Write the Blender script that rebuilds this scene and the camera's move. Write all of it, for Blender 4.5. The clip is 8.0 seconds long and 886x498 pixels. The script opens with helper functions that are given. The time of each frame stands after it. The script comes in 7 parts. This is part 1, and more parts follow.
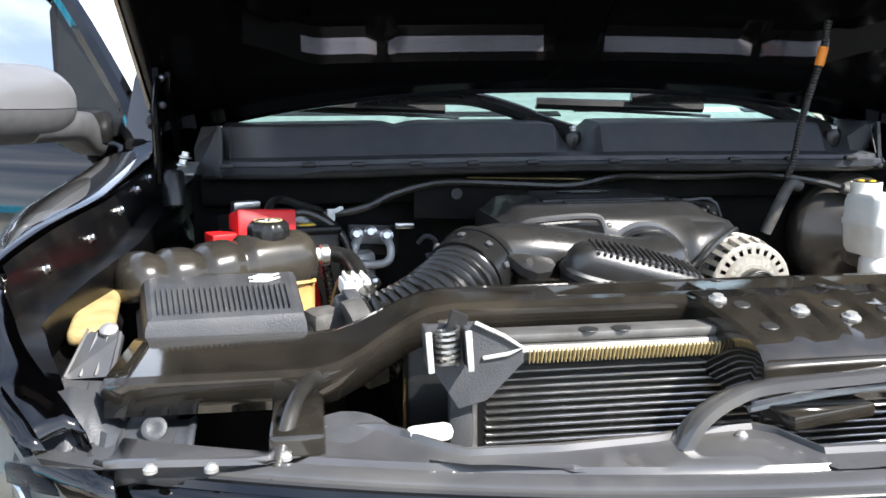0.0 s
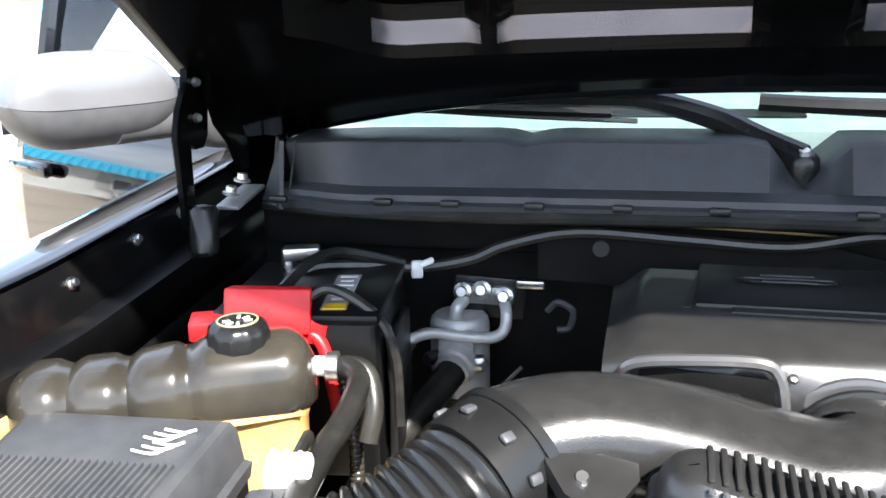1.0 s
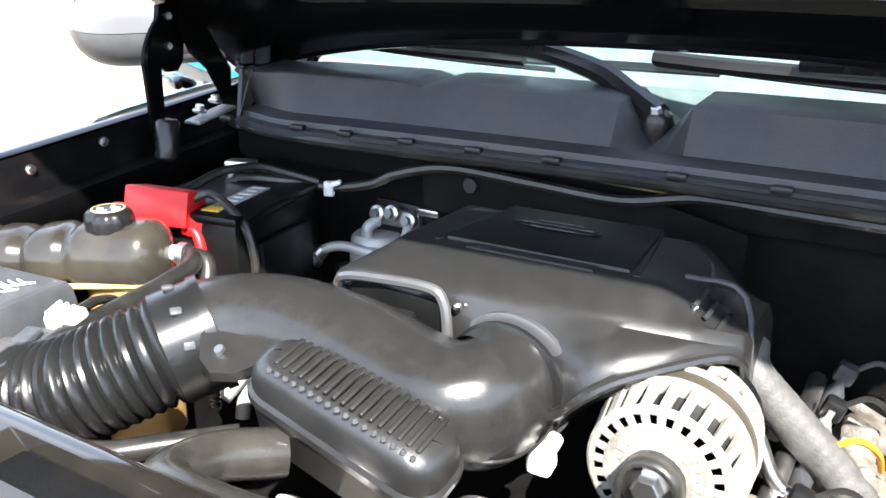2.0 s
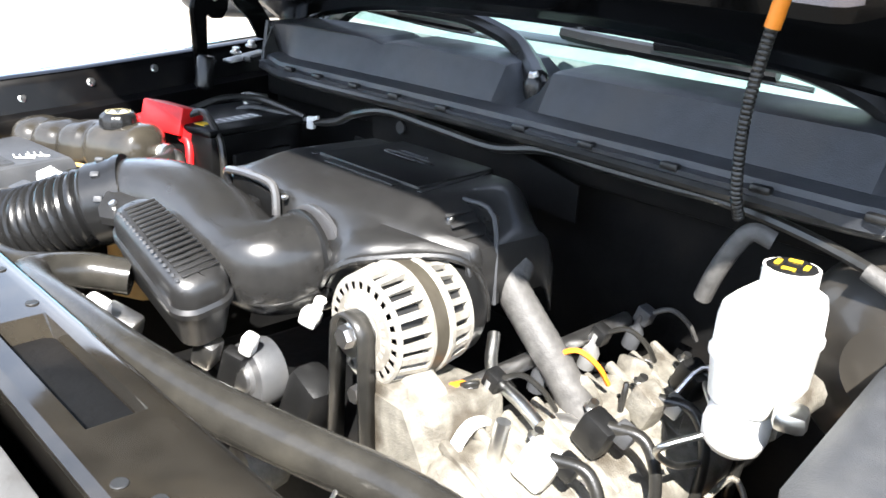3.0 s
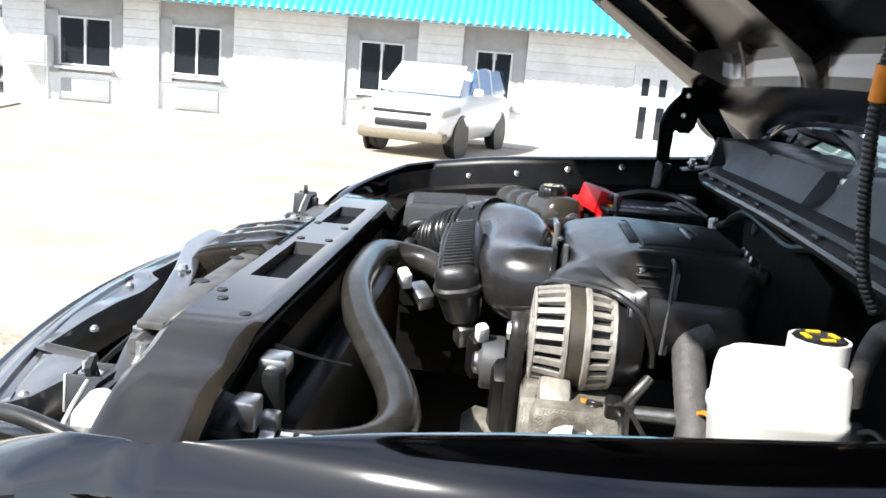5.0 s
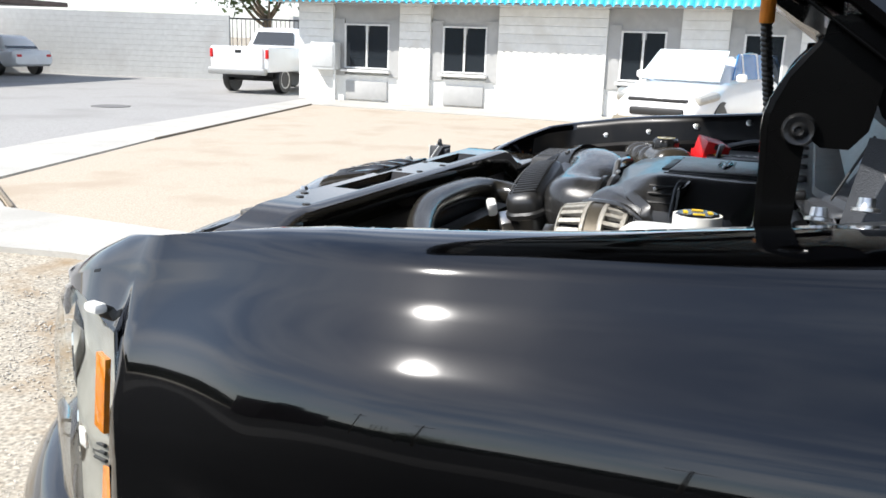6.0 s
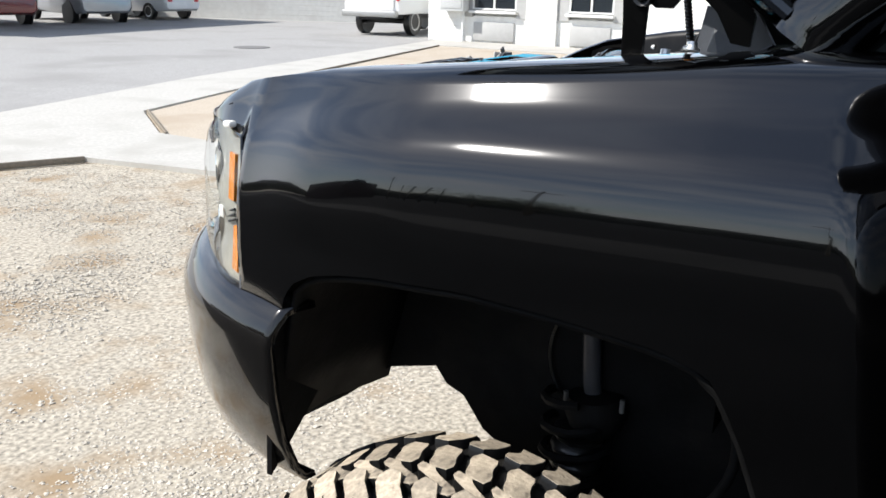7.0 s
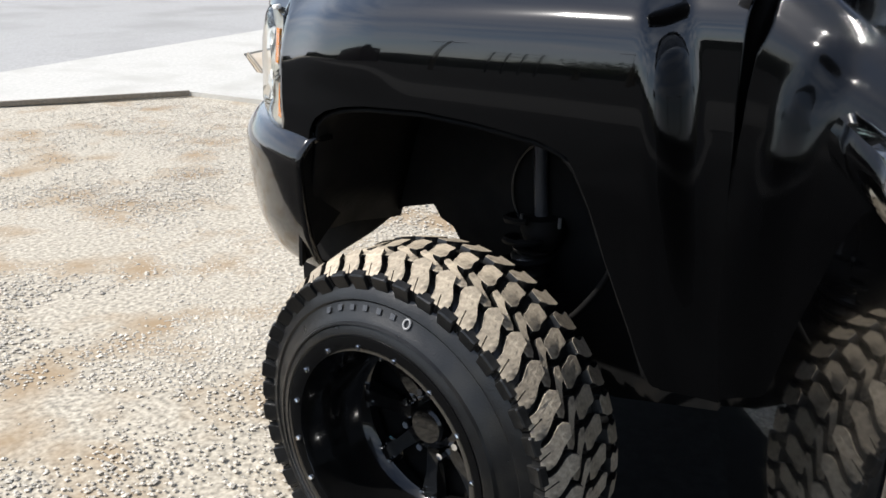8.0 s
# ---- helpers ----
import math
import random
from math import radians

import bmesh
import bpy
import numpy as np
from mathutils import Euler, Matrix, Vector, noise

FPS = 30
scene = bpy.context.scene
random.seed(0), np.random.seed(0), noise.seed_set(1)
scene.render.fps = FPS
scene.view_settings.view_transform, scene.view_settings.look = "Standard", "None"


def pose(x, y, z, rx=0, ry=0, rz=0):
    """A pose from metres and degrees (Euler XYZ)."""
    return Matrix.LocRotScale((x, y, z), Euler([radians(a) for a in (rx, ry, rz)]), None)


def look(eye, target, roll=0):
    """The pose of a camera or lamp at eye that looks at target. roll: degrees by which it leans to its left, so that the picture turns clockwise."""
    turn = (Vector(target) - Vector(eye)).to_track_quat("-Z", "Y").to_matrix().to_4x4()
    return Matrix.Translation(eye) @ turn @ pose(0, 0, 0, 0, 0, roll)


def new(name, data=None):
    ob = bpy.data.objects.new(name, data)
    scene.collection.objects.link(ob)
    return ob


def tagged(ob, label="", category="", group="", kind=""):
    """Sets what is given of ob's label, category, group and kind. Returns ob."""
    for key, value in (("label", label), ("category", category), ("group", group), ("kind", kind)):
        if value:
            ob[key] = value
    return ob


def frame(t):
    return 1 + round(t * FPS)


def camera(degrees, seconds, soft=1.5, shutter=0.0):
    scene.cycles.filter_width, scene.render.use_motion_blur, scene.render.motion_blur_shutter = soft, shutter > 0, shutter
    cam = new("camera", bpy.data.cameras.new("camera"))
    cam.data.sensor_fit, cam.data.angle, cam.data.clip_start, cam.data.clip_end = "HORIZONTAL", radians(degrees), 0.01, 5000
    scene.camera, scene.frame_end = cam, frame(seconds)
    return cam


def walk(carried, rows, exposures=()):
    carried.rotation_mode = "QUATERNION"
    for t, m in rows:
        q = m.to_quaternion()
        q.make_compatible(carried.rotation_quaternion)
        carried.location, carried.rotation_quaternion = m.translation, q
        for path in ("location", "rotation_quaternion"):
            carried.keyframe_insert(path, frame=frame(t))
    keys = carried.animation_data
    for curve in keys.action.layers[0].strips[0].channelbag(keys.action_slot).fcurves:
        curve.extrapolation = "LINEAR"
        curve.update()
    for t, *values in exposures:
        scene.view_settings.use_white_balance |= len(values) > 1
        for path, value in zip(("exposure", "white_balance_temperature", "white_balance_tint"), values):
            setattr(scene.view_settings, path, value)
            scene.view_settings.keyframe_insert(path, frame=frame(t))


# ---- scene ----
# ---------------------------------------------------------------- camera
cam = camera(54.7, 8.0, soft=1.6)
PATH = [
    (0, (-0.496, -0.944, 1.587), (-0.21, 1.007, 1.251), -0.2),
    (0.5, (-0.325, -0.631, 1.632), (-0.377, 1.321, 1.201), -2.0),
    (1, (-0.169, -0.394, 1.704), (-0.631, 1.483, 1.19), -1.2),
    (1.5, (0.079, -0.328, 1.741), (-0.698, 1.408, 1.124), -1.5),
    (2, (0.36, -0.331, 1.73), (-0.624, 1.282, 1.073), -0.1),
    (2.2, (0.473, -0.333, 1.737), (-0.584, 1.224, 1.06), 0.4),
    (3.3, (0.984, -0.18, 1.716), (-0.504, 0.984, 1.059), 4.2),
    (3.5, (1.027, -0.145, 1.705), (-0.551, 0.913, 1.081), 5.2),
    (4, (1.122, -0.066, 1.684), (-0.669, 0.652, 1.155), 6.2),
    (4.5, (1.215, 0.083, 1.662), (-0.717, 0.339, 1.217), 5.8),
    (4.7, (1.254, 0.14, 1.657), (-0.698, 0.234, 1.23), 5.6),
    (5.8, (1.553, 0.615, 1.65), (-0.281, -0.045, 1.2), 2.2),
    (6, (1.563, 0.665, 1.617), (-0.234, -0.08, 1.152), 2.0),
    (6.5, (1.739, 0.858, 1.591), (0.032, -0.045, 1.072), 2.3),
    (7, (1.955, 1.065, 1.569), (0.322, 0.073, 0.976), 1.3),
    (7.5, (2.08, 1.272, 1.514), (0.529, 0.19, 0.864), 0.5),
    (8, (2.292, 1.585, 1.493), (0.811, 0.429, 0.807), 1.0),
]
EXPOSURES = [(0.0, 1.42), (0.6, 1.8), (1.0, 2.04), (1.5, 2.22), (2.2, 2.26), (3.3, 2.12), (4.0, 1.78), (4.7, 1.3), (5.5, 0.75), (5.8, 0.7), (6.5, 0.58), (8.0, 0.52)]
walk(cam, [(t, look(eye, target, roll)) for t, eye, target, roll in PATH], EXPOSURES)

# ---------------------------------------------------------------- light
SUN = Vector((0.47, -0.50, 0.715)).normalized()
world = bpy.data.worlds.new("sky")
scene.world = world
world.use_nodes = True
wn = world.node_tree
sky = wn.nodes.new("ShaderNodeTexSky")
sky.sky_type = "NISHITA"
sky.sun_disc = False
sky.sun_elevation = math.asin(SUN.z)
sky.sun_rotation = math.atan2(SUN.x, SUN.y)
sky.dust_density = 0.5
sky.ozone_density = 2.0
wn.nodes["Background"].inputs[1].default_value = 0.115
# thin high cloud over the whole sky
wc = wn.nodes.new("ShaderNodeTexCoord")
wm = wn.nodes.new("ShaderNodeMapping")
wm.inputs["Scale"].default_value = (1.0, 1.6, 5.0)
wz = wn.nodes.new("ShaderNodeTexNoise")
wz.inputs["Scale"].default_value = 2.2
wz.inputs["Detail"].default_value = 7
wr_ = wn.nodes.new("ShaderNodeMapRange")
wr_.inputs["From Min"].default_value = 0.40
wr_.inputs["From Max"].default_value = 0.7
wr_.inputs["To Min"].default_value = 0.16
wr_.inputs["To Max"].default_value = 0.72
wx = wn.nodes.new("ShaderNodeMix")
wx.data_type = "RGBA"
wx.inputs[7].default_value = (9.0, 9.5, 10.5, 1)
wn.links.new(wc.outputs["Generated"], wm.inputs["Vector"])
wn.links.new(wm.outputs[0], wz.inputs["Vector"])
wn.links.new(wz.outputs["Fac"], wr_.inputs[0])
ws = wn.nodes.new("ShaderNodeSeparateXYZ")
wn.links.new(wc.outputs["Generated"], ws.inputs[0])
wh_ = wn.nodes.new("ShaderNodeMapRange")
wh_.inputs["From Min"].default_value = 0.0
wh_.inputs["From Max"].default_value = 0.75
wh_.inputs["To Min"].default_value = 1.5
wh_.inputs["To Max"].default_value = 0.5
wn.links.new(ws.outputs[2], wh_.inputs[0])
wk_ = wn.nodes.new("ShaderNodeMath")
wk_.operation = "MULTIPLY"
wk_.use_clamp = True
wn.links.new(wr_.outputs[0], wk_.inputs[0])
wn.links.new(wh_.outputs[0], wk_.inputs[1])
wn.links.new(wk_.outputs[0], wx.inputs[0])
wn.links.new(sky.outputs[0], wx.inputs[6])
wn.links.new(wx.outputs[2], wn.nodes["Background"].inputs[0])
sun_lamp = bpy.data.lights.new("sun", "SUN")
sun_lamp.energy = 5.0
sun_lamp.angle = radians(0.53)
sun_lamp.color = (1.0, 0.965, 0.92)
sun_ob = new("sun", sun_lamp)
sun_ob.rotation_euler = (-SUN).to_track_quat("-Z", "Y").to_euler()
sun_ob.location = (0, 0, 30)


# ---------------------------------------------------------------- materials
def mat(name, col, rough=0.5, metal=0.0, coat=0.0, var=0.15, scale=40.0, bump=0.0, bscale=200.0, col2=None, stain=6.0, spec=0.5, trans=0.0, ior=1.45, island=0.0, pieces=0.0):
    """Base colour varied at two scales, with a fine bump."""
    m = bpy.data.materials.new(name)
    m.use_nodes = True
    nt = m.node_tree
    b = nt.nodes["Principled BSDF"]
    b.inputs["Roughness"].default_value = rough
    b.inputs["Metallic"].default_value = metal
    b.inputs["Coat Weight"].default_value = coat
    b.inputs["Coat Roughness"].default_value = 0.02
    b.inputs["Specular IOR Level"].default_value = spec
    b.inputs["Transmission Weight"].default_value = trans
    b.inputs["IOR"].default_value = ior
    tc = nt.nodes.new("ShaderNodeTexCoord")

    def noisy(sc, detail):
        n = nt.nodes.new("ShaderNodeTexNoise")
        n.inputs["Scale"].default_value = sc
        n.inputs["Detail"].default_value = detail
        nt.links.new(tc.outputs["Object"], n.inputs["Vector"])
        return n.outputs["Fac"]

    def mixed(fac, a, c):
        n = nt.nodes.new("ShaderNodeMix")
        n.data_type = "RGBA"
        nt.links.new(fac, n.inputs[0])
        for s, v in ((6, a), (7, c)):
            if isinstance(v, tuple):
                n.inputs[s].default_value = (*v, 1)
            else:
                nt.links.new(v, n.inputs[s])
        return n.outputs[2]

    def ramp(sock, lo, hi):
        n = nt.nodes.new("ShaderNodeMapRange")
        n.inputs["From Min"].default_value = lo
        n.inputs["From Max"].default_value = hi
        nt.links.new(sock, n.inputs[0])
        return n.outputs[0]

    dark = tuple(v * (1 - var) for v in col)
    light = tuple(min(1, v * (1 + var)) for v in col)
    c = mixed(ramp(noisy(scale, 6), 0.3, 0.7), dark, light)
    if col2:
        c = mixed(ramp(noisy(stain, 5), 0.5, 0.68), c, col2)
    if island or pieces:
        if island:
            g = nt.nodes.new("ShaderNodeNewGeometry").outputs["Random Per Island"]
        else:
            g = nt.nodes.new("ShaderNodeObjectInfo").outputs["Random"]
        hsv = nt.nodes.new("ShaderNodeHueSaturation")
        mr = nt.nodes.new("ShaderNodeMapRange")
        mr.inputs["To Min"].default_value = 1 - max(island, pieces)
        mr.inputs["To Max"].default_value = 1 + max(island, pieces)
        nt.links.new(g, mr.inputs[0])
        nt.links.new(mr.outputs[0], hsv.inputs["Value"])
        nt.links.new(c, hsv.inputs["Color"])
        c = hsv.outputs[0]
    nt.links.new(c, b.inputs["Base Color"])
    if rough > 0.08:
        mr = nt.nodes.new("ShaderNodeMapRange")
        mr.inputs["To Min"].default_value = rough * 0.8
        mr.inputs["To Max"].default_value = min(1, rough * 1.2)
        nt.links.new(noisy(scale * 0.6, 3), mr.inputs[0])
        nt.links.new(mr.outputs[0], b.inputs["Roughness"])
    if bump:
        bn = nt.nodes.new("ShaderNodeBump")
        bn.inputs["Strength"].default_value = bump
        bn.inputs["Distance"].default_value = 0.002
        nt.links.new(noisy(bscale, 4), bn.inputs["Height"])
        nt.links.new(bn.outputs[0], b.inputs["Normal"])
    return m


paint = mat("black_gloss_paint", (0.0003, 0.0003, 0.0004), 0.09, coat=1.0, var=0.1, scale=3, spec=0.35)
bumper_paint = mat("dusty_black_bumper_paint", (0.006, 0.0055, 0.005), 0.16, coat=0.9, var=0.25, scale=6, spec=0.22)
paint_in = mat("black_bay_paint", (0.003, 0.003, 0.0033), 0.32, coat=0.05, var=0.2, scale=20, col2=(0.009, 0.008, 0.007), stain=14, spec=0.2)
hoodpaint = mat("black_hood_underside_paint", (0.002, 0.002, 0.002), 0.2, coat=0.04, var=0.2, scale=12, spec=0.07)
booster_black = mat("dusty_booster_black", (0.03, 0.027, 0.023), 0.3, coat=0.3, var=0.2, scale=14, col2=(0.045, 0.04, 0.033), stain=9)
supp = mat("dusty_black_steel", (0.018, 0.016, 0.013), 0.07, var=0.25, scale=30, col2=(0.03, 0.0255, 0.019), stain=9, spec=0.9)
plastic = mat("black_plastic", (0.009, 0.009, 0.009), 0.36, var=0.2, bump=0.15, bscale=500)
plastic_s = mat("black_plastic_smooth", (0.011, 0.011, 0.011), 0.26, var=0.2, scale=25)
battery_black = mat("matt_battery_black", (0.005, 0.005, 0.005), 0.34, var=0.2, scale=30, spec=0.3)
grain = mat("grained_dark_grey_plastic", (0.0205, 0.020, 0.0192), 0.25, coat=0.35, var=0.15, scale=60, bump=0.16, bscale=800)
cowlmat = mat("grey_black_cowl_plastic", (0.041, 0.0445, 0.051), 0.46, var=0.15, bump=0.3, bscale=600, col2=(0.05, 0.05, 0.052), stain=7)
lidmat = mat("faded_grey_plastic", (0.05, 0.052, 0.056), 0.48, var=0.15, bump=0.3, bscale=500, col2=(0.075, 0.075, 0.075), stain=8)
tankmat = mat("smoky_brown_plastic", (0.029, 0.026, 0.021), 0.22, coat=0.3, var=0.25, scale=18, col2=(0.046, 0.040, 0.030), stain=10)
amber_tank = mat("aged_amber_plastic", (0.62, 0.41, 0.16), 0.4, var=0.2, scale=14, col2=(0.48, 0.27, 0.08), stain=12)
rubber = mat("black_rubber", (0.016, 0.0155, 0.014), 0.34, coat=0.2, var=0.25, scale=60, bump=0.15, bscale=400, col2=(0.032, 0.03, 0.026), stain=15)
loom = mat("dusty_loom_tape", (0.078, 0.075, 0.071), 0.6, var=0.25, scale=70, bump=0.4, bscale=300)
alu = mat("bare_aluminium", (0.72, 0.71, 0.69), 0.34, metal=1.0, var=0.1, scale=60, bump=0.15)
palealu = mat("pale_dull_aluminium", (0.62, 0.62, 0.60), 0.42, metal=0.35, var=0.12, scale=50, bump=0.15, col2=(0.5, 0.49, 0.46), stain=16)
cast = mat("cast_aluminium", (0.38, 0.36, 0.315), 0.45, metal=0.3, var=0.18, scale=90, bump=0.6, bscale=450, col2=(0.25, 0.225, 0.185), stain=20)
grimecast = mat("grimy_cast_aluminium", (0.24, 0.225, 0.19), 0.5, metal=0.25, var=0.3, scale=60, bump=0.7, bscale=350, col2=(0.085, 0.072, 0.055), stain=16)
hosemat = mat("worn_olive_rubber", (0.026, 0.0245, 0.021), 0.2, var=0.25, scale=40, bump=0.15, bscale=300, col2=(0.042, 0.039, 0.032), stain=12)
steel = mat("zinc_steel", (0.6, 0.6, 0.58), 0.3, metal=1.0, var=0.15)
chrome = mat("chrome", (0.85, 0.85, 0.86), 0.05, metal=1.0, var=0.02)
capmat = mat("silver_mirror_shell", (0.16, 0.16, 0.165), 0.35, metal=0.2, coat=0.3, var=0.05, scale=8)
mirror_grey = mat("grey_mirror_plastic", (0.068, 0.068, 0.07), 0.45, var=0.12, bump=0.2, bscale=500)
red = mat("red_plastic", (0.62, 0.012, 0.014), 0.38, var=0.1)
white_pl = mat("white_translucent_plastic", (0.8, 0.79, 0.74), 0.4, var=0.06, scale=20, col2=(0.72, 0.7, 0.62), stain=12)
yellow = mat("yellow_print", (0.75, 0.5, 0.02), 0.5)
pale_yellow = mat("faded_yellow_print", (0.55, 0.47, 0.24), 0.55)
whiteprint = mat("white_print", (0.72, 0.72, 0.7), 0.6)
greyprint = mat("grey_print", (0.3, 0.3, 0.3), 0.5)
orange = mat("orange_tape", (0.8, 0.25, 0.02), 0.5)
amber = mat("amber_reflector", (0.72, 0.23, 0.012), 0.2, coat=1.0, var=0.12, scale=120)
lampchrome = mat("lamp_reflector", (0.40, 0.392, 0.36), 0.3, metal=0.3, var=0.15, scale=30)
covermat = mat("grained_black_cover_plastic", (0.0172, 0.0168, 0.0164), 0.36, coat=0.25, var=0.14, scale=60, bump=0.16, bscale=900, spec=0.7)
brass = mat("brass_fin", (0.5, 0.4, 0.2), 0.45, metal=0.4, var=0.15)
dullalu = mat("dull_aluminium", (0.4, 0.4, 0.39), 0.5, metal=0.7, var=0.15, scale=40, bump=0.2)
barmat = mat("dusty_grey_header", (0.15, 0.148, 0.142), 0.5, metal=0.4, var=0.25, scale=40, bump=0.2, col2=(0.09, 0.085, 0.078), stain=20)
tan = mat("tan_foam_pad", (0.36, 0.26, 0.11), 0.75, var=0.25, scale=30, bump=0.5, bscale=200)
step_sheen = mat("hood_step_sheen", (0.14, 0.14, 0.165), 0.16, metal=0.75, var=0.12, scale=9)
panelmat = mat("grey_gloss_panel", (0.06, 0.06, 0.063), 0.3, coat=0.8, var=0.15, scale=14, col2=(0.085, 0.083, 0.08), stain=8)
tyremat = mat("tyre_rubber", (0.009, 0.009, 0.009), 0.3, var=0.25, scale=40, bump=0.3, bscale=260, col2=(0.018, 0.017, 0.015), stain=11)
treadmat = mat("dusty_tread_rubber", (0.36, 0.305, 0.23), 0.75, var=0.3, scale=90, bump=0.8, bscale=160, col2=(0.13, 0.11, 0.085), stain=38, pieces=0.3)
wheelmat = mat("gloss_black_wheel", (0.004, 0.004, 0.004), 0.12, coat=0.45, var=0.1, spec=0.3)
shockmat = mat("grey_damper_paint", (0.045, 0.045, 0.05), 0.35, var=0.15, scale=20)
liner = mat("black_liner", (0.004, 0.004, 0.004), 0.7, var=0.3, scale=25, bump=0.4, bscale=90, col2=(0.009, 0.008, 0.007), stain=9, spec=0.15)

def pane_mat(name, tint, gloss):
    """A thin clear pane: tinted see-through with a Fresnel gloss."""
    g = bpy.data.materials.new(name)
    g.use_nodes = True
    nt = g.node_tree
    nt.nodes.remove(nt.nodes["Principled BSDF"])
    t = nt.nodes.new("ShaderNodeBsdfTransparent")
    t.inputs[0].default_value = (*tint, 1)
    s = nt.nodes.new("ShaderNodeBsdfGlossy")
    s.inputs["Roughness"].default_value = 0.02
    f = nt.nodes.new("ShaderNodeFresnel")
    f.inputs[0].default_value = gloss
    x = nt.nodes.new("ShaderNodeMixShader")
    nt.links.new(f.outputs[0], x.inputs[0])
    nt.links.new(t.outputs[0], x.inputs[1])
    nt.links.new(s.outputs[0], x.inputs[2])
    nt.links.new(x.outputs[0], nt.nodes["Material Output"].inputs[0])
    return g


glass = pane_mat("clear_pane", (0.93, 0.96, 0.95), 1.45)
tint_glass = pane_mat("green_tint_pane", (0.80, 0.93, 0.90), 1.5)
dark_glass = mat("tinted_glass", (0.02, 0.025, 0.03), 0.03, coat=1.0, var=0.05)
carwhite = mat("white_car_paint", (0.78, 0.78, 0.77), 0.25, coat=1.0, var=0.02, scale=4)
carsilver = mat("silver_car_paint", (0.35, 0.37, 0.39), 0.25, metal=0.4, coat=1.0, var=0.03, scale=4)
carred = mat("dark_red_car_paint", (0.2, 0.02, 0.02), 0.25, coat=1.0, var=0.03, scale=4)
wallwhite = mat("white_painted_block", (0.74, 0.74, 0.71), 0.8, var=0.05, scale=8, bump=0.6, bscale=60, col2=(0.66, 0.65, 0.61), stain=1.5, pieces=0.04)
wallgrey = mat("grey_painted_stucco", (0.4, 0.4, 0.39), 0.8, var=0.06, scale=8, bump=0.5, bscale=90, col2=(0.35, 0.35, 0.34), stain=2)
blockgrey = mat("pale_grey_block_wall", (0.5, 0.5, 0.48), 0.85, var=0.06, scale=6, bump=0.5, bscale=60, col2=(0.44, 0.43, 0.41), stain=0.7)
bluemetal = mat("turquoise_metal_roof", (0.05, 0.42, 0.62), 0.4, var=0.08, scale=6, pieces=0.06)
frame_white = mat("white_frame", (0.7, 0.7, 0.68), 0.5)
blackiron = mat("black_iron", (0.02, 0.02, 0.02), 0.5)
bark = mat("bark", (0.16, 0.12, 0.08), 0.9, var=0.3, scale=20, bump=0.6, bscale=60)
leafmat = mat("dusty_green_leaves", (0.07, 0.1, 0.035), 0.6, var=0.4, scale=3, island=0.35)
canopymat = mat("brown_steel_canopy", (0.1, 0.07, 0.06), 0.6, var=0.2, scale=5)
gravelmat = mat("tan_gravel", (0.355, 0.318, 0.255), 0.9, var=0.5, scale=48, bump=1.0, bscale=48, col2=(0.27, 0.195, 0.115), stain=2.1)
stonemat = mat("gravel_stones", (0.46, 0.422, 0.36), 0.85, var=0.2, scale=90, island=0.24)
asphalt = mat("worn_asphalt", (0.3, 0.293, 0.28), 0.85, var=0.14, scale=30, bump=0.5, bscale=180, col2=(0.25, 0.243, 0.23), stain=0.5)
road_shade_mat = mat("dark_asphalt_and_truck_shade", (0.013, 0.013, 0.013), 0.95, var=0.2, scale=30, bump=0.5, bscale=150, col2=(0.018, 0.018, 0.018), stain=0.4, spec=0.05)
concrete = mat("pale_concrete", (0.43, 0.415, 0.38), 0.85, var=0.1, scale=25, bump=0.3, bscale=200, col2=(0.37, 0.355, 0.32), stain=1.2)
dirt = mat("decomposed_granite", (0.42, 0.36, 0.285), 0.95, var=0.22, scale=60, bump=0.8, bscale=140, col2=(0.37, 0.305, 0.23), stain=1.0)
scrub = mat("dark_scrub", (0.05, 0.05, 0.035), 0.9, var=0.4, scale=2)


# ---------------------------------------------------------------- mesh tools
def V(*a):
    return Vector(a)


def join(bm, other, m=None):
    if m is not None:
        bmesh.ops.transform(other, matrix=m, verts=other.verts)
    me = bpy.data.meshes.new("tmp")
    other.to_mesh(me)
    other.free()
    bm.from_mesh(me)
    bpy.data.meshes.remove(me)
    return bm


def box(c, s, rot=(0, 0, 0), bev=0.0, seg=2, bm=None):
    """A box of size s centred on c, with bevelled edges."""
    t = bmesh.new()
    bmesh.ops.create_cube(t, size=1.0)
    bmesh.ops.scale(t, vec=s, verts=t.verts)
    if bev:
        bmesh.ops.bevel(t, geom=t.edges[:], offset=min(bev, min(s) * 0.48), segments=seg, profile=0.5, affect="EDGES")
    return join(bm if bm is not None else bmesh.new(), t, pose(*c, *rot))


def rings(rows, closed=True, caps=True, bm=None):
    """A skin over rows of points; closed: each row is a ring."""
    bm = bm if bm is not None else bmesh.new()
    vs = [[bm.verts.new(p) for p in r] for r in rows]
    n = len(rows[0])
    for a, b in zip(vs, vs[1:]):
        for i in range(n if closed else n - 1):
            j = (i + 1) % n
            try:
                bm.faces.new((a[i], a[j], b[j], b[i]))
            except ValueError:
                pass
    if closed and caps:
        bm.faces.new(vs[0][::-1])
        bm.faces.new(vs[-1])
    return bm


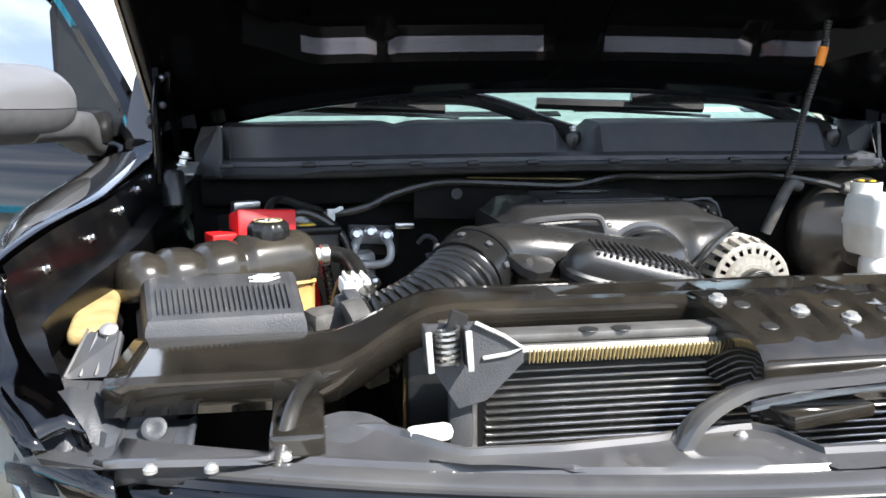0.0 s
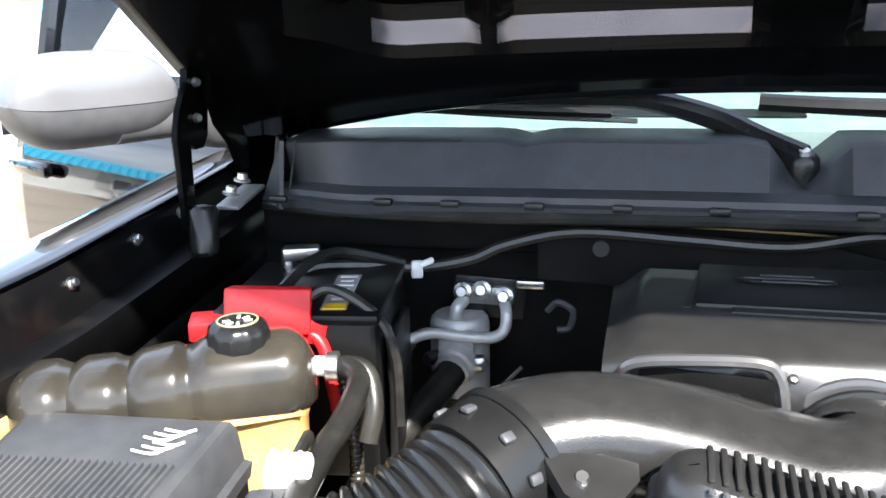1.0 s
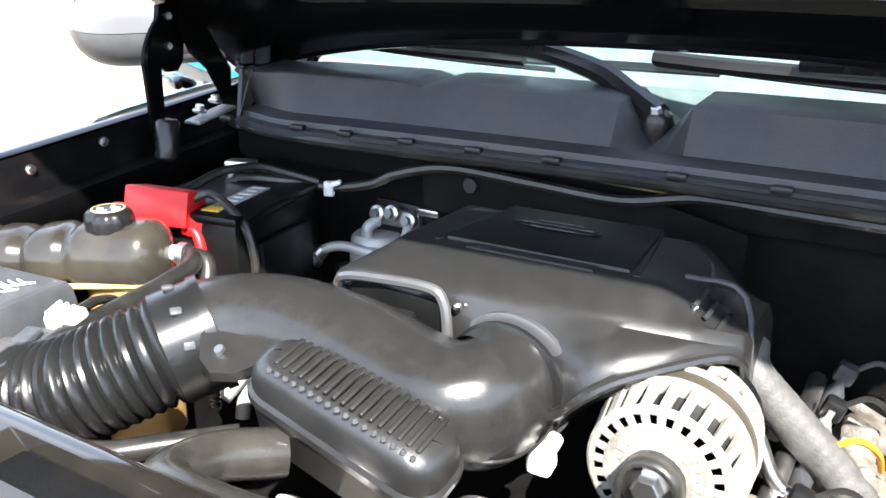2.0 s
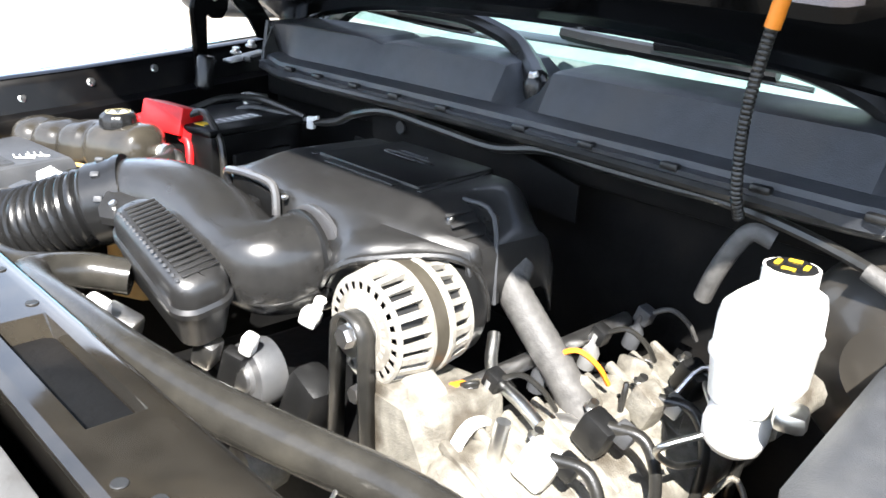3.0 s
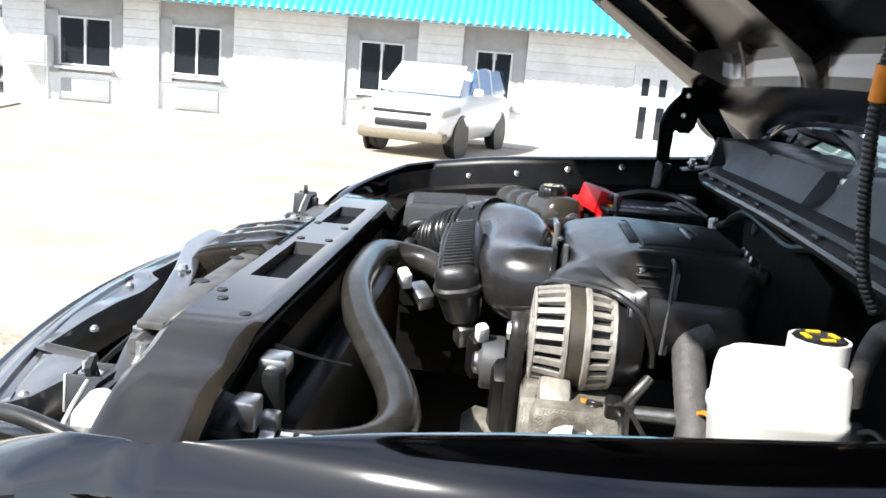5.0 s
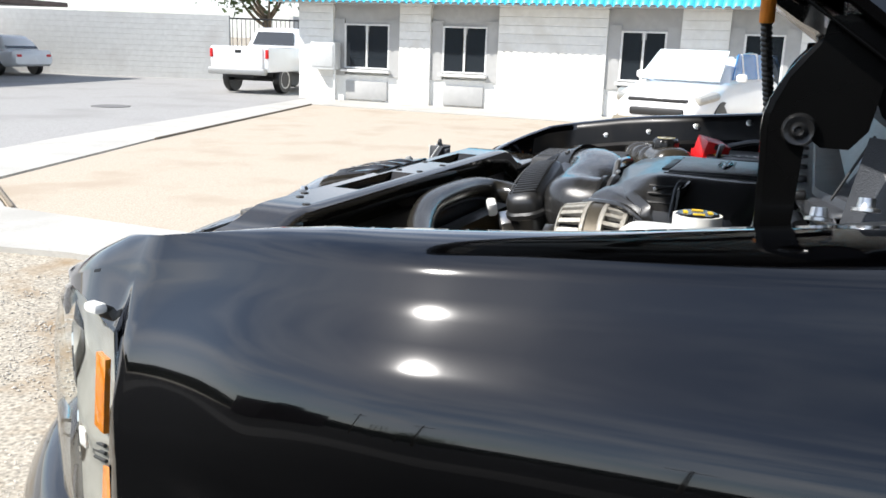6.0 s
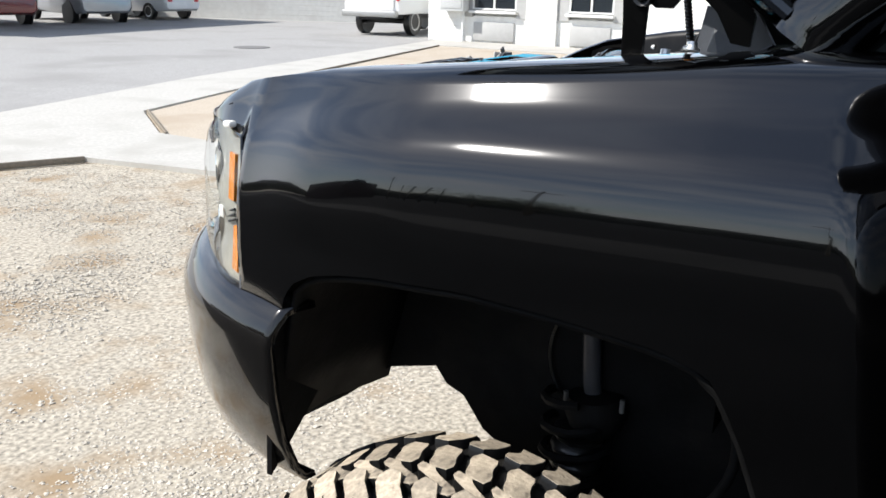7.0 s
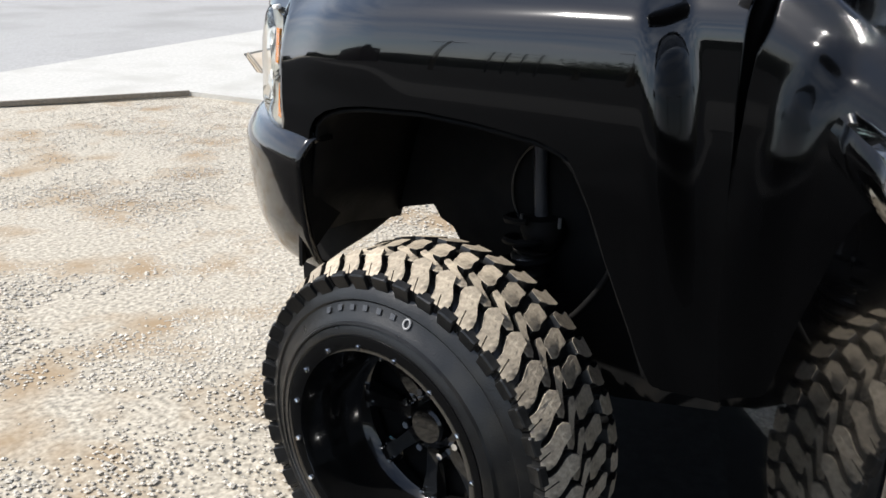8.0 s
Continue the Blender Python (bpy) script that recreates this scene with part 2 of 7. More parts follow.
def smooth_path(pts, n=6):
    """Points of a Catmull-Rom curve through pts."""
    p = [Vector(q) for q in pts]
    if len(p) < 3:
        return [p[0].lerp(p[1], i / n) for i in range(n + 1)]
    p = [2 * p[0] - p[1]] + p + [2 * p[-1] - p[-2]]
    out = []
    for i in range(1, len(p) - 2):
        a, b, c, d = p[i - 1 : i + 3]
        for k in range(n):
            t = k / n
            out.append(0.5 * (2 * b + (c - a) * t + (2 * a - 5 * b + 4 * c - d) * t * t + (3 * b - a - 3 * c + d) * t**3))
    out.append(p[-2])
    return out


def tube(pts, r, n=10, sub=6, wave=0.0, pitch=0.0, bm=None, radii=None, ring=None):
    """A tube along a smooth curve. wave, pitch: ridges of a corrugated hose."""
    path = smooth_path(pts, sub)
    if pitch:
        dense, carry = [path[0]], 0.0
        step = pitch / 4
        for a, b in zip(path, path[1:]):
            ln = (b - a).length
            d = step - carry
            while d <= ln:
                dense.append(a.lerp(b, d / ln))
                d += step
            carry = ln - (d - step)
        path = dense
    up = V(0.12, 0.2, 1).normalized()
    rows = []
    for i, q in enumerate(path):
        t = (path[min(i + 1, len(path) - 1)] - path[max(i - 1, 0)]).normalized()
        if abs(t.dot(up)) > 0.95:
            up = V(1, 0.1, 0)
        u = (up - t * up.dot(t)).normalized()
        up = u
        v = t.cross(u)
        k = i / max(1, len(path) - 1)
        rr = r if radii is None else radii[0] + (radii[1] - radii[0]) * k
        if pitch:
            rr += wave * (0, 0.8, 1, 0.8)[i % 4] - wave
        if ring:
            rows.append([q + u * a * rr + v * b * rr for a, b in ring])
        else:
            rows.append([q + (u * math.cos(2 * math.pi * j / n) + v * math.sin(2 * math.pi * j / n)) * rr for j in range(n)])
    return rings(rows, bm=bm)


def lathe(prof, o=(0, 0, 0), axis=(0, 0, 1), n=24, bm=None, lobes=0, depth=0.0, caps=True):
    """Turns a profile of (radius, height) round an axis through o."""
    q = Vector(axis).to_track_quat("Z", "Y")
    rows = []
    for r, h in prof:
        row = []
        for j in range(n):
            a = 2 * math.pi * j / n
            k = r * (1 - depth * (0.5 + 0.5 * math.cos(lobes * a))) if lobes else r
            row.append(Vector(o) + q @ V(k * math.cos(a), k * math.sin(a), h))
        rows.append(row)
    return rings(rows, caps=caps, bm=bm)


def rrect(w, h, r, n=4):
    """A rounded rectangle as points about its middle."""
    out = []
    for sx, sy, a0 in ((1, 1, 0), (-1, 1, 90), (-1, -1, 180), (1, -1, 270)):
        for i in range(n + 1):
            a = radians(a0 + 90 * i / n)
            out.append((sx * (w / 2 - r) + r * math.cos(a), sy * (h / 2 - r) + r * math.sin(a)))
    return out


def slab(pts, th, bm=None):
    """A plate: an outline of points, th thick along its normal."""
    p = [Vector(q) for q in pts]
    nrm = V(0, 0, 0)
    for a, b in zip(p, p[1:] + p[:1]):
        nrm += a.cross(b)
    nrm.normalize()
    return rings([[q - nrm * th / 2 for q in p], [q + nrm * th / 2 for q in p]], bm=bm)


def finish(bm, name, material, angle=38):
    bmesh.ops.recalc_face_normals(bm, faces=bm.faces)
    me = bpy.data.meshes.new(name)
    bm.to_mesh(me)
    bm.free()
    me.shade_smooth()
    me.set_sharp_from_angle(angle=radians(angle))
    me.materials.append(material)
    return me


def part(name, bm, material, parent, label="", angle=38):
    ob = new(name, finish(bm, name, material, angle))
    ob.parent = parent
    if label:
        ob["label"] = label
    return ob


def piece(name, me, parent, m):
    """A repeat that shares its mesh."""
    ob = new(name, me)
    ob.parent = parent
    ob.matrix_local = m
    return ob


def thing(name, label, category, group="", m=None):
    ob = new(name)
    ob.empty_display_size = 0.2
    if m is not None:
        ob.matrix_world = m
    return tagged(ob, label, category, group)


def setting(name, bm, material, label, angle=38):
    ob = new(name, finish(bm, name, material, angle))
    return tagged(ob, label, "", "", "structure")


def sstep(a, b, x):
    t = max(0.0, min(1.0, (x - a) / (b - a)))
    return t * t * (3 - 2 * t)


def interp(x, pts):
    if x <= pts[0][0]:
        return pts[0][1]
    for (a, u), (b, v) in zip(pts, pts[1:]):
        if x <= b:
            return u + (v - u) * (x - a) / (b - a)
    return pts[-1][1]


# ---------------------------------------------------------------- ground
def flat(pts, z0, z1, bm=None):
    return rings([[V(x, y, z0) for x, y in pts], [V(x, y, z1) for x, y in pts]], bm=bm)


gb = bmesh.new()
N = 60
gxs = sorted({-2500, -600, -150, 150, 600, 2500, *[round(-40 + i * 1.4, 2) for i in range(N)]})
rows = []
for y in gxs:
    rows.append([V(x, y, 0.012 * noise.noise(V(x * 0.7, y * 0.7, 0)) if abs(x) < 20 and abs(y) < 20 and not x < -2 else -0.01) for x in gxs])
rings(rows, closed=False, bm=gb)
setting("ground", gb, gravelmat, "tan gravel and bare dirt lot")
# the first outline is no road: it paints the truck's shade onto the gravel
setting("road", flat([(-1.0, 0.62), (-0.45, 0.46), (0.1, 0.40), (0.7, 0.48), (1.0, 0.62), (1.549, 0.9), (1.549, 40), (-1.0, 40)], -0.03, 0.018, flat([(1.55, -60), (400, -300), (400, 300), (1.55, 40)], -0.03, 0.016)), road_shade_mat, "dark asphalt road, plus a dark sheet for the shade under the truck")
setting("road_lane", flat([(8.5, -90), (12.5, -90), (12.5, 60), (8.5, 60)], -0.03, 0.022), mat("grey_asphalt_lane", (0.045, 0.043, 0.040), 0.9, var=0.15, scale=20, bump=0.4, bscale=120, col2=(0.034, 0.033, 0.031), stain=0.3, spec=0.1), "lighter worn lane of the road")
setting("parking_lot", flat([(-19.5, -12.2), (-8.2, -9.8), (-2.25, -8.0), (1.7, -6.75), (1.7, -70), (-60, -70), (-60, -12.2)], -0.05, 0.012), asphalt, "worn grey asphalt parking lot")
setting("pavement", flat([(-19.3, -12.19), (-8.2, -9.79), (-2.25, -7.99), (0.7, -7.1), (-2.75, -5.5), (-3.02, -4.2), (-3.0, 30), (-4.0, 30), (-4.0, -6.0), (-4.92, -7.35), (-9.3, -8.75), (-17.3, -10.9), (-17.3, 30), (-19.3, 30)], -0.05, 0.035), concrete, "pale concrete walkway round the planting bed")
setting("planting_bed", flat([(-4.02, 30), (-4.02, -5.98), (-4.93, -7.3), (-9.3, -8.7), (-17.28, -10.86), (-17.28, 30)], -0.04, 0.02), dirt, "bare tan decomposed granite bed")
kerb = bmesh.new()
for a, b in (((-9.0, -8.62), (-17.2, -10.83)), ((-4.0, -5.9), (-4.95, -7.3)), ((-2.72, -5.47), (-1.2, -6.2))):
    p, q = V(*a, 0.03), V(*b, 0.03)
    d = (q - p).normalized()
    box((p + q) / 2, ((q - p).length, 0.03, 0.05), (0, 0, math.degrees(math.atan2(d.y, d.x))), 0.01, bm=kerb)
setting("kerb", kerb, mat("dark_edging", (0.2, 0.17, 0.13), 0.9), "low dark edging along the walkway")
setting("drain_cover", lathe([(0.01, 0.0), (0.42, 0.0), (0.42, 0.012), (0.01, 0.014)], (-13.4, -13.7, 0.012)), mat("worn_iron_cover", (0.15, 0.145, 0.14), 0.8), "round dark cover set in the asphalt")

rng = random.Random(5)
sv, sf = [], []
for _ in range(150000):
    x = rng.uniform(-2.7, 1.54)
    y = rng.uniform(-5.6, 2.6)
    near = math.hypot(x - 1.3, y - 0.3)
    # few pale stones are kept on the painted shade under the truck
    if rng.random() > 1.25 - near / 6.5 or (y > 0.5 and x > -1 and rng.random() > 0.02):
        continue
    if rng.random() > 0.55 + 1.3 * noise.noise(V(x * 1.6, y * 1.6, 3)) + 0.5 * noise.noise(V(x * 5, y * 5, 7)):
        continue
    r = rng.uniform(0.0035, 0.0095) * (1.0 + 0.9 * (rng.random() ** 6))
    z = 0.012 * noise.noise(V(x * 0.7, y * 0.7, 0)) + r * 0.1
    if x < -2:
        z = r * 0.2 - 0.008
    a = rng.uniform(0, 3.14)
    k = len(sv)
    ca, sa = math.cos(a), math.sin(a)
    for ux, uy, uz in ((1, 0, 0), (0.2, 0.8, 0.1), (-0.9, 0.3, 0), (-0.3, -0.8, 0.1), (0.1, 0.05, 0.48), (0.6, -0.3, 0.3)):
        jx, jy = ux * r * rng.uniform(0.8, 1.2), uy * r * rng.uniform(0.8, 1.2)
        sv.append((x + jx * ca - jy * sa, y + jx * sa + jy * ca, z + uz * r))
    sf += [(k, k + 1, k + 5), (k + 1, k + 4, k + 5), (k + 1, k + 2, k + 4), (k + 2, k + 3, k + 4), (k + 3, k + 5, k + 4), (k + 3, k, k + 5)]
me = bpy.data.meshes.new("gravel_stones")
me.from_pydata(sv, [], sf)
me.materials.append(stonemat)
tagged(new("gravel_stones", me), "small pale loose stones on the gravel", "gravel", "", "stuff")

# ---------------------------------------------------------------- the office building
WX = -19.3


def window_unit(parent, y0, y1, z0, z1):
    """A two-light window set in the grey surround."""
    w = part("window", box((WX - 0.12, (y0 + y1) / 2, (z0 + z1) / 2), (0.03, y1 - y0, z1 - z0)), blackiron, parent, "dark screened two-light window in a white frame")
    for a, b in ((y0, (y0 + y1) / 2 - 0.03), ((y0 + y1) / 2 + 0.03, y1)):
        part("pane", box((WX - 0.09, (a + b) / 2, (z0 + z1) / 2), (0.012, b - a - 0.06, z1 - z0 - 0.08)), dark_glass, w)
    fb = bmesh.new()
    for y in (y0 + 0.02, (y0 + y1) / 2, y1 - 0.02):
        box((WX - 0.075, y, (z0 + z1) / 2), (0.05, 0.05 if y not in (y0, y1) else 0.04, z1 - z0), bm=fb)
    for z in (z0 + 0.02, z1 - 0.02):
        box((WX - 0.076, (y0 + y1) / 2, z), (0.046, y1 - y0, 0.04), bm=fb)
    part("window_frame", fb, frame_white, w)
    part("window_sill", box((WX + 0.0, (y0 + y1) / 2, z0 - 0.06), (0.2, y1 - y0 + 0.1, 0.07), bev=0.01), frame_white, w)


bld = thing("office_building", "low white block office with grey window bays and turquoise roof", "building")
LB, RB = -12.5, 30.0
bays = [(-11.1, -9.75), (-8.22, -7.0), (-3.62, -2.55), (-0.84, 0.03), (5.2, 6.3), (8.0, 9.1), (12.0, 13.1), (16.0, 17.1)]
part("wall", box((WX - 3.2, (LB + RB) / 2, 1.4), (6.0, RB - LB, 2.8)), wallwhite, bld)
edge = LB
segs = []
for y0, y1 in bays:
    segs.append((edge, y0 - 0.32))
    edge = y1 + 0.32
    part("window_bay", box((WX - 0.16, (y0 + y1) / 2, 2.32), (0.12, y1 - y0 + 0.64, 0.9)), wallgrey, bld, "grey stucco panel over a window")
    part("window_bay", box((WX - 0.16, (y0 + y1) / 2, 0.36), (0.14, y1 - y0 + 0.64, 0.74)), wallwhite, bld)
    part("bay_panel", box((WX - 0.07, (y0 + y1) / 2, 0.32), (0.06, y1 - y0 - 0.1, 0.5), bev=0.01), wallgrey, bld, "recessed grey panel below a window")
    for yy in (y0 - 0.16, y1 + 0.16):
        part("jamb", box((WX - 0.12, yy, 1.45), (0.14, 0.32, 1.5)), wallgrey, bld)
    window_unit(bld, y0, y1, 0.9, 2.07)
segs.append((edge, RB))
for a, b in segs:
    if b - a < 0.1:
        continue
    n = 13
    for i in range(n):
        z = 0.02 + 2.74 * i / n
        part("block_course", box((WX - 0.1, (a + b) / 2, z + 1.37 / n), (0.22, b - a, 2.74 / n - 0.004), bev=0.003, seg=1), wallwhite, bld)
part("fascia", box((WX + 0.25, (LB + RB) / 2, 2.62), (0.9, RB - LB + 1.2, 0.06)), wallgrey, bld, "grey soffit under the eave")
tile = finish(rings([[V(0.75, -0.1, 2.56), V(0.75, -0.05, 2.63), V(0.75, 0.05, 2.63), V(0.75, 0.1, 2.56)], [V(0.7, -0.1, 2.68), V(0.7, -0.05, 2.75), V(0.7, 0.05, 2.75), V(0.7, 0.1, 2.68)], [V(-0.7, -0.1, 3.75), V(-0.7, -0.05, 3.82), V(-0.7, 0.05, 3.82), V(-0.7, 0.1, 3.75)]], closed=False), "roof_panel", bluemetal)
y = LB - 0.5
while y < RB:
    piece("roof_panel", tile, bld, pose(WX, y, 0))
    y += 0.2
part("roof", box((WX - 3.0, (LB + RB) / 2, 3.3), (5.2, RB - LB + 1.0, 0.9), bev=0.2), bluemetal, bld, "turquoise metal mansard roof")
part("door", box((WX + 0.03, 3.35, 1.02), (0.06, 0.95, 2.04), bev=0.01), frame_white, bld, "white entry door with narrow dark lights")
for yy in (3.15, 3.55):
    for z0, z1 in ((0.35, 1.1), (1.35, 1.75)):
        part("door_light", box((WX + 0.065, yy, (z0 + z1) / 2), (0.01, 0.17, z1 - z0)), dark_glass, bld)
mb = thing("utility_box", "pale grey metal utility box on the wall", "box")
part("body", box((WX + 0.18, -11.55, 1.2), (0.34, 0.75, 0.72), bev=0.015), mat("pale_grey_metal", (0.55, 0.56, 0.55), 0.5), mb)
part("lid", box((WX + 0.36, -11.55, 1.22), (0.02, 0.66, 0.6), bev=0.006), mat("pale_grey_lid", (0.5, 0.51, 0.5), 0.5), mb)
part("pipe", tube([(WX + 0.12, -11.3, 0.86), (WX + 0.12, -11.3, 0.0)], 0.04), frame_white, mb)

# ---------------------------------------------------------------- yard wall, gate, carport
wl = bmesh.new()
A, B = V(-26.3, -20.0, 0), V(-16.5, -44.0, 0)
d = (B - A).normalized()
ang = math.degrees(math.atan2(d.y, d.x))
box((A + B) / 2 + V(0, 0, 1.2), ((B - A).length, 0.17, 2.4), (0, 0, ang), bm=wl)
yard = setting("wall_yard", wl, blockgrey, "long pale grey block wall")
for i in range(12):
    part("block_course", box((A + B) / 2 + V(0, 0, 0.1 + i * 0.2), ((B - A).length, 0.2, 0.196), (0, 0, ang), bev=0.002, seg=1), blockgrey, yard)
back = bmesh.new()
box((-44, -19, 1.25), (30, 0.2, 2.5), bm=back)
setting("wall_back", back, blockgrey, "pale block wall behind the gate")
gate = thing("yard_gate", "open black iron gate with vertical bars", "gate")
GA, GB = V(-26.2, -20.2, 0), V(-27.6, -17.6, 0)
gd = (GB - GA).normalized()
for p in (GA, GB):
    part("post", box(p + V(0, 0, 1.2), (0.1, 0.1, 2.4), (0, 0, 60)), blackiron, gate)
for z in (0.15, 2.3):
    part("rail", tube([GA + V(0, 0, z), GB + V(0, 0, z)], 0.03), blackiron, gate)
bar = finish(tube([(0, 0, 0.15), (0, 0, 2.3)], 0.014, n=6, sub=1), "bar", blackiron)
for i in range(1, 18):
    piece("bar", bar, gate, Matrix.Translation(GA + gd * i * 0.165))
cp = thing("carport", "low flat brown steel carport canopy on posts", "carport")
part("roof", box((-15.6, -25.0, 2.5), (12.0, 5.2, 0.16), (0, 0, 11.5), bev=0.02), canopymat, cp)
for p in ((-10.5, -26.2), (-16.4, -27.3), (-10.2, -22.0)):
    part("post", box((*p, 1.22), (0.12, 0.12, 2.44)), canopymat, cp)


# ---------------------------------------------------------------- parked vehicles
def car_shell(parent, L, W, H, belt, hood, rear, paintm, name_top="cabin"):
    """Lofted lower body and glasshouse; the nose points along +x."""
    st = [(-L / 2, 0.42, belt * 0.82, 0.86), (-L / 2 + 0.12, 0.34, belt * 0.98, 0.96), (-L / 4, 0.3, belt, 1.0), (0, 0.3, belt, 1.0), (L / 4, 0.3, belt * 0.99, 1.0), (L / 2 - 0.5, 0.32, hood, 0.97), (L / 2 - 0.12, 0.36, hood * 0.9, 0.9), (L / 2, 0.42, hood * 0.74, 0.78)]
    rows = []
    for x, z0, z1, k in st:
        w = W * k
        rows.append([V(x, u * w / 2, z0 + (z1 - z0) * v) for u, v in ((-0.86, 0), (-0.98, 0.2), (-1, 0.55), (-0.96, 0.88), (-0.86, 1), (0, 1.02), (0.86, 1), (0.96, 0.88), (1, 0.55), (0.98, 0.2), (0.86, 0))])
    part("body", rings(rows), paintm, parent)
    x0, x1 = rear
    gh = []
    for z, a, b, w in ((belt - 0.03, x0, x1, 0.88), (belt + (H - belt) * 0.55, x0 + 0.22, x1 - 0.45, 0.8), (H - 0.05, x0 + 0.42, x1 - 0.85, 0.7), (H, x0 + 0.7, x1 - 1.1, 0.5)):
        gh.append([V(px + a + (b - a) / 2, py, z) for px, py in rrect(b - a, W * w, 0.18)])
    return gh


def wheel_simple(parent, x, y, r, sidey):
    t = part("wheel", lathe([(r * 0.6, -0.1), (r * 0.93, -0.11), (r, -0.07), (r, 0.07), (r * 0.93, 0.11), (r * 0.6, 0.1)], (x, y, r), (0, 1, 0), 20), tyremat, parent)
    part("rim", lathe([(r * 0.05, 0.06), (r * 0.2, 0.09), (r * 0.35, 0.05), (r * 0.55, 0.1), (r * 0.62, 0.105), (r * 0.62, 0.0)], (x, y, r), (0, sidey, 0), 16), steel, t)


def crossover(m, paintm, label, name="crossover_car", L=4.9, W=1.95, H=1.78, group=""):
    c = thing(name, label, "car", group, m)
    gh = car_shell(c, L, W, H, 1.12, 1.02, (-L / 2 + 0.25, L / 2 - 1.15), paintm)
    part("cabin", rings(gh), paintm, c)
    for s in (-1, 1):
        sl = part("side_glass", slab([(-1.75, s * (W * 0.445), 1.16), (0.75, s * (W * 0.445), 1.16), (0.25, s * (W * 0.385), 1.62), (-1.5, s * (W * 0.385), 1.62)], 0.02), mat_blueglass, c)
        for px in (-0.75, 0.1):
            part("pillar", slab([(px, s * (W * 0.445 + 0.01), 1.15), (px + 0.08, s * (W * 0.445 + 0.01), 1.15), (px + 0.03, s * (W * 0.385 + 0.01), 1.63), (px - 0.05, s * (W * 0.385 + 0.01), 1.63)], 0.02), paintm, sl)
        part("mirror", box((0.72, s * (W / 2 + 0.06), 1.2), (0.12, 0.2, 0.15), bev=0.05), paintm, c)
        part("roof_rail", tube([(-1.5, s * 0.62, H - 0.03), (-0.6, s * 0.66, H + 0.06), (0.2, s * 0.62, H - 0.03)], 0.02), steel, c)
        part("headlight", box((L / 2 - 0.3, s * 0.72, 0.86), (0.5, 0.34, 0.15), (0, 12, -s * 24), 0.06), lampchrome, c)
        for x in (-L * 0.305, L * 0.31):
            wheel_simple(c, x, s * (W / 2 - 0.14), 0.37, s)
            part("wheel_arch", lathe([(0.3, 0), (0.43, 0), (0.43, 0.05), (0.3, 0.05)], (x, s * (W / 2 - 0.06), 0.37), (0, s, 0)), blackiron, c)
    part("windshield", slab([(1.29, -0.76, 1.14), (1.29, 0.76, 1.14), (0.62, 0.66, 1.66), (0.62, -0.66, 1.66)], 0.03), mat_sunshade, c, "windshield with a white sunshade behind it")
    part("upper_grille", box((L / 2 - 0.06, 0, 0.8), (0.12, 1.1, 0.07), bev=0.02), blackiron, c)
    part("lower_grille", box((L / 2 - 0.03, 0, 0.6), (0.14, 1.0, 0.14), bev=0.04), blackiron, c)
    part("bumper", box((L / 2 - 0.12, 0, 0.4), (0.36, 1.66, 0.2), bev=0.08), mat_lowbumper, c, "tan lower bumper")
    return c


mat_blueglass = mat("blue_tinted_glass", (0.03, 0.2, 0.5), 0.08, coat=1.0)
mat_sunshade = mat("white_sunshade_glass", (0.6, 0.68, 0.68), 0.15, coat=1.0, var=0.2, scale=3)
mat_lowbumper = mat("dusty_lower_bumper", (0.2, 0.17, 0.12), 0.6)
crossover(pose(-15.85, -1.25, 0, 0, 0, -14), carwhite, "white crossover parked on the dirt with a sunshade up", L=4.3, W=1.8, H=1.58)
crossover(pose(-18.1, -26.6, 0, 0, 0, 258), carsilver, "silver sport utility parked under the carport", "sport_utility")
crossover(pose(-14.6, -26.9, 0, 0, 0, 262), carred, "dark red car parked under the carport", "parked_car")


def sedan(m):
    c = thing("sedan", "white four-door sedan parked by the block wall", "car", "", m)
    gh = car_shell(c, 4.6, 1.8, 1.42, 0.92, 0.86, (-1.75, 1.05), carwhite)
    part("cabin", rings(gh), carwhite, c)
    for s in (-1, 1):
        part("side_glass", slab([(-1.3, s * 0.79, 0.95), (0.72, s * 0.79, 0.95), (0.3, s * 0.7, 1.3), (-0.95, s * 0.7, 1.3)], 0.02), dark_glass, c)
        part("pillar", slab([(-0.32, s * 0.8, 0.94), (-0.24, s * 0.8, 0.94), (-0.26, s * 0.71, 1.31), (-0.34, s * 0.71, 1.31)], 0.02), carwhite, c)
        for x in (-1.35, 1.4):
            wheel_simple(c, x, s * 0.8, 0.32, s)
        part("tail_light", box((-2.25, s * 0.62, 0.72), (0.12, 0.22, 0.10), bev=0.03), red, c)
    part("rear_glass", slab([(-1.72, -0.66, 0.96), (-1.72, 0.66, 0.96), (-1.3, 0.55, 1.32), (-1.3, -0.55, 1.32)], 0.02), dark_glass, c)
    return c


sedan(pose(-21.7, -27.3, 0, 0, 0, 268))


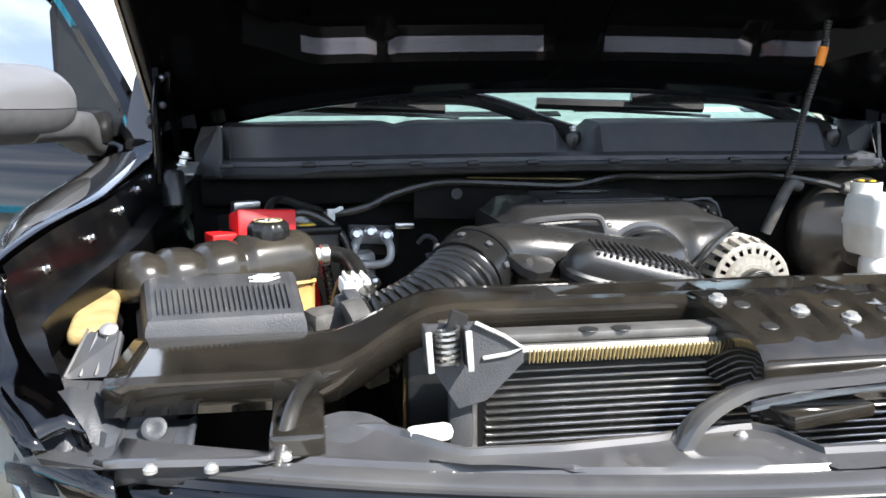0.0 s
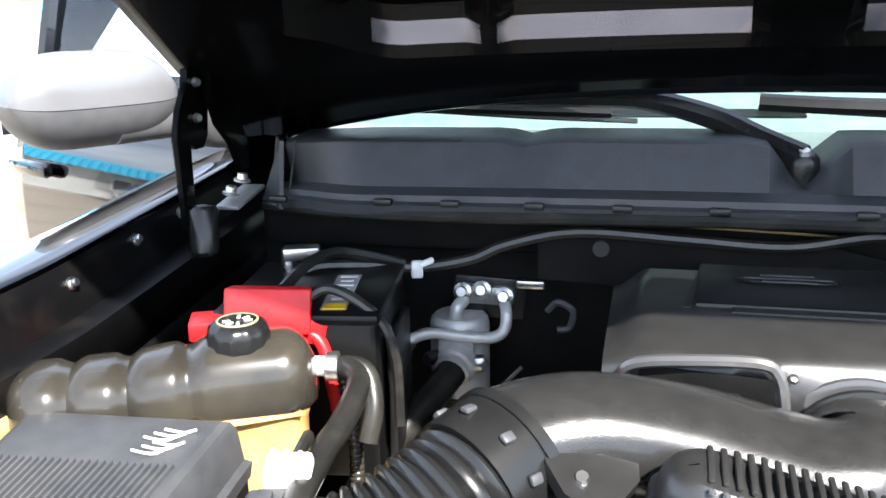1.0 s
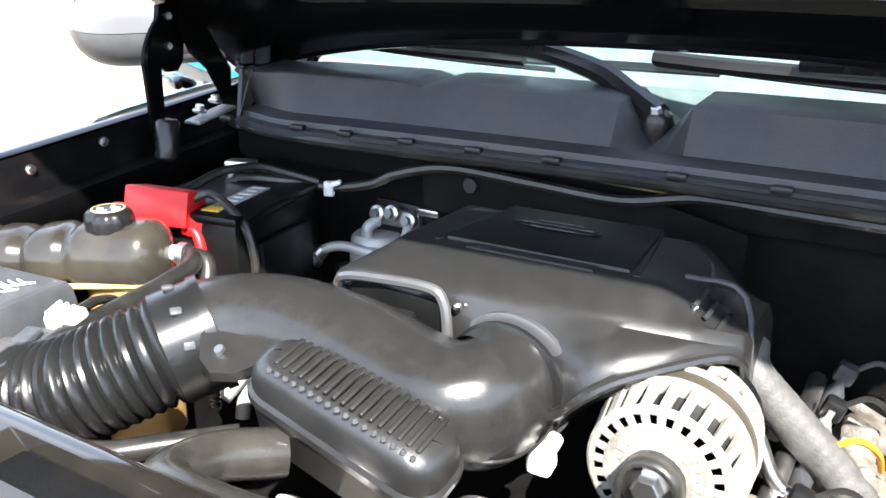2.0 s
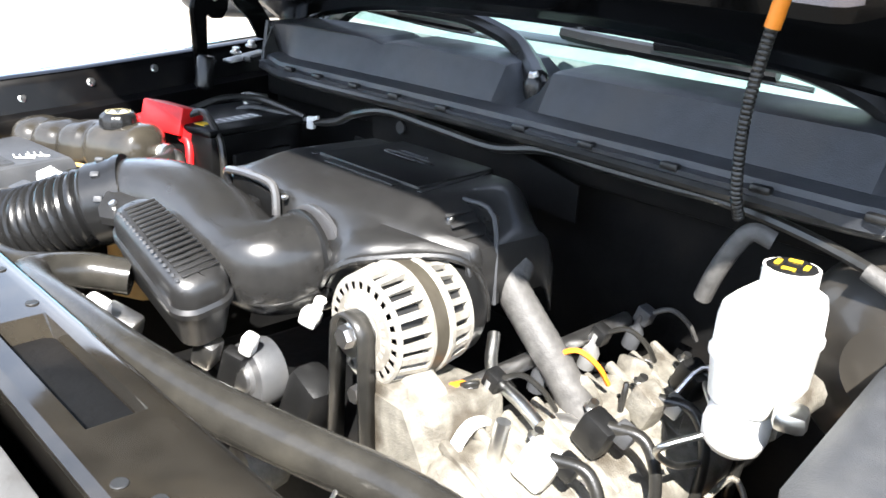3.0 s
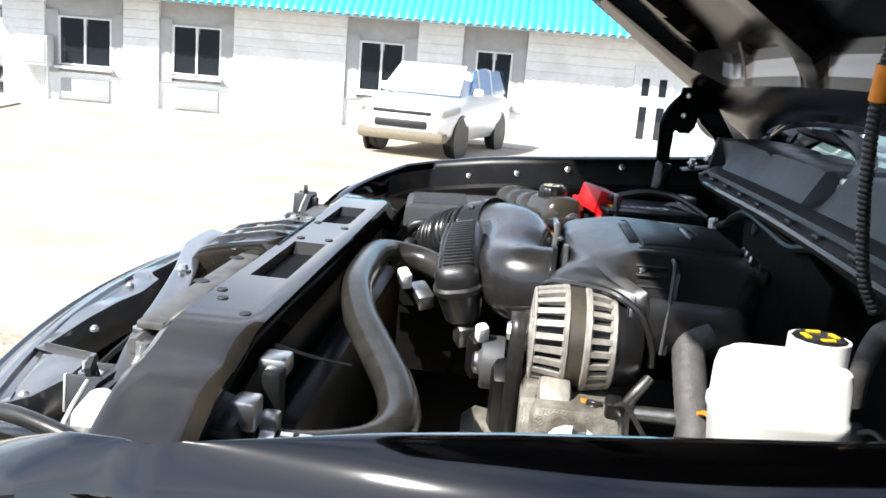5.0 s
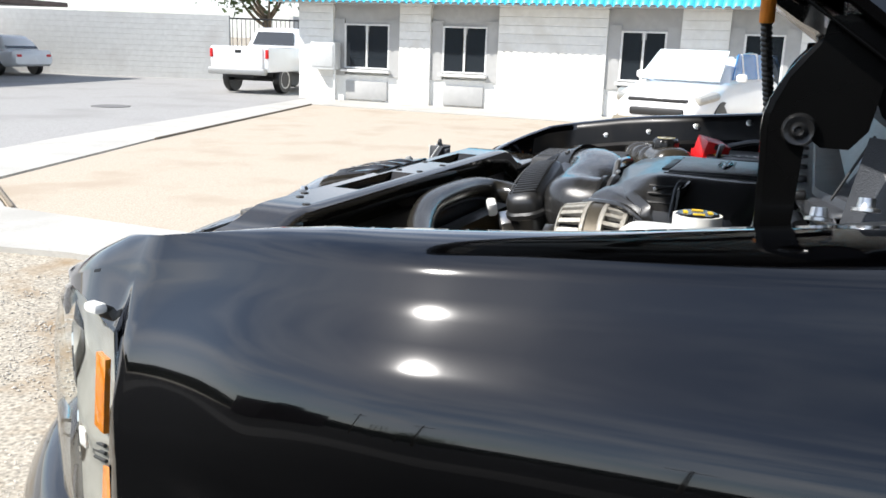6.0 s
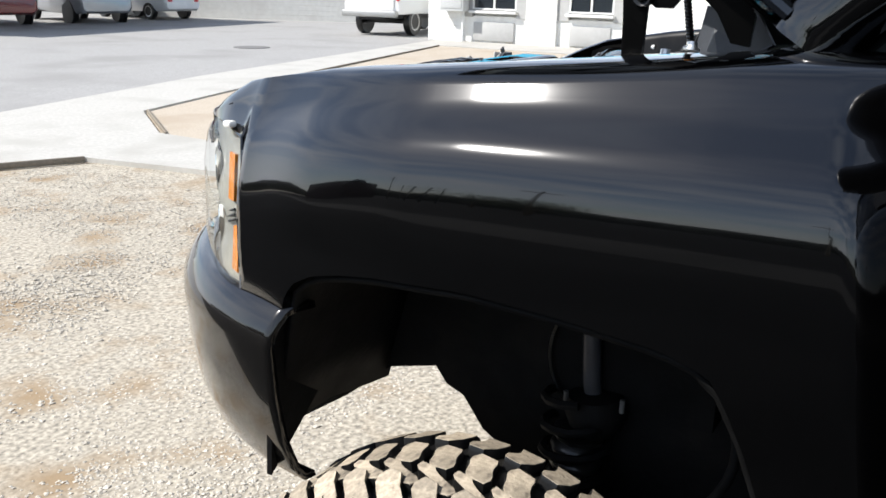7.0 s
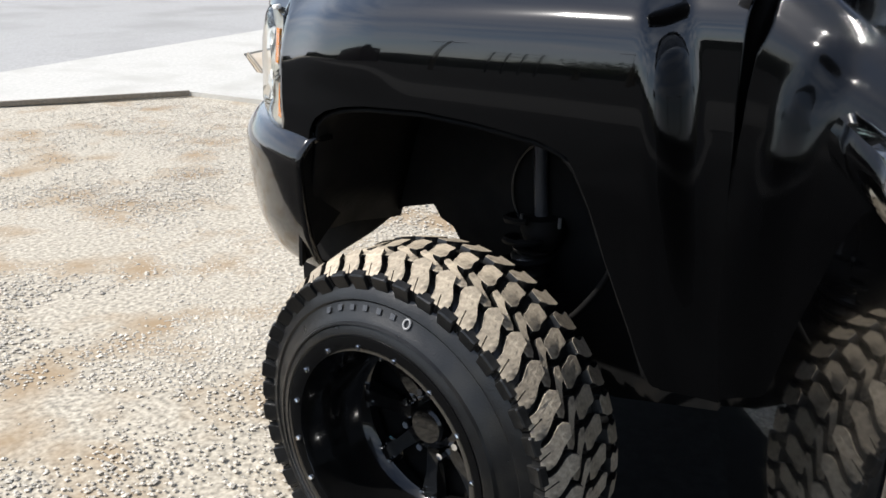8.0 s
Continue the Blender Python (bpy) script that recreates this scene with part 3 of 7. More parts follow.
def pickup(m):
    c = thing("pickup_truck", "white crew-cab pickup parked beside the office", "pickup", "", m)
    b = part("bed", box((-1.85, 0, 1.0), (2.0, 1.95, 0.72), bev=0.06), carwhite, c)
    part("tailgate", box((-2.87, 0, 1.03), (0.05, 1.6, 0.6), bev=0.02), carwhite, b)
    part("handle", box((-2.9, 0, 1.22), (0.02, 0.2, 0.09), bev=0.01), blackiron, b)
    part("bumper", box((-2.95, 0, 0.66), (0.2, 1.9, 0.2), bev=0.05), dullalu, c)
    part("cab", rings([[V(px + 0.35, py, z) for px, py in rrect(l, w, 0.15)] for z, l, w in ((0.62, 2.5, 1.95), (1.35, 2.5, 1.93), (1.85, 2.0, 1.6), (1.93, 1.7, 1.4))]), carwhite, c)
    part("rear_window", slab([(-0.9, -0.72, 1.42), (-0.9, 0.72, 1.42), (-0.72, 0.62, 1.8), (-0.72, -0.62, 1.8)], 0.02), dark_glass, c)
    for s in (-1, 1):
        part("side_glass", slab([(-0.65, s * 0.965, 1.4), (1.4, s * 0.965, 1.4), (1.05, s * 0.82, 1.78), (-0.5, s * 0.82, 1.78)], 0.02), dark_glass, c)
        part("tail_light", box((-2.84, s * 0.92, 1.16), (0.1, 0.09, 0.26), bev=0.03), red, c)
        part("mirror", box((1.35, s * 1.1, 1.45), (0.12, 0.22, 0.25), bev=0.05), blackiron, c)
        for x in (-1.85, 1.85):
            wheel_simple(c, x, s * 0.85, 0.42, s)
    part("hood", box((2.3, 0, 1.0), (1.6, 1.9, 0.66), bev=0.15), carwhite, c)
    part("axle", tube([(-1.85, -0.8, 0.42), (-1.85, 0.8, 0.42)], 0.07), blackiron, c)
    part("chassis", box((-1.0, 0, 0.56), (3.6, 0.9, 0.16)), blackiron, c)
    return c


pickup(pose(-22.4, -14.9, 0, 0, 0, 184))


# ---------------------------------------------------------------- trees and distance
def tree(m, h, spread, seed, leaves=1400, label="green leafy tree behind the wall"):
    r = random.Random(seed)
    t = thing("tree", label, "tree", "", m)
    tb = tube([(0, 0, 0), (0.1, 0.05, h * 0.25), (0, 0.1, h * 0.45)], 0.2, radii=(0.24, 0.12))
    tips = []
    for i in range(9):
        a = r.uniform(0, 6.28)
        e = V(math.cos(a) * spread * r.uniform(0.4, 0.9), math.sin(a) * spread * r.uniform(0.4, 0.9), h * r.uniform(0.6, 0.95))
        tube([(0, 0.08, h * r.uniform(0.3, 0.45)), e * 0.5 + V(0, 0, h * 0.12), e], 0.06, n=6, radii=(0.09, 0.02), bm=tb)
        tips += [e, e * 0.75 + V(0, 0, h * 0.08)]
    part("trunk", tb, bark, t)
    lv, lf = [], []
    for _ in range(leaves):
        c = r.choice(tips) + V(r.gauss(0, 1), r.gauss(0, 1), r.gauss(0, 0.8)) * spread * 0.2
        s = r.uniform(0.08, 0.2)
        u = V(r.gauss(0, 1), r.gauss(0, 1), r.gauss(0, 1)).normalized()
        w = u.orthogonal().normalized()
        k = len(lv)
        lv += [c - u * s, c + w * s * 0.6, c + u * s, c - w * s * 0.6 + u.cross(w) * s * 0.3]
        lf.append((k, k + 1, k + 2, k + 3))
    lm = bpy.data.meshes.new("crown")
    lm.from_pydata([tuple(v) for v in lv], [], lf)
    lm.materials.append(leafmat)
    cr = new("crown", lm)
    cr.parent = t
    return t


tree(pose(-31, -21.5, 0), 6.0, 2.6, 3, 2600)
tree(pose(-29, -41, 0), 6.0, 3.0, 4, 2200)
tree(pose(47, -25, 0), 5.5, 4.0, 7, 900, "distant tree across the road")
tree(pose(47, -21, 0), 5.0, 4.0, 8, 900, "distant tree across the road")
hb = bmesh.new()
hr = random.Random(2)
for s in range(2):
    rows = [[], []]
    for i in range(90):
        a = radians(-80 + i * 1.9)
        R = 130 + 90 * s
        p = V(math.cos(a) * R, math.sin(a) * R, 0)
        rows[0].append(p + V(0, 0, -1))
        rows[1].append(p * 1.03 + V(0, 0, (5 + 5 * s) + 4 * noise.noise(V(i * 0.13, s, 0)) + hr.uniform(-0.6, 0.6)))
    rings(rows, closed=False, bm=hb)
setting("backdrop_hills", hb, scrub, "low dark scrub and rooflines on the horizon")
for i, (px, py) in enumerate(((34, -26), (36, -16), (38, -3), (36, 9), (36, 10.2), (40, 24))):
    up = thing("utility_pole", "wooden utility pole across the road", "pole", "poles along the road", pose(px, py, 0))
    part("pole", tube([(0, 0, 0), (0, 0, 8.5)], 0.13, radii=(0.16, 0.1)), bark, up)
    part("crossarm", box((0, 0, 7.9), (0.12, 2.2, 0.14)), bark, up)
bb = thing("billboard", "empty steel billboard frame across the road", "billboard", "", pose(44, -28, 0))
for y in (-1.8, -0.6, 0.6, 1.8):
    part("post", tube([(0, y, 0), (0, y, 6.2)], 0.09, n=6), blackiron, bb)
for z in (3.6, 4.8, 6.1):
    part("rail", tube([(0, -2.2, z), (0, 2.2, z)], 0.07, n=6), blackiron, bb)
wh = thing("warehouse", "dark flat-roofed warehouse across the road", "building", "", pose(38, -47, 0))
part("wall", box((0, 0, 2.6), (12, 13, 5.2)), canopymat, wh)
part("parapet", box((0, 0, 5.35), (12.3, 13.3, 0.3)), blackiron, wh)
part("roof_unit", box((0, 3.4, 6.0), (3, 2.6, 1.4)), blackiron, wh)
st_ = thing("service_station", "white service station canopy with a yellow stripe", "canopy", "", pose(-30, 54, 0, 0, 0, 28))
part("fascia", box((0, 0, 4.25), (15, 8, 0.75), bev=0.03), frame_white, st_)
part("stripe", box((0, -4.03, 4.15), (15.02, 0.06, 0.42)), yellow, st_, "yellow stripe round the fascia")
for x in (-5, 5):
    for y in (-2, 2):
        part("post", box((x, y, 1.95), (0.35, 0.35, 3.9)), frame_white, st_)
part("kiosk", box((0, 6.5, 1.5), (12, 4, 3.0)), wallwhite, st_)
# ---------------------------------------------------------------- the black truck
truck = thing("lifted_pickup_truck", "black lifted pickup with its hood raised and both front doors open", "pickup")
TOP = [(-0.3, 1.268), (-0.205, 1.288), (-0.19, 1.303), (-0.175, 1.321), (-0.16, 1.334), (-0.14, 1.347), (-0.12, 1.358), (-0.10, 1.368), (-0.07, 1.381), (-0.04, 1.391), (-0.01, 1.4), (0.05, 1.411), (0.12, 1.423), (0.2, 1.437), (0.27, 1.446), (0.455, 1.463), (0.64, 1.480), (0.82, 1.497), (1.13, 1.512), (1.3, 1.518)]


def lamp_top(y):
    return min(interp(y, TOP) - 0.014, 1.330 - 0.2 * max(0, y + 0.05))

ARCH = [(0.085, 1.055), (0.163, 1.05), (0.18, 1.085), (0.205, 1.112), (0.245, 1.134), (0.31, 1.152), (0.376, 1.163), (0.525, 1.174), (0.66, 1.170), (0.80, 1.158), (0.86, 1.14), (0.885, 1.105), (0.91, 1.05), (0.94, 0.965), (0.97, 0.90), (1.0, 0.835), (1.015, 0.795), (1.035, 0.744), (1.13, 0.735)]


# body side: the lean from upright, in degrees, by height; a soft character line lies at 1.41
LEAN = [(1.10, 0), (1.20, 2), (1.277, 6), (1.32, 13), (1.342, 21), (1.364, 36), (1.379, 43), (1.402, 42), (1.415, 35), (1.426, 29), (1.44, 28), (1.50, 33)]
FLARE = [(0.5, 0.022), (0.9, 0.034), (1.1, 0.042), (1.20, 0.044), (1.30, 0.041), (1.36, 0.030), (1.42, 0.014), (1.47, 0.0)]
FLARE = [(q.x, q.y) for q in smooth_path([(a, b, 0) for a, b in FLARE], 5)]
LEAN = [(q.x, q.y) for q in smooth_path([(a, b * 0.01, 0) for a, b in LEAN], 5)]
SIDE = [(0.5, 0.945), (0.74, 0.960), (1.0, 0.9645)]
half_x, z_ = 1.0226, 1.10
while z_ < 1.49:
    SIDE.append((z_, half_x - 1.15 * interp(z_, FLARE)))
    half_x -= 0.002 * math.tan(radians(100 * interp(z_, LEAN)))
    z_ += 0.002


def side_x(z, y):
    """Half width of the body side at a height."""
    rise = interp(y, TOP) - 1.467
    zz = z - rise * (0.5 if rise > 0 else 0.87) * sstep(1.12, 1.34, z)
    end = interp(z, [(0.74, 1.04), (0.985, 1.035), (1.131, 1.02), (1.266, 1.0), (1.335, 0.985), (1.42, 0.95)])
    fl = 1.15 * sstep(-0.05, 0.25, y) * (1 - sstep(end - 0.012, end + 0.072, y))
    taper = -(0.03 + 0.016 * sstep(1.2, 1.33, z)) * (1 - sstep(0.05, 0.42, y))
    low = 1 - sstep(1.17, 1.26, z)
    fl += low * (1.15 * (sstep(-0.3, 0.36, y) - sstep(-0.05, 0.25, y)) if y < 0.5 else 0)
    taper += low * (-0.0624 * (1 - sstep(-0.2, 0.5, y)) - taper)
    return interp(zz, SIDE) + interp(zz, FLARE) * fl + taper


def gap_y(z):
    """Rear edge of the front fender, an S in side view."""
    return interp(z, [(0.72, 1.20), (0.80, 1.18), (0.94, 1.152), (1.04, 1.140), (1.16, 1.132), (1.3, 1.124), (1.4, 1.122), (1.51, 1.138)])


def fender(side):
    rows = []
    ys = [0.052 + 0.838 * i / 60 for i in range(60)] + [0.89 + 0.24 * i / 47 for i in range(48)]
    plan = [(0.755, -0.195, 0.71, -0.165), (0.796, -0.155, 0.74, -0.13), (0.836, -0.11, 0.765, -0.09), (0.868, -0.06, 0.78, -0.045), (0.894, -0.012, 0.79, -0.01), (0.915, 0.03, 0.797, 0.03)]
    outer = smooth_path([(o, p, 0) for o, p, i, j in plan], 4)
    inner = smooth_path([(i, j, 0) for o, p, i, j in plan], 4)
    plan = [(5 * n / (len(outer) - 1), (a.x, a.y, b.x, b.y)) for n, (a, b) in enumerate(zip(outer, inner))]
    wide, w0, w1 = (0.055, 0.45, 0.72) if side > 0 else (0.05, 0.04, 0.40)
    st = [(o, p, i + wide * k / 6, j, None) for k, (o, p, i, j) in plan] + [(None, y, 0.80 + wide * (1 - sstep(w0, w1, y)), y, y) for y in ys]
    NZ = 16
    for ox, oy, ix, iy, y in st:
        zt = interp(oy, TOP)
        low = interp(oy, ARCH) if y is not None else None
        col = []
        zs = zt - 0.028
        if y is None:
            hl = lamp_top(oy)
            zs = max(zs, hl + 0.003)
            zlist = [hl + (zs - hl) * q / (NZ + 4) for q in range(NZ + 5)]
            k = (oy + 0.195) / 0.285
            w = sstep(0.35, 1.0, (oy + 0.195) / 0.225)
            xo = [ox + (1 - w) * -0.6 * (0.4 + 0.6 * k) * (z - hl) + w * (side_x(z, 0.052) - side_x(hl, 0.052)) for z in zlist]
        else:
            zlist = [low + (1.19 - low) * q / 5 for q in range(5)] + [1.19 + (zs - 1.19) * q / (NZ - 1) for q in range(NZ)]
            xo = [side_x(z, y) for z in zlist]
        col.append(V(xo[0] - 0.02, oy, zlist[0] + 0.004))
        for x, z in zip(xo, zlist):
            col.append(V(x, oy, z))
        xe, ze = xo[-1], zlist[-1]
        for q in range(1, 11):
            a = q / 10
            h = zt - ze
            bx = (1 - a) ** 2 * xe + 2 * a * (1 - a) * (xe - 0.58 * h) + a * a * (ix + 0.012)
            f = (xe - bx) / (xe - ix - 0.012)
            col.append(V(bx, oy + (iy - oy) * f, ze + h * (2 * a * (1 - a) + a * a)))
        col.append(V(ix, iy, zt - 0.006))
        col.append(V(ix - 0.004, iy, zt - 0.02))
        col.append(V(ix - 0.012, iy, zt - 0.066))
        col.append(V(ix - 0.04, iy, zt - 0.072))
        col.append(V(ix - 0.042, iy, zt - 0.14))
        rows.append([V(side * p.x, p.y + sstep(1.0, 1.13, p.y) * (gap_y(p.z) - 1.13), p.z) for p in col])
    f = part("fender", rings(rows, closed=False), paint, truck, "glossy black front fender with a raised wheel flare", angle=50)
    m = f.modifiers.new("thickness", "SOLIDIFY")
    m.thickness = 0.004
    m.offset = -1
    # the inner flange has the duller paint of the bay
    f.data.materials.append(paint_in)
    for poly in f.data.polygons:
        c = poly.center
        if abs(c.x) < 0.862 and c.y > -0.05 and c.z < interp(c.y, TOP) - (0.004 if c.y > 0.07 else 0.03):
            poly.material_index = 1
    return f


bolt_me = finish(lathe([(0.001, 0.009), (0.0045, 0.009), (0.0055, 0.007), (0.0055, 0.003), (0.0085, 0.002), (0.0085, 0.0), (0.001, 0.0)], n=8), "bolt", steel)
for s in (-1, 1):
    fe = fender(s)
    for y, z in ((0.64, 1.468), (0.53, 1.458), (0.40, 1.44), (0.276, 1.417), (0.155, 1.398), (0.037, 1.372)):
        piece("bolt", bolt_me, fe, pose(s * (0.795 + (0.055 if s > 0 and y < 0.45 else 0.05 * (1 - sstep(0.04, 0.40, y)) if s < 0 else 0)), y, z - 0.012, 0, -70 * s, 0))
    # inner apron and wheel-arch liner
    rows = []
    for i in range(16):
        y = -0.12 + 0.98 * i / 15
        zt = interp(y, TOP) - 0.12
        rows.append([V(s * (0.768 + (0.05 * (1 - sstep(0.04, 0.40, y)) if s < 0 else 0)), y, zt), V(s * 0.755, y, zt - 0.05), V(s * 0.735, y, zt - 0.1), V(s * 0.725, y, min(zt - 0.11, 1.2)), V(s * 0.72, y, 1.17)])
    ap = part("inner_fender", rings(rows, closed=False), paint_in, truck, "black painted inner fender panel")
    m = ap.modifiers.new("thickness", "SOLIDIFY")
    m.thickness = 0.006
    rows = []
    for i in range(33):
        y, z = 0.10 + 0.99 * i / 32, 0
        z = interp(y, [(a, b - 0.006) for a, b in ARCH])
        zi = min(z + 0.02, 1.15)
        if y < 0.17:
            z = zi = interp(y, [(0.10, 0.80), (0.165, 1.03)])
        rows.append([V(s * (side_x(z, y) - 0.012), y, z), V(s * 0.9, y, zi), V(s * 0.78, y, zi), V(s * 0.66, y, zi - 0.02), V(s * 0.59, y, zi - 0.03)])
    lb = rings(rows, closed=False)
    ln = part("wheel_liner", lb, liner, truck, "black textured wheel-arch liner")
    m = ln.modifiers.new("thickness", "SOLIDIFY")
    m.thickness = 0.008
    fw = bmesh.new()
    slab([(s * 0.99, 0.15, 1.03), (s * 0.66, 0.12, 1.03), (s * 0.62, 0.10, 0.93), (s * 0.80, 0.11, 0.86), (s * 0.985, 0.13, 0.74)], 0.01, bm=fw)
    part("splash_shield", fw, liner, truck)
    well = [(-0.28, 0.48), (-0.12, 0.61), (0.007, 0.70), (0.126, 0.80), (0.235, 0.83), (0.261, 0.797), (0.30, 0.783), (0.347, 0.722), (0.42, 0.68), (0.475, 0.62), (0.52, 0.50), (0.60, 0.46), (0.80, 0.46), (1.06, 0.52), (1.08, 1.17), (-0.12, 1.17), (-0.28, 0.8)]
    part("well_wall", slab([(s * 0.60, y, z) for y, z in well], 0.01), liner, truck, "black inner wall of the wheel well")
    part("well_wall", slab([(s * 0.60, 1.06, 0.52), (s * 0.60, 1.06, 1.14), (s * 0.955, 1.06, 1.14), (s * 0.95, 1.06, 0.75), (s * 0.80, 1.06, 0.70)], 0.01), liner, truck)
    # fender lower rear skirt tail
    part("hinge_pillar", box((s * 0.80, 1.15, 1.11), (0.24, 0.18, 0.8), bev=0.01), liner, truck)
    part("rocker", box((s * 0.88, 1.9, 0.66), (0.1, 1.5, 0.12), bev=0.04), liner, truck)

# hood, raised on its hinges
HP, HT = V(0, 0.755, 1.605), radians(35.5)
hy, hz = V(0, -math.cos(HT), math.sin(HT)), V(0, math.sin(HT), math.cos(HT))


def hp(x, l, n):
    """A point of the hood: across, along from its rear edge, and off its underside plane."""
    return V(x, HP.y, HP.z) + hy * l + hz * n


def hood_len(x):
    return 1.16 - 0.30 * (x / 0.8) ** 2 * 0.45


rows = []
for i in range(25):
    x = -0.81 + 1.62 * i / 24
    bow = 0.03 * (1 - (x / 0.81) ** 2)
    L = hood_len(x)
    sw = 0.13 * (abs(x) / 0.81) ** 2.5
    col = [hp(x, -0.015 - bow * 0.2 - sw, -0.012 + bow)]
    for k in range(13):
        t = k / 12
        col.append(hp(x, L * t - sw * (1 - t), 0.035 + bow + 0.02 * math.sin(math.pi * t) - 0.05 * max(0, t - 0.8) * 2))
    col.append(hp(x, L + 0.012, 0.0 + bow * 0.6))
    rows.append(col)
hood = part("hood", rings(rows, closed=False), paint, truck, "raised glossy black hood", angle=50)
m = hood.modifiers.new("thickness", "SOLIDIFY")
m.thickness = 0.003
m.offset = -1
# underside: a deep rear rail, a sloped step, and a ribbed inner panel
rows = []
for i in range(81):
    x = -0.80 + 1.60 * i / 80
    ax = abs(x)
    bow = 0.03 * (1 - (x / 0.81) ** 2)
    L = hood_len(x)
    lr = 0.085 + 0.06 * sstep(0.48, 0.62, ax) + 0.25 * sstep(0.60, 0.68, ax) ** 2
    col = []
    sw = 0.13 * (ax / 0.81) ** 2.5
    ls = [-sw, 0.03 - sw * 0.6, 0.06 - sw * 0.3, lr - 0.004, lr, lr + 0.010, lr + 0.022, lr + 0.029, lr + 0.044, lr + 0.07]
    ls += [lr + 0.07 + (L - 0.08 - lr - 0.07) * k / 22 for k in range(1, 23)] + [L - 0.05, L]
    for l in ls:
        step = max(0.0, min(1.0, (l - lr) / 0.042)) * min(1.0, max(0.0, (0.765 - ax) / 0.02))
        front = sstep(0.03, 0.075, L - l)
        bar = max(1 - sstep(0.045, 0.06, abs(x)), 0.7 * (1 - sstep(0.0, 0.03, abs(ax - 0.37))) * (1 if l < lr + 0.05 else 0), 1 - sstep(0.04, 0.055, abs(ax - 0.62 + 0.28 * l)) if l > lr + 0.06 else 0)
        cross = (1 - sstep(0.03, 0.045, abs(l - 0.55))) if ax < 0.6 else 0
        deep = 0.05 * step * front * (1 - 0.6 * max(bar, cross))
        col.append(hp(x, l, bow - 0.012 + deep))
    rows.append(col)
ib = rings(rows, closed=False)
inner = part("hood_inner_panel", ib, hoodpaint, truck, "pressed black inner hood frame with ribs", angle=25)
# a brighter grey metal on the step faces stands in for their reflection
inner.data.materials.append(step_sheen)
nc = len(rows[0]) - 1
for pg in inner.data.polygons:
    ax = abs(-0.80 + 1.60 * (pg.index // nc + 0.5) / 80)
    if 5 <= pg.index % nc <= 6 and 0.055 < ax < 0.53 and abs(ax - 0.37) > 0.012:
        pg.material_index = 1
m = inner.modifiers.new("thickness", "SOLIDIFY")
m.thickness = 0.003
for s in (-1, 1):
    part("hood_edge", tube([hp(s * 0.808, -0.12, 0.008), hp(s * 0.808, 0.02, 0.012), hp(s * 0.808, 0.5, 0.02), hp(s * 0.806, 0.92, 0.012)], 0.011, n=8), paint, truck)
    # hinge: a kinked link, a wide hood arm and a spring canister
    dy = 0.0 if s < 0 else 0.028
    h = part("hood_hinge", slab([(s * 0.772, y + dy, z) for y, z in ((0.645, 1.650), (0.695, 1.655), (0.696, 1.623), (0.685, 1.559), (0.672, 1.543), (0.650, 1.543), (0.638, 1.552), (0.637, 1.53), (0.634, 1.44), (0.611, 1.44), (0.609, 1.522), (0.607, 1.567), (0.620, 1.60), (0.641, 1.628))], 0.010), hoodpaint, truck, "black stamped steel hood hinge")
    part("hinge_arm", slab([(s * 0.758, y + dy, z) for y, z in ((0.683, 1.653), (0.723, 1.621), (0.75, 1.58), (0.779, 1.537), (0.775, 1.497), (0.751, 1.501), (0.729, 1.54), (0.694, 1.571), (0.676, 1.61))], 0.010), hoodpaint, h)
    part("link_flange", tube([(s * 0.769, 0.610 + dy, 1.45), (s * 0.769, 0.608 + dy, 1.525), (s * 0.769, 0.607 + dy, 1.567), (s * 0.769, 0.622 + dy, 1.602), (s * 0.769, 0.645 + dy, 1.63)], 0.006, n=6, sub=3), hoodpaint, h)
    for yy, zz in ((0.655, 1.585), (0.660, 1.632), (0.733, 1.566)):
        part("bolt", lathe([(0.001, 0.006), (0.005, 0.006), (0.007, 0.0)], (s * 0.765, yy + dy, zz), (-s, -0.3, 0), 8), steel, h)
    part("pivot", lathe([(0.002, 0.008), (0.004, 0.010), (0.006, 0.008), (0.007, 0.004), (0.012, 0.006), (0.0145, 0.002), (0.0145, -0.004), (0.002, -0.004)], (s * 0.780, 0.632 + dy, 1.557), (s, 0, 0), 20), plastic_s, h)
    part("canister", lathe([(0.002, 0.034), (0.016, 0.032), (0.020, 0.026), (0.020, -0.030), (0.015, -0.036), (0.002, -0.038)], (s * 0.748, 0.618 + dy, 1.440), (0, 0.15, 1), 20), plastic_s, h, "dark cylindrical hinge damper")
    for yy, zz in ((0.685, 1.475), (0.722, 1.487)):
        part("nut", lathe([(0.002, 0.012), (0.007, 0.012), (0.008, 0.004), (0.012, 0.003), (0.012, 0), (0.002, 0)], (s * 0.74, yy, zz), (-s * 0.2, 0, 1), 10), alu, h)
    part("hinge_bracket", box((s * 0.735, 0.705, 1.468), (0.035, 0.09, 0.006), (10, 0, 0), 0.002), dullalu, h)

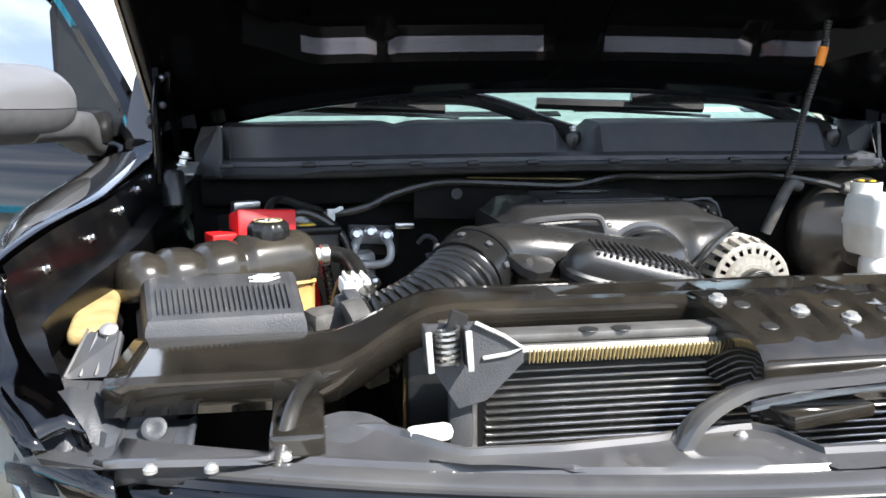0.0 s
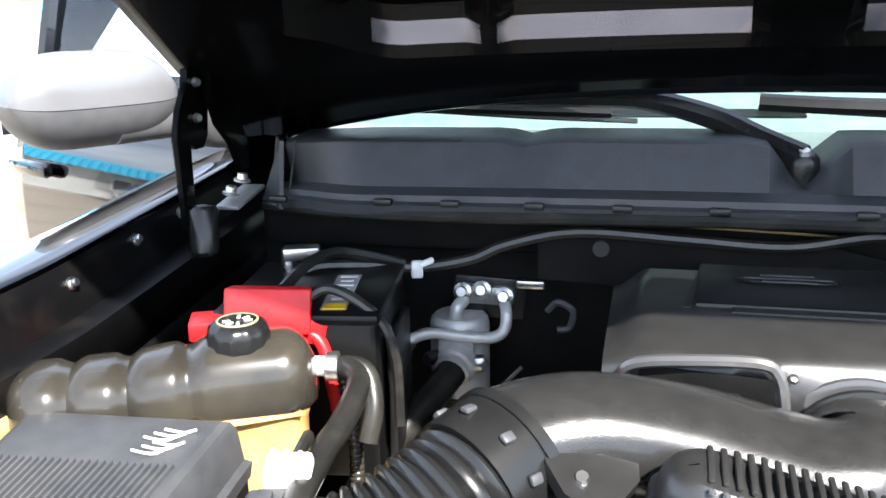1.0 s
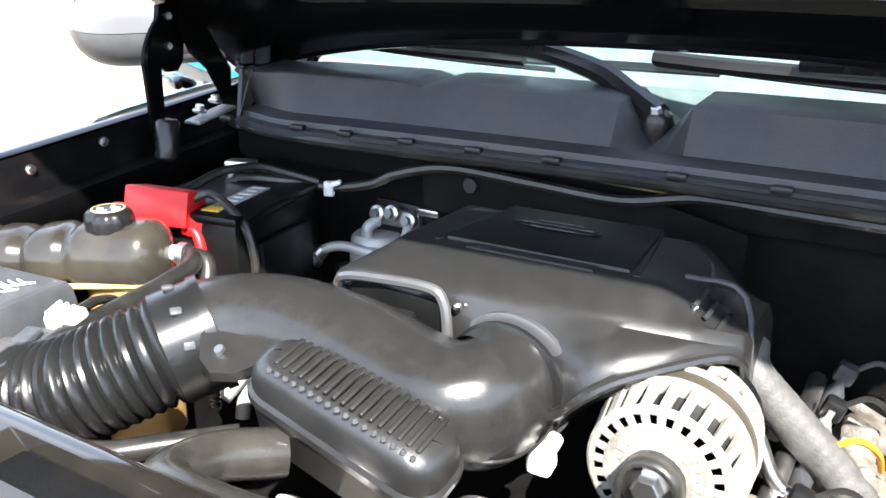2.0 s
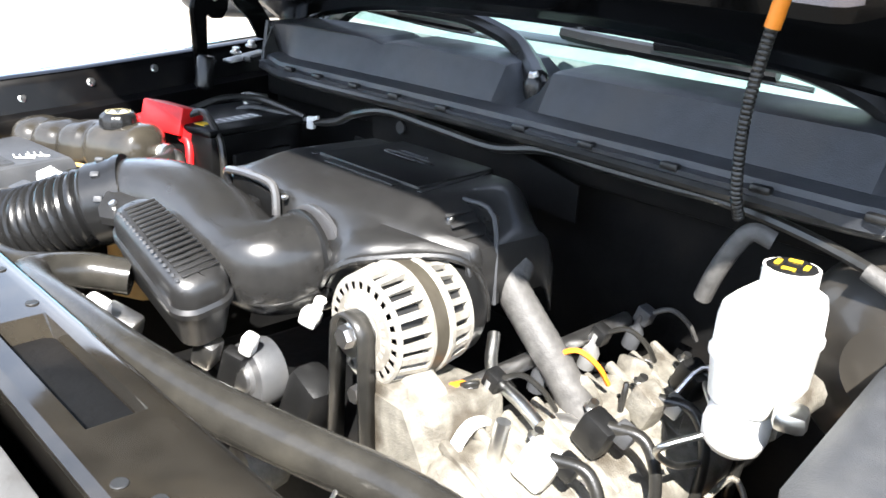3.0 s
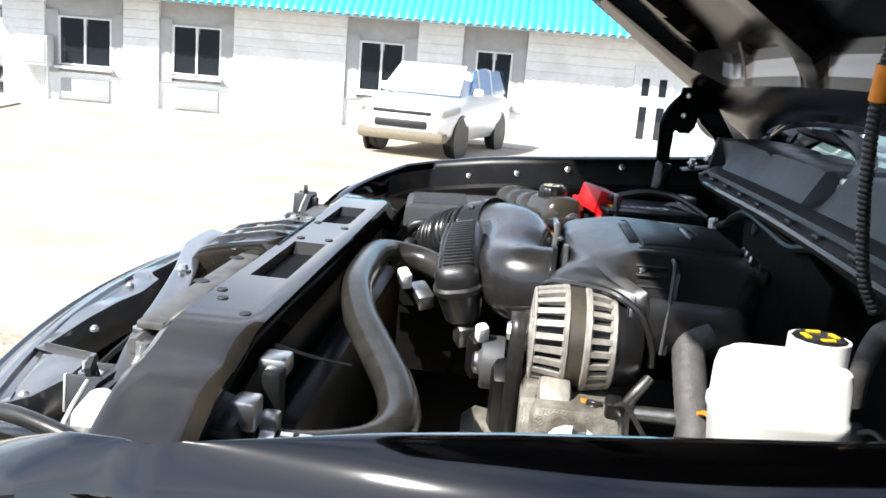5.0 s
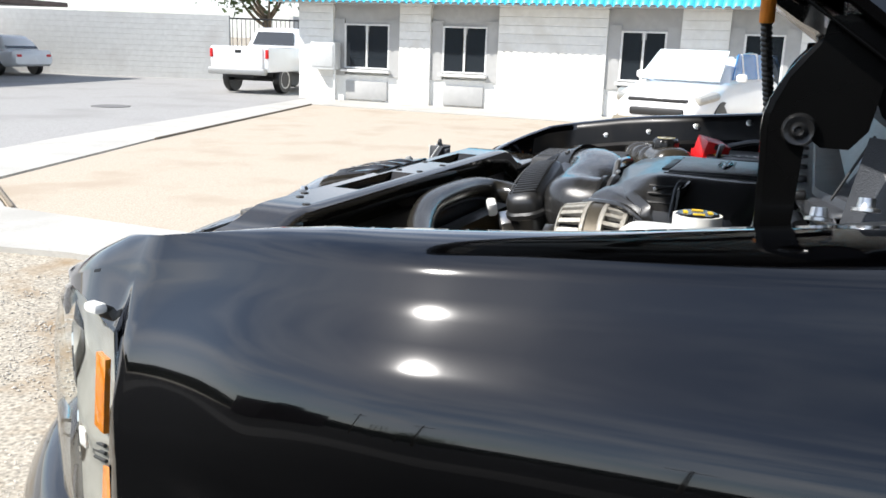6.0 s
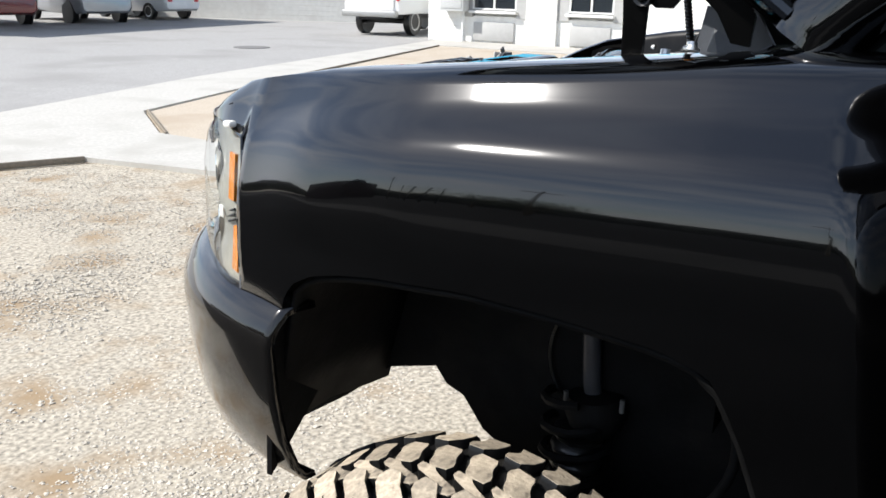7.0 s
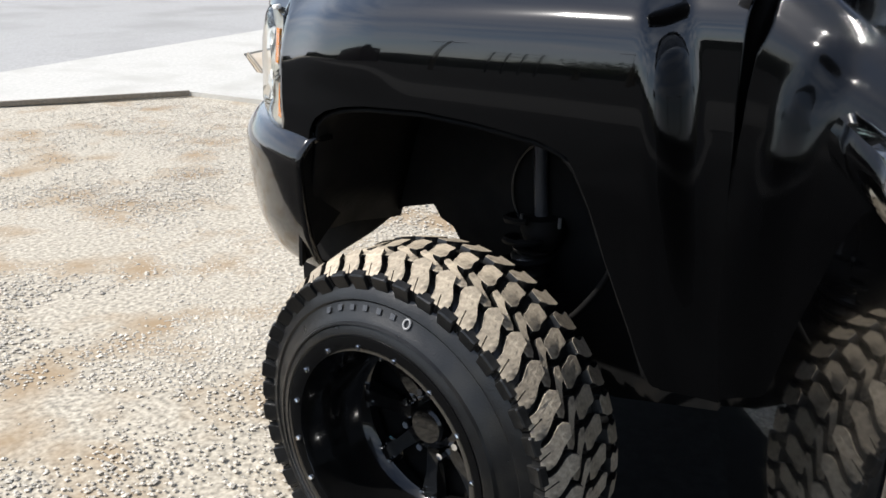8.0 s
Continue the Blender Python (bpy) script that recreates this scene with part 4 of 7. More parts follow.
# cowl, firewall
rows = []
for i in range(57):
    x = -0.672 + 1.344 * i / 56
    ax = abs(x)
    y0 = 0.668 + 0.035 * sstep(0.55, 0.672, ax)
    y1 = 0.752 - 0.025 * sstep(0.55, 0.672, ax) - 0.012 * (1 - (x / 0.7) ** 2)
    zt = 1.546 - 0.004 * (x / 0.7) ** 2
    notch = max(1 - sstep(0.0, 0.055, abs(x - 0.022)), 0.16 * (1 - sstep(0.0, 0.035, abs(x + 0.335))), 1 - sstep(0.0, 0.055, abs(x - 0.60)))
    zt -= 0.05 * notch
    y1 += 0.03 * notch
    zl = 1.478 + 0.006 * (1 - (x / 0.7) ** 2)
    rows.append([V(x, y0 + 0.05, zl - 0.026), V(x, y0 + 0.0, zl - 0.024), V(x, y0 - 0.004, zl - 0.010), V(x, y0 + 0.012, zl - 0.008), V(x, y0 + 0.014, zl), V(x, y0 + 0.03, zl + 0.004), V(x, y0 + 0.045, zl + 0.006), V(x, y1, zt), V(x, y1 + 0.012, zt + 0.003), V(x, y1 + 0.10, zt - 0.004 + 0.012)])
cowl = part("cowl_panel", rings(rows, closed=False), cowlmat, truck, "dark grey grained plastic cowl panel", angle=30)
for sx in (-1, 1):
    part("end_panel", slab([(sx * 0.674, 0.705, 1.452), (sx * 0.674, 0.722, 1.546), (sx * 0.715, 0.80, 1.542), (sx * 0.735, 0.83, 1.50), (sx * 0.725, 0.76, 1.452)], 0.006), cowlmat, cowl)
    part("end_seam", tube([(sx * 0.655, 0.696, 1.482), (sx * 0.655, 0.7265, 1.5465)], 0.0014, n=5, sub=1), blackiron, cowl)
part("top_fold", tube([(x_, 0.742, 1.5475 - 0.004 * (x_ / 0.7) ** 2) for x_ in (-0.62, -0.42)], 0.0012, n=5, sub=2), blackiron, cowl)
m = cowl.modifiers.new("thickness", "SOLIDIFY")
m.thickness = 0.004
for x in (-0.66, -0.511, -0.42, -0.31, -0.20, -0.084, 0.08, 0.2, 0.33, 0.45, 0.58):
    part("clip", box((x, 0.668, 1.474), (0.026, 0.012, 0.01), bev=0.003), plastic, cowl)
part("cowl_seal", tube([(-0.71, 0.73, 1.452), (-0.5, 0.672, 1.456), (0, 0.668, 1.462), (0.5, 0.672, 1.456), (0.71, 0.73, 1.452)], 0.008, n=8), rubber, truck)
fwb = bmesh.new()
box((0, 0.80, 1.18), (1.48, 0.03, 0.52), bm=fwb)
box((0, 0.775, 1.42), (1.44, 0.06, 0.06), bev=0.01, bm=fwb)
part("firewall", fwb, liner, truck, "black painted firewall")
plate = part("heat_shield", slab([(-0.31, 0.715, 1.365), (0.16, 0.715, 1.345), (0.16, 0.715, 1.40), (0.05, 0.712, 1.425), (-0.31, 0.712, 1.428)], 0.004), liner, truck, "dark pressed heat shield")
part("hole", lathe([(0.001, 0.004), (0.011, 0.004), (0.012, 0), (0.001, 0)], (-0.227, 0.7085, 1.412), (0, -1, 0), 14), blackiron, plate)

# windshield, cab and doors
wsr = []
for i in range(17):
    x = -0.74 + 1.48 * i / 16
    bow = 0.10 * (x / 0.74) ** 2
    wsr.append([V(x * (1 - 0.12 * k / 6), 0.855 + bow + k / 6 * 0.62, 1.548 + k / 6 * 0.52 ) for k in range(7)])
ws = part("windshield", rings(wsr, closed=False), tint_glass, truck, "raked windshield glass")
for s in (-1, 1):
    part("a_pillar", tube([(s * 0.76, 0.88, 1.50), (s * 0.755, 0.94, 1.58), (s * 0.71, 1.24, 1.83), (s * 0.655, 1.52, 2.06), (s * 0.62, 1.75, 2.11)], 0.068, n=10), paint, truck)
    part("door_jamb", slab([(s * 0.78, 0.98, 1.50), (s * 0.930, 1.13, 1.50), (s * 0.910, 1.20, 1.64), (s * 0.845, 1.42, 1.90), (s * 0.72, 1.40, 1.93), (s * 0.74, 1.2, 1.78)], 0.02), paint, truck)
rows = []
for k in range(9):
    y = 1.44 + k * 0.19
    w = 0.66
    z = 2.07 + 0.05 * math.sin(math.pi * min(1, (k + 1.5) / 9))
    rows.append([V(u * w, y, z - 0.09 * u**4) for u in (-1, -0.9, -0.6, -0.3, 0, 0.3, 0.6, 0.9, 1)])
rf = part("roof", rings(rows, closed=False), paint, truck)
m = rf.modifiers.new("thickness", "SOLIDIFY")
m.thickness = 0.03
inside = mat("pale_teal_grey_interior", (0.2, 0.24, 0.24), 0.45)
part("dashboard", box((0, 1.16, 1.515), (1.40, 0.46, 0.2), (16, 0, 0), 0.04), inside, truck, "grey dashboard behind the windshield")
dash_q = pose(0, 1.16, 1.515, 16, 0, 0)
for x0, x1, y_, mt in ((0.09, 0.225, -0.15, plastic), (-0.62, -0.35, -0.17, plastic), (0.50, 0.62, -0.16, plastic), (0.235, 0.49, -0.155, whiteprint), (-0.30, 0.05, -0.18, plastic)):
    v_ = box(((x0 + x1) / 2, y_, 0.101), (x1 - x0, 0.028, 0.004), bev=0.001)
    bmesh.ops.transform(v_, matrix=dash_q, verts=v_.verts)
    part("dash_card" if mt is whiteprint else "dash_vent", v_, mt, truck, "white card lying on the dashboard" if mt is whiteprint else "")
part("steering_wheel", lathe([(0.185, -0.012), (0.2, -0.014), (0.208, 0), (0.2, 0.014), (0.185, 0.012)], (0.38, 1.36, 1.5), (0, 0.6, 0.7), 28), plastic, truck)
for s in (-1, 1):
    part("seat", box((s * 0.38, 1.95, 1.32), (0.5, 0.16, 0.72), (-10, 0, 0), 0.07), inside, truck)
part("cab_floor", box((0, 1.9, 0.84), (1.5, 1.7, 0.08)), liner, truck)
part("cab_back", slab([(-0.9, 2.95, 0.8), (0.9, 2.95, 0.8), (0.88, 2.95, 1.5), (-0.88, 2.95, 1.5)], 0.05), paint, truck)


def door_panel(parent, s):
    """A front door in the closed place; hinge at its front edge."""
    rows = []
    for i in range(21):
        y = 1.150 + 0.98 * i / 20
        col = []
        for z in (0.725, 0.74, 0.77, 0.80, 0.9, 1.0, 1.1, 1.2, 1.28, 1.34, 1.40, 1.44, 1.475, 1.50, 1.512):
            x = interp(z, [(0.56, 0.92), (0.74, 0.95), (0.9, 0.968), (1.1, 0.975), (1.25, 0.975), (1.34, 0.968), (1.42, 0.95), (1.475, 0.925), (1.512, 0.895)])
            col.append(V(s * x, y + (gap_y(z) - 1.13) * (1 - i / 20), z))
        rows.append(col)
    rows[0] = [V(p.x - s * 0.02, p.y, p.z) for p in rows[0]]
    sk = rings(rows, closed=False)
    d = part("door", sk, paint, parent, "glossy black front door", angle=50)
    m = d.modifiers.new("thickness", "SOLIDIFY")
    m.thickness = 0.05
    m.offset = -1
    fr = tube([(s * 0.885, 1.15, 1.51), (s * 0.86, 1.20, 1.60), (s * 0.80, 1.42, 1.87), (s * 0.745, 1.62, 2.01), (s * 0.73, 1.9, 2.03), (s * 0.75, 2.1, 1.98), (s * 0.86, 2.12, 1.56)], 0.028, n=8)
    part("window_frame", fr, paint, d)
    wg = part("window_glass", slab([(s * 0.87, 1.22, 1.52), (s * 0.87, 2.1, 1.52), (s * 0.745, 2.08, 1.97), (s * 0.735, 1.66, 1.99), (s * 0.80, 1.43, 1.84)], 0.005), glass, d)
    wg.visible_shadow = False
    part("sail", slab([(s * 0.90, 1.16, 1.51), (s * 0.90, 1.36, 1.51), (s * 0.83, 1.42, 1.81), (s * 0.80, 1.42, 1.86), (s * 0.865, 1.2, 1.6)], 0.02), plastic_s, d)
    part("handle", box((s * 0.985, 2.0, 1.36), (0.03, 0.2, 0.04), bev=0.014), paint, d)
    far = s < 0
    mx, my, mz = (1.195, 1.165, 1.588) if far else (1.16, 1.215, 1.672)
    rows2 = []
    for k in range(13):
        a = k / 12
        x_ = mx + 0.02 - a * (mx + 0.02 - 0.962)
        base = sstep(0.45, 1.0, a)
        rows2.append([V(s * x_, my + 0.02 + py * (1 - 0.2 * base) + 0.03 * base, mz - 0.047 - 0.022 * base + pz * (1 + 0.5 * base)) for py, pz in rrect(0.11, 0.066, 0.03, 5)])
    mi = part("mirror", rings(rows2), mirror_grey, d, "dark grey plastic mirror arm")
    for lo, hi, mt_, lb_ in ((-1, -0.14, mirror_grey, "grey plastic lower half of the mirror shell"), (-0.12, 1, capmat, "pale silver mirror shell")):
        rows2 = []
        for k in range(29):
            a = -math.cos(math.pi * k / 28)
            q = math.sqrt(max(0.004, 1 - abs(a) ** 3.8))
            rows2.append([V(s * (mx + 0.042 + 0.15 * a), my + 0.015 + py * (0.35 + 0.65 * q), mz + max(lo * 0.081, min(hi * 0.081, pz)) * q) for py, pz in rrect(0.13, 0.162, 0.064, 10)])
        part("mirror_shell", rings(rows2), mt_, mi, lb_)
    part("mirror_glass", box((s * (mx + 0.05), my + 0.08, mz), (0.24, 0.006, 0.105), bev=0.03), chrome, mi)
    if s > 0:
        mi.matrix_local = Matrix.Translation(V(-0.17, 0.06, 0.0))
    part("mirror_foot", box((s * 0.975, 1.235 if far else 1.27, 1.535), (0.08, 0.15, 0.09), bev=0.03), plastic_s, mi)
    return d


od = door_panel(truck, 1)
piv = V(0.93, 1.16, 0)
od.matrix_local = Matrix.Translation(piv) @ pose(0, 0, 0, 0, 0, -64) @ Matrix.Translation(-piv)
od["label"] = "glossy black driver door standing open"
dp = door_panel(truck, -1)
piv = V(-0.945, 1.15, 0)
dp.matrix_local = Matrix.Translation(piv) @ pose(0, 0, 0, 0, 0, 64) @ Matrix.Translation(-piv)
dp["label"] = "glossy black passenger door standing open"

# rear doors and bed
for s in (-1, 1):
    rd = part("rear_door", box((s * 0.945, 2.54, 1.12), (0.06, 0.78, 0.78), bev=0.025), paint, truck)
    part("window_frame", slab([(s * 0.9, 2.16, 1.5), (s * 0.9, 2.92, 1.5), (s * 0.74, 2.9, 2.02), (s * 0.74, 2.16, 2.02)], 0.03), dark_glass, rd)
    part("bed_side", box((s * 0.93, 3.95, 1.13), (0.1, 1.95, 0.7), bev=0.04), paint, truck)
part("tailgate", box((0, 4.9, 1.13), (1.8, 0.07, 0.66), bev=0.03), paint, truck)
part("bed_floor", box((0, 3.95, 0.86), (1.8, 1.9, 0.06)), liner, truck)
fr = bmesh.new()
for s in (-1, 1):
    box((s * 0.42, 3.0, 0.68), (0.1, 3.8, 0.16), bev=0.02, bm=fr)
    box((s * 0.40, 0.5, 0.93), (0.1, 1.4, 0.14), bev=0.02, bm=fr)
    box((s * 0.41, 1.18, 0.8), (0.1, 0.3, 0.16), (-35, 0, 0), 0.02, bm=fr)
for y, zc in ((-0.1, 0.93), (0.55, 0.9), (2.0, 0.66), (4.0, 0.66)):
    box((0, y, zc), (0.9, 0.12, 0.12), bev=0.02, bm=fr)
part("chassis_frame", fr, liner, truck, "black ladder frame")
# floor pan and gearbox are unseen, added to keep skylight off the ground below
part("floor_pan", box((0, 1.95, 0.72), (1.72, 1.9, 0.05), bev=0.02), liner, truck, "black underside of the cab")
part("gearbox", box((0, 1.45, 0.70), (0.36, 1.0, 0.30), bev=0.08), liner, truck, "dark gearbox under the cab")
part("axle", tube([(-0.85, 3.95, 0.43), (0.85, 3.95, 0.43)], 0.055), liner, truck)
for s in (-1, 1):
    part("drive_shaft", tube([(s * 0.15, 0.55, 0.82), (s * 0.5, 0.54, 0.66), (s * 0.85, 0.53, 0.45)], 0.03), liner, truck)


# ---------------------------------------------------------------- wheels
TR = 0.43


def block_mesh(w, l, h, lean, bulge, ends, name, slit=0.0, bend=0.0):
    """One tread block: x runs across the tyre, y round it; lean and bulge bend it to an S or a bean."""
    up, dn = [], []
    for i in range(7):
        k = i / 6
        mid = lean * (k - 0.5) + bulge * (1 - (2 * k - 1) ** 2) - 0.24 * lean * math.sin(2 * math.pi * k)
        hl = l / 2 * interp(k, ends)
        up.append(((k - 0.5) * w + 0.003 * (i == 6), mid + hl))
        dn.append(((k - 0.5) * w - 0.004 * (i == 0), mid - hl))
    end = []
    if slit:
        m_ = lean * 0.5
        end = [(w / 2, m_ + 0.004), (w / 2 - slit, m_ + 0.002 - lean * slit / w), (w / 2 - slit, m_ - 0.001 - lean * slit / w), (w / 2, m_ + 0.001)]
    pts = up + end + dn[::-1]
    ring_ = [[V(x * k, y * (2 * k - 1) ** 0.6, z - bend * max(0.0, x / w + 0.1) ** 2 / 0.36) for x, y in pts] for k, z in ((1.0, -0.012), (0.99, h * 0.88), (0.975, h * 0.97), (0.95, h))]
    me_ = finish(rings(ring_), name, treadmat, 30)
    me_.materials.append(tyremat)
    for pg in me_.polygons:
        pg.material_index = 0 if pg.normal.z > 0.5 else 1
    return me_


def wheel(s, cx, cy):
    """A deep-dish black wheel; s is the side that its face looks to."""
    R = 0.275
    w = part("wheel", lathe([(R - 0.012, -0.12), (R, -0.125), (R, -0.115), (R - 0.02, -0.10), (R - 0.04, -0.03), (R - 0.03, 0.09), (R - 0.004, 0.118), (R + 0.006, 0.128), (R + 0.004, 0.136), (R - 0.012, 0.138), (R - 0.03, 0.132), (R - 0.034, 0.12), (R - 0.04, 0.03), (R - 0.055, -0.02), (0.205, -0.045), (0.198, -0.05), (0.198, -0.075), (R - 0.035, -0.09), (R - 0.012, -0.12)], (0, 0, 0), (s, 0, 0), 64, caps=False), wheelmat, truck, "deep-dish gloss black wheel with rivets round the lip")
    w.matrix_local = pose(cx, cy, TR)
    prof = [(R - 0.004, -0.128), (R + 0.02, -0.145), (R + 0.06, -0.160), (TR - 0.05, -0.168), (TR - 0.03, -0.162), (TR - 0.018, -0.150), (TR - 0.014, -0.10), (TR - 0.013, -0.04), (TR - 0.014, 0.02), (TR - 0.018, 0.068), (TR - 0.034, 0.088), (TR - 0.056, 0.0985), (TR - 0.062, 0.103), (R + 0.078, 0.109), (R + 0.073, 0.106), (R + 0.048, 0.118), (R + 0.043, 0.122), (R + 0.02, 0.1335), (R + 0.010, 0.136), (R - 0.004, 0.128)]
    part("tyre", lathe(prof, (0, 0, 0), (s, 0, 0), 72, caps=False), tyremat, w, "black mud-terrain tyre with dusty tread")
    # spokes and hub, set deep in the barrel
    hub = lathe([(0.002, -0.028), (0.04, -0.028), (0.046, -0.034), (0.05, -0.07), (0.1, -0.072), (0.105, -0.1), (0.002, -0.1)], (0, 0, 0), (s, 0, 0), 32)
    part("hub", hub, wheelmat, w)
    part("brake_disc", lathe([(0.09, -0.1), (0.23, -0.1), (0.23, -0.112), (0.09, -0.112)], (0, 0, 0), (s, 0, 0), 40), liner, w, "dark brake disc and backing plate")
    for i in range(8):
        a = 2 * math.pi * i / 8
        sp = []
        for r, hw, x in ((0.07, 0.026, -0.07), (0.14, 0.022, -0.064), (0.21, 0.036, -0.056)):
            sp.append([V(s * (x + dx), math.cos(a) * r - math.sin(a) * dy, math.sin(a) * r + math.cos(a) * dy) for dx, dy in ((0.012, -hw * 0.7), (0.012, hw * 0.7), (-0.012, hw), (-0.012, -hw))])
        part("spoke", rings(sp), wheelmat, w)
        b = a + math.pi / 8
        part("lug_nut", lathe([(0.001, 0.014), (0.009, 0.014), (0.012, 0.006), (0.012, -0.012), (0.001, -0.012)], (s * -0.055, 0.080 * math.cos(b), 0.080 * math.sin(b)), (s, 0, 0), 6), chrome, w)
        for db in (-0.1, 0.1):
            piece("rivet", rivet, w, Matrix.Translation(V(s * -0.040, 0.190 * math.cos(a + db), 0.190 * math.sin(a + db))) @ pose(0, 0, 0, 0, 90 * s, 0))
    for i in range(16):
        a = 2 * math.pi * (i + 0.5) / 16
        piece("rivet", rivet, w, Matrix.Translation(V(s * 0.136, (R - 0.019) * math.cos(a), (R - 0.019) * math.sin(a))) @ pose(0, 0, 0, 0, 90 * s, 0))
    n = 42
    side_turn = Matrix.Rotation(0 if s > 0 else math.pi, 4, "Z")
    for i in range(n):
        for row, (x, phase, drop, tilt) in enumerate(((0.058, 0.10, 0.027, 16), (0.006, -0.50, 0.016, 4), (-0.054, -0.32, 0.015, -2), (-0.122, 0.15, 0.026, -14))):
            a = 2 * math.pi * (i + phase) / n
            me_ = (blk_out if i % 2 else blk_out2) if row == 0 else (blk_bean, blk_wide, blk_back)[row - 1]
            piece("tread_block", me_, w, side_turn @ Matrix.Rotation(a, 4, "X") @ Matrix.Translation(V(x, 0, TR - drop)) @ Matrix.Rotation(radians(tilt), 4, "Y"))
        for q in (-1, 1):
            a = 2 * math.pi * (i + (0.1 if q > 0 else 0.15)) / n + (0.032 if q > 0 else 0.0)
            piece("shoulder_lug", lug if i % 2 else lug2, w, side_turn @ Matrix.Rotation(a, 4, "X") @ Matrix.Translation(V(0.093 if q > 0 else -0.157, 0, TR - (0.060 if i % 2 else 0.051))) @ pose(0, 0, 0, 0, 90 * q, 0 if q > 0 else 180) @ pose(0, 0, 0, 0, 20, 0))
    # raised sidewall marks, too worn to read
    for k in range(7):
        a = radians(118 - 6.5 * k) if s > 0 else radians(62 + 6.5 * k)
        piece("sidewall_mark", letter_o if k == 6 else mark, w, Matrix.Translation(V(s * 0.1145, (R + 0.062) * math.cos(a), (R + 0.062) * math.sin(a))) @ Matrix.Rotation(a - math.pi / 2, 4, "X") @ Matrix.Rotation(radians(-24 * s), 4, "Y"))
    part("sidewall_ring", lathe([(R + 0.026, 0.130), (R + 0.029, 0.134), (R + 0.032, 0.133), (R + 0.035, 0.126)], (0, 0, 0), (s, 0, 0), 72, caps=False), tyremat, w)
    return w


rivet = finish(lathe([(0.001, 0.006), (0.004, 0.006), (0.006, 0.003), (0.006, -0.003), (0.001, -0.003)], n=8), "rivet", chrome)
blk_out = block_mesh(0.086, 0.049, 0.028, 0.030, 0.0, [(0, 0.50), (0.16, 0.86), (0.4, 1.0), (0.8, 1.02), (1, 0.92)], "tread_block", 0.030, 0.012)
blk_out2 = block_mesh(0.081, 0.047, 0.028, 0.030, 0.0, [(0, 0.52), (0.18, 0.90), (0.4, 1.0), (0.8, 1.02), (1, 0.92)], "tread_block", 0.022, 0.012)
blk_bean = block_mesh(0.058, 0.043, 0.018, 0.050, 0.009, [(0, 0.62), (0.25, 0.92), (0.6, 0.84), (0.85, 1.05), (1, 0.95)], "tread_block")
blk_wide = block_mesh(0.070, 0.045, 0.018, 0.012, -0.003, [(0, 0.70), (0.2, 1.05), (0.45, 0.90), (0.8, 1.06), (1, 0.72)], "tread_block")
blk_back = block_mesh(0.058, 0.046, 0.026, -0.012, 0.004, [(0, 0.95), (0.4, 0.84), (0.7, 1.08), (1, 0.62)], "tread_block")


def lug_mesh(l):
    """Shoulder lug on the sidewall, a little narrower at its foot."""
    return finish(rings([[V(x * 1.0, y * (1 - 0.30 * (x / l + 0.5)), z) for x, y in rrect(l, 0.044, 0.004, 1)] for z in (-0.013,)] + [[V(x * k, y * k * (1 - 0.30 * (x / l + 0.5)), z) for x, y in rrect(l, 0.044, 0.004, 1)] for z, k in ((0.003, 1.0), (0.006, 0.92))]), "shoulder_lug", tyremat, 30)


lug, lug2 = lug_mesh(0.082), lug_mesh(0.062)
mark = finish(box((0, 0, 0), (0.0016, 0.013, 0.013), bev=0.0006, seg=1), "sidewall_mark", cowlmat)
letter_o = finish(tube([(0.0, 0.008 * math.cos(radians(a_)), 0.010 * math.sin(radians(a_))) for a_ in range(0, 361, 30)], 0.0022, n=6, sub=2), "sidewall_mark", greyprint)
WHX = 0.990
for s in (-1, 1):
    wheel(s, s * WHX, 0.505)
    wheel(s, s * WHX, 4.0)
    # suspension seen through the arch
    sh = part("shock_absorber", tube([(s * 0.62, 0.60, 0.80), (s * 0.62, 0.575, 0.88), (s * 0.62, 0.562, 1.06)], 0.0165), shockmat, truck, "grey shock absorber")
    part("bellows", tube([(s * 0.63, 0.54, 0.60), (s * 0.63, 0.56, 0.80)], 0.05, wave=0.012, pitch=0.03), rubber, sh)
    part("mount", lathe([(0.02, 0.03), (0.05, 0.026), (0.058, 0.0), (0.05, -0.03), (0.03, -0.05)], (s * 0.62, 0.585, 0.845), (0, -0.1, 1), 18), liner, sh)
    for dy_, dz_ in ((-0.05, 0.0), (0.055, 0.012)):
        part("stud", tube([(s * 0.645, 0.585 + dy_, 0.85 + dz_), (s * 0.645, 0.585 + dy_, 0.875 + dz_)], 0.0045, n=8), barmat, sh)
    part("well_rim", tube([(s * 0.612, 0.60 + 0.115 * math.cos(radians(k_)), 0.93 + 0.125 * math.sin(radians(k_))) for k_ in range(100, 300, 20)], 0.005, n=6, sub=3), plastic_s, truck)
    part("coil_spring", tube([(s * 0.63 + 0.062 * math.cos(k * 0.5), 0.555 + 0.062 * math.sin(k * 0.5), 0.66 + 0.0042 * k) for k in range(52)], 0.0085, n=6, sub=1), liner, truck, "black coil spring")
    part("knuckle", box((s * 0.76, 0.56, 0.5), (0.1, 0.14, 0.34), bev=0.03), liner, truck)
    part("control_arm", tube([(s * 0.42, 0.4, 0.66), (s * 0.74, 0.55, 0.66), (s * 0.42, 0.75, 0.66)], 0.03), liner, truck)
    part("brake_hose", tube([(s * 0.72, 0.8, 1.05), (s * 0.78, 0.86, 0.9), (s * 0.76, 0.76, 0.72), (s * 0.8, 0.62, 0.6)], 0.008), liner, truck)

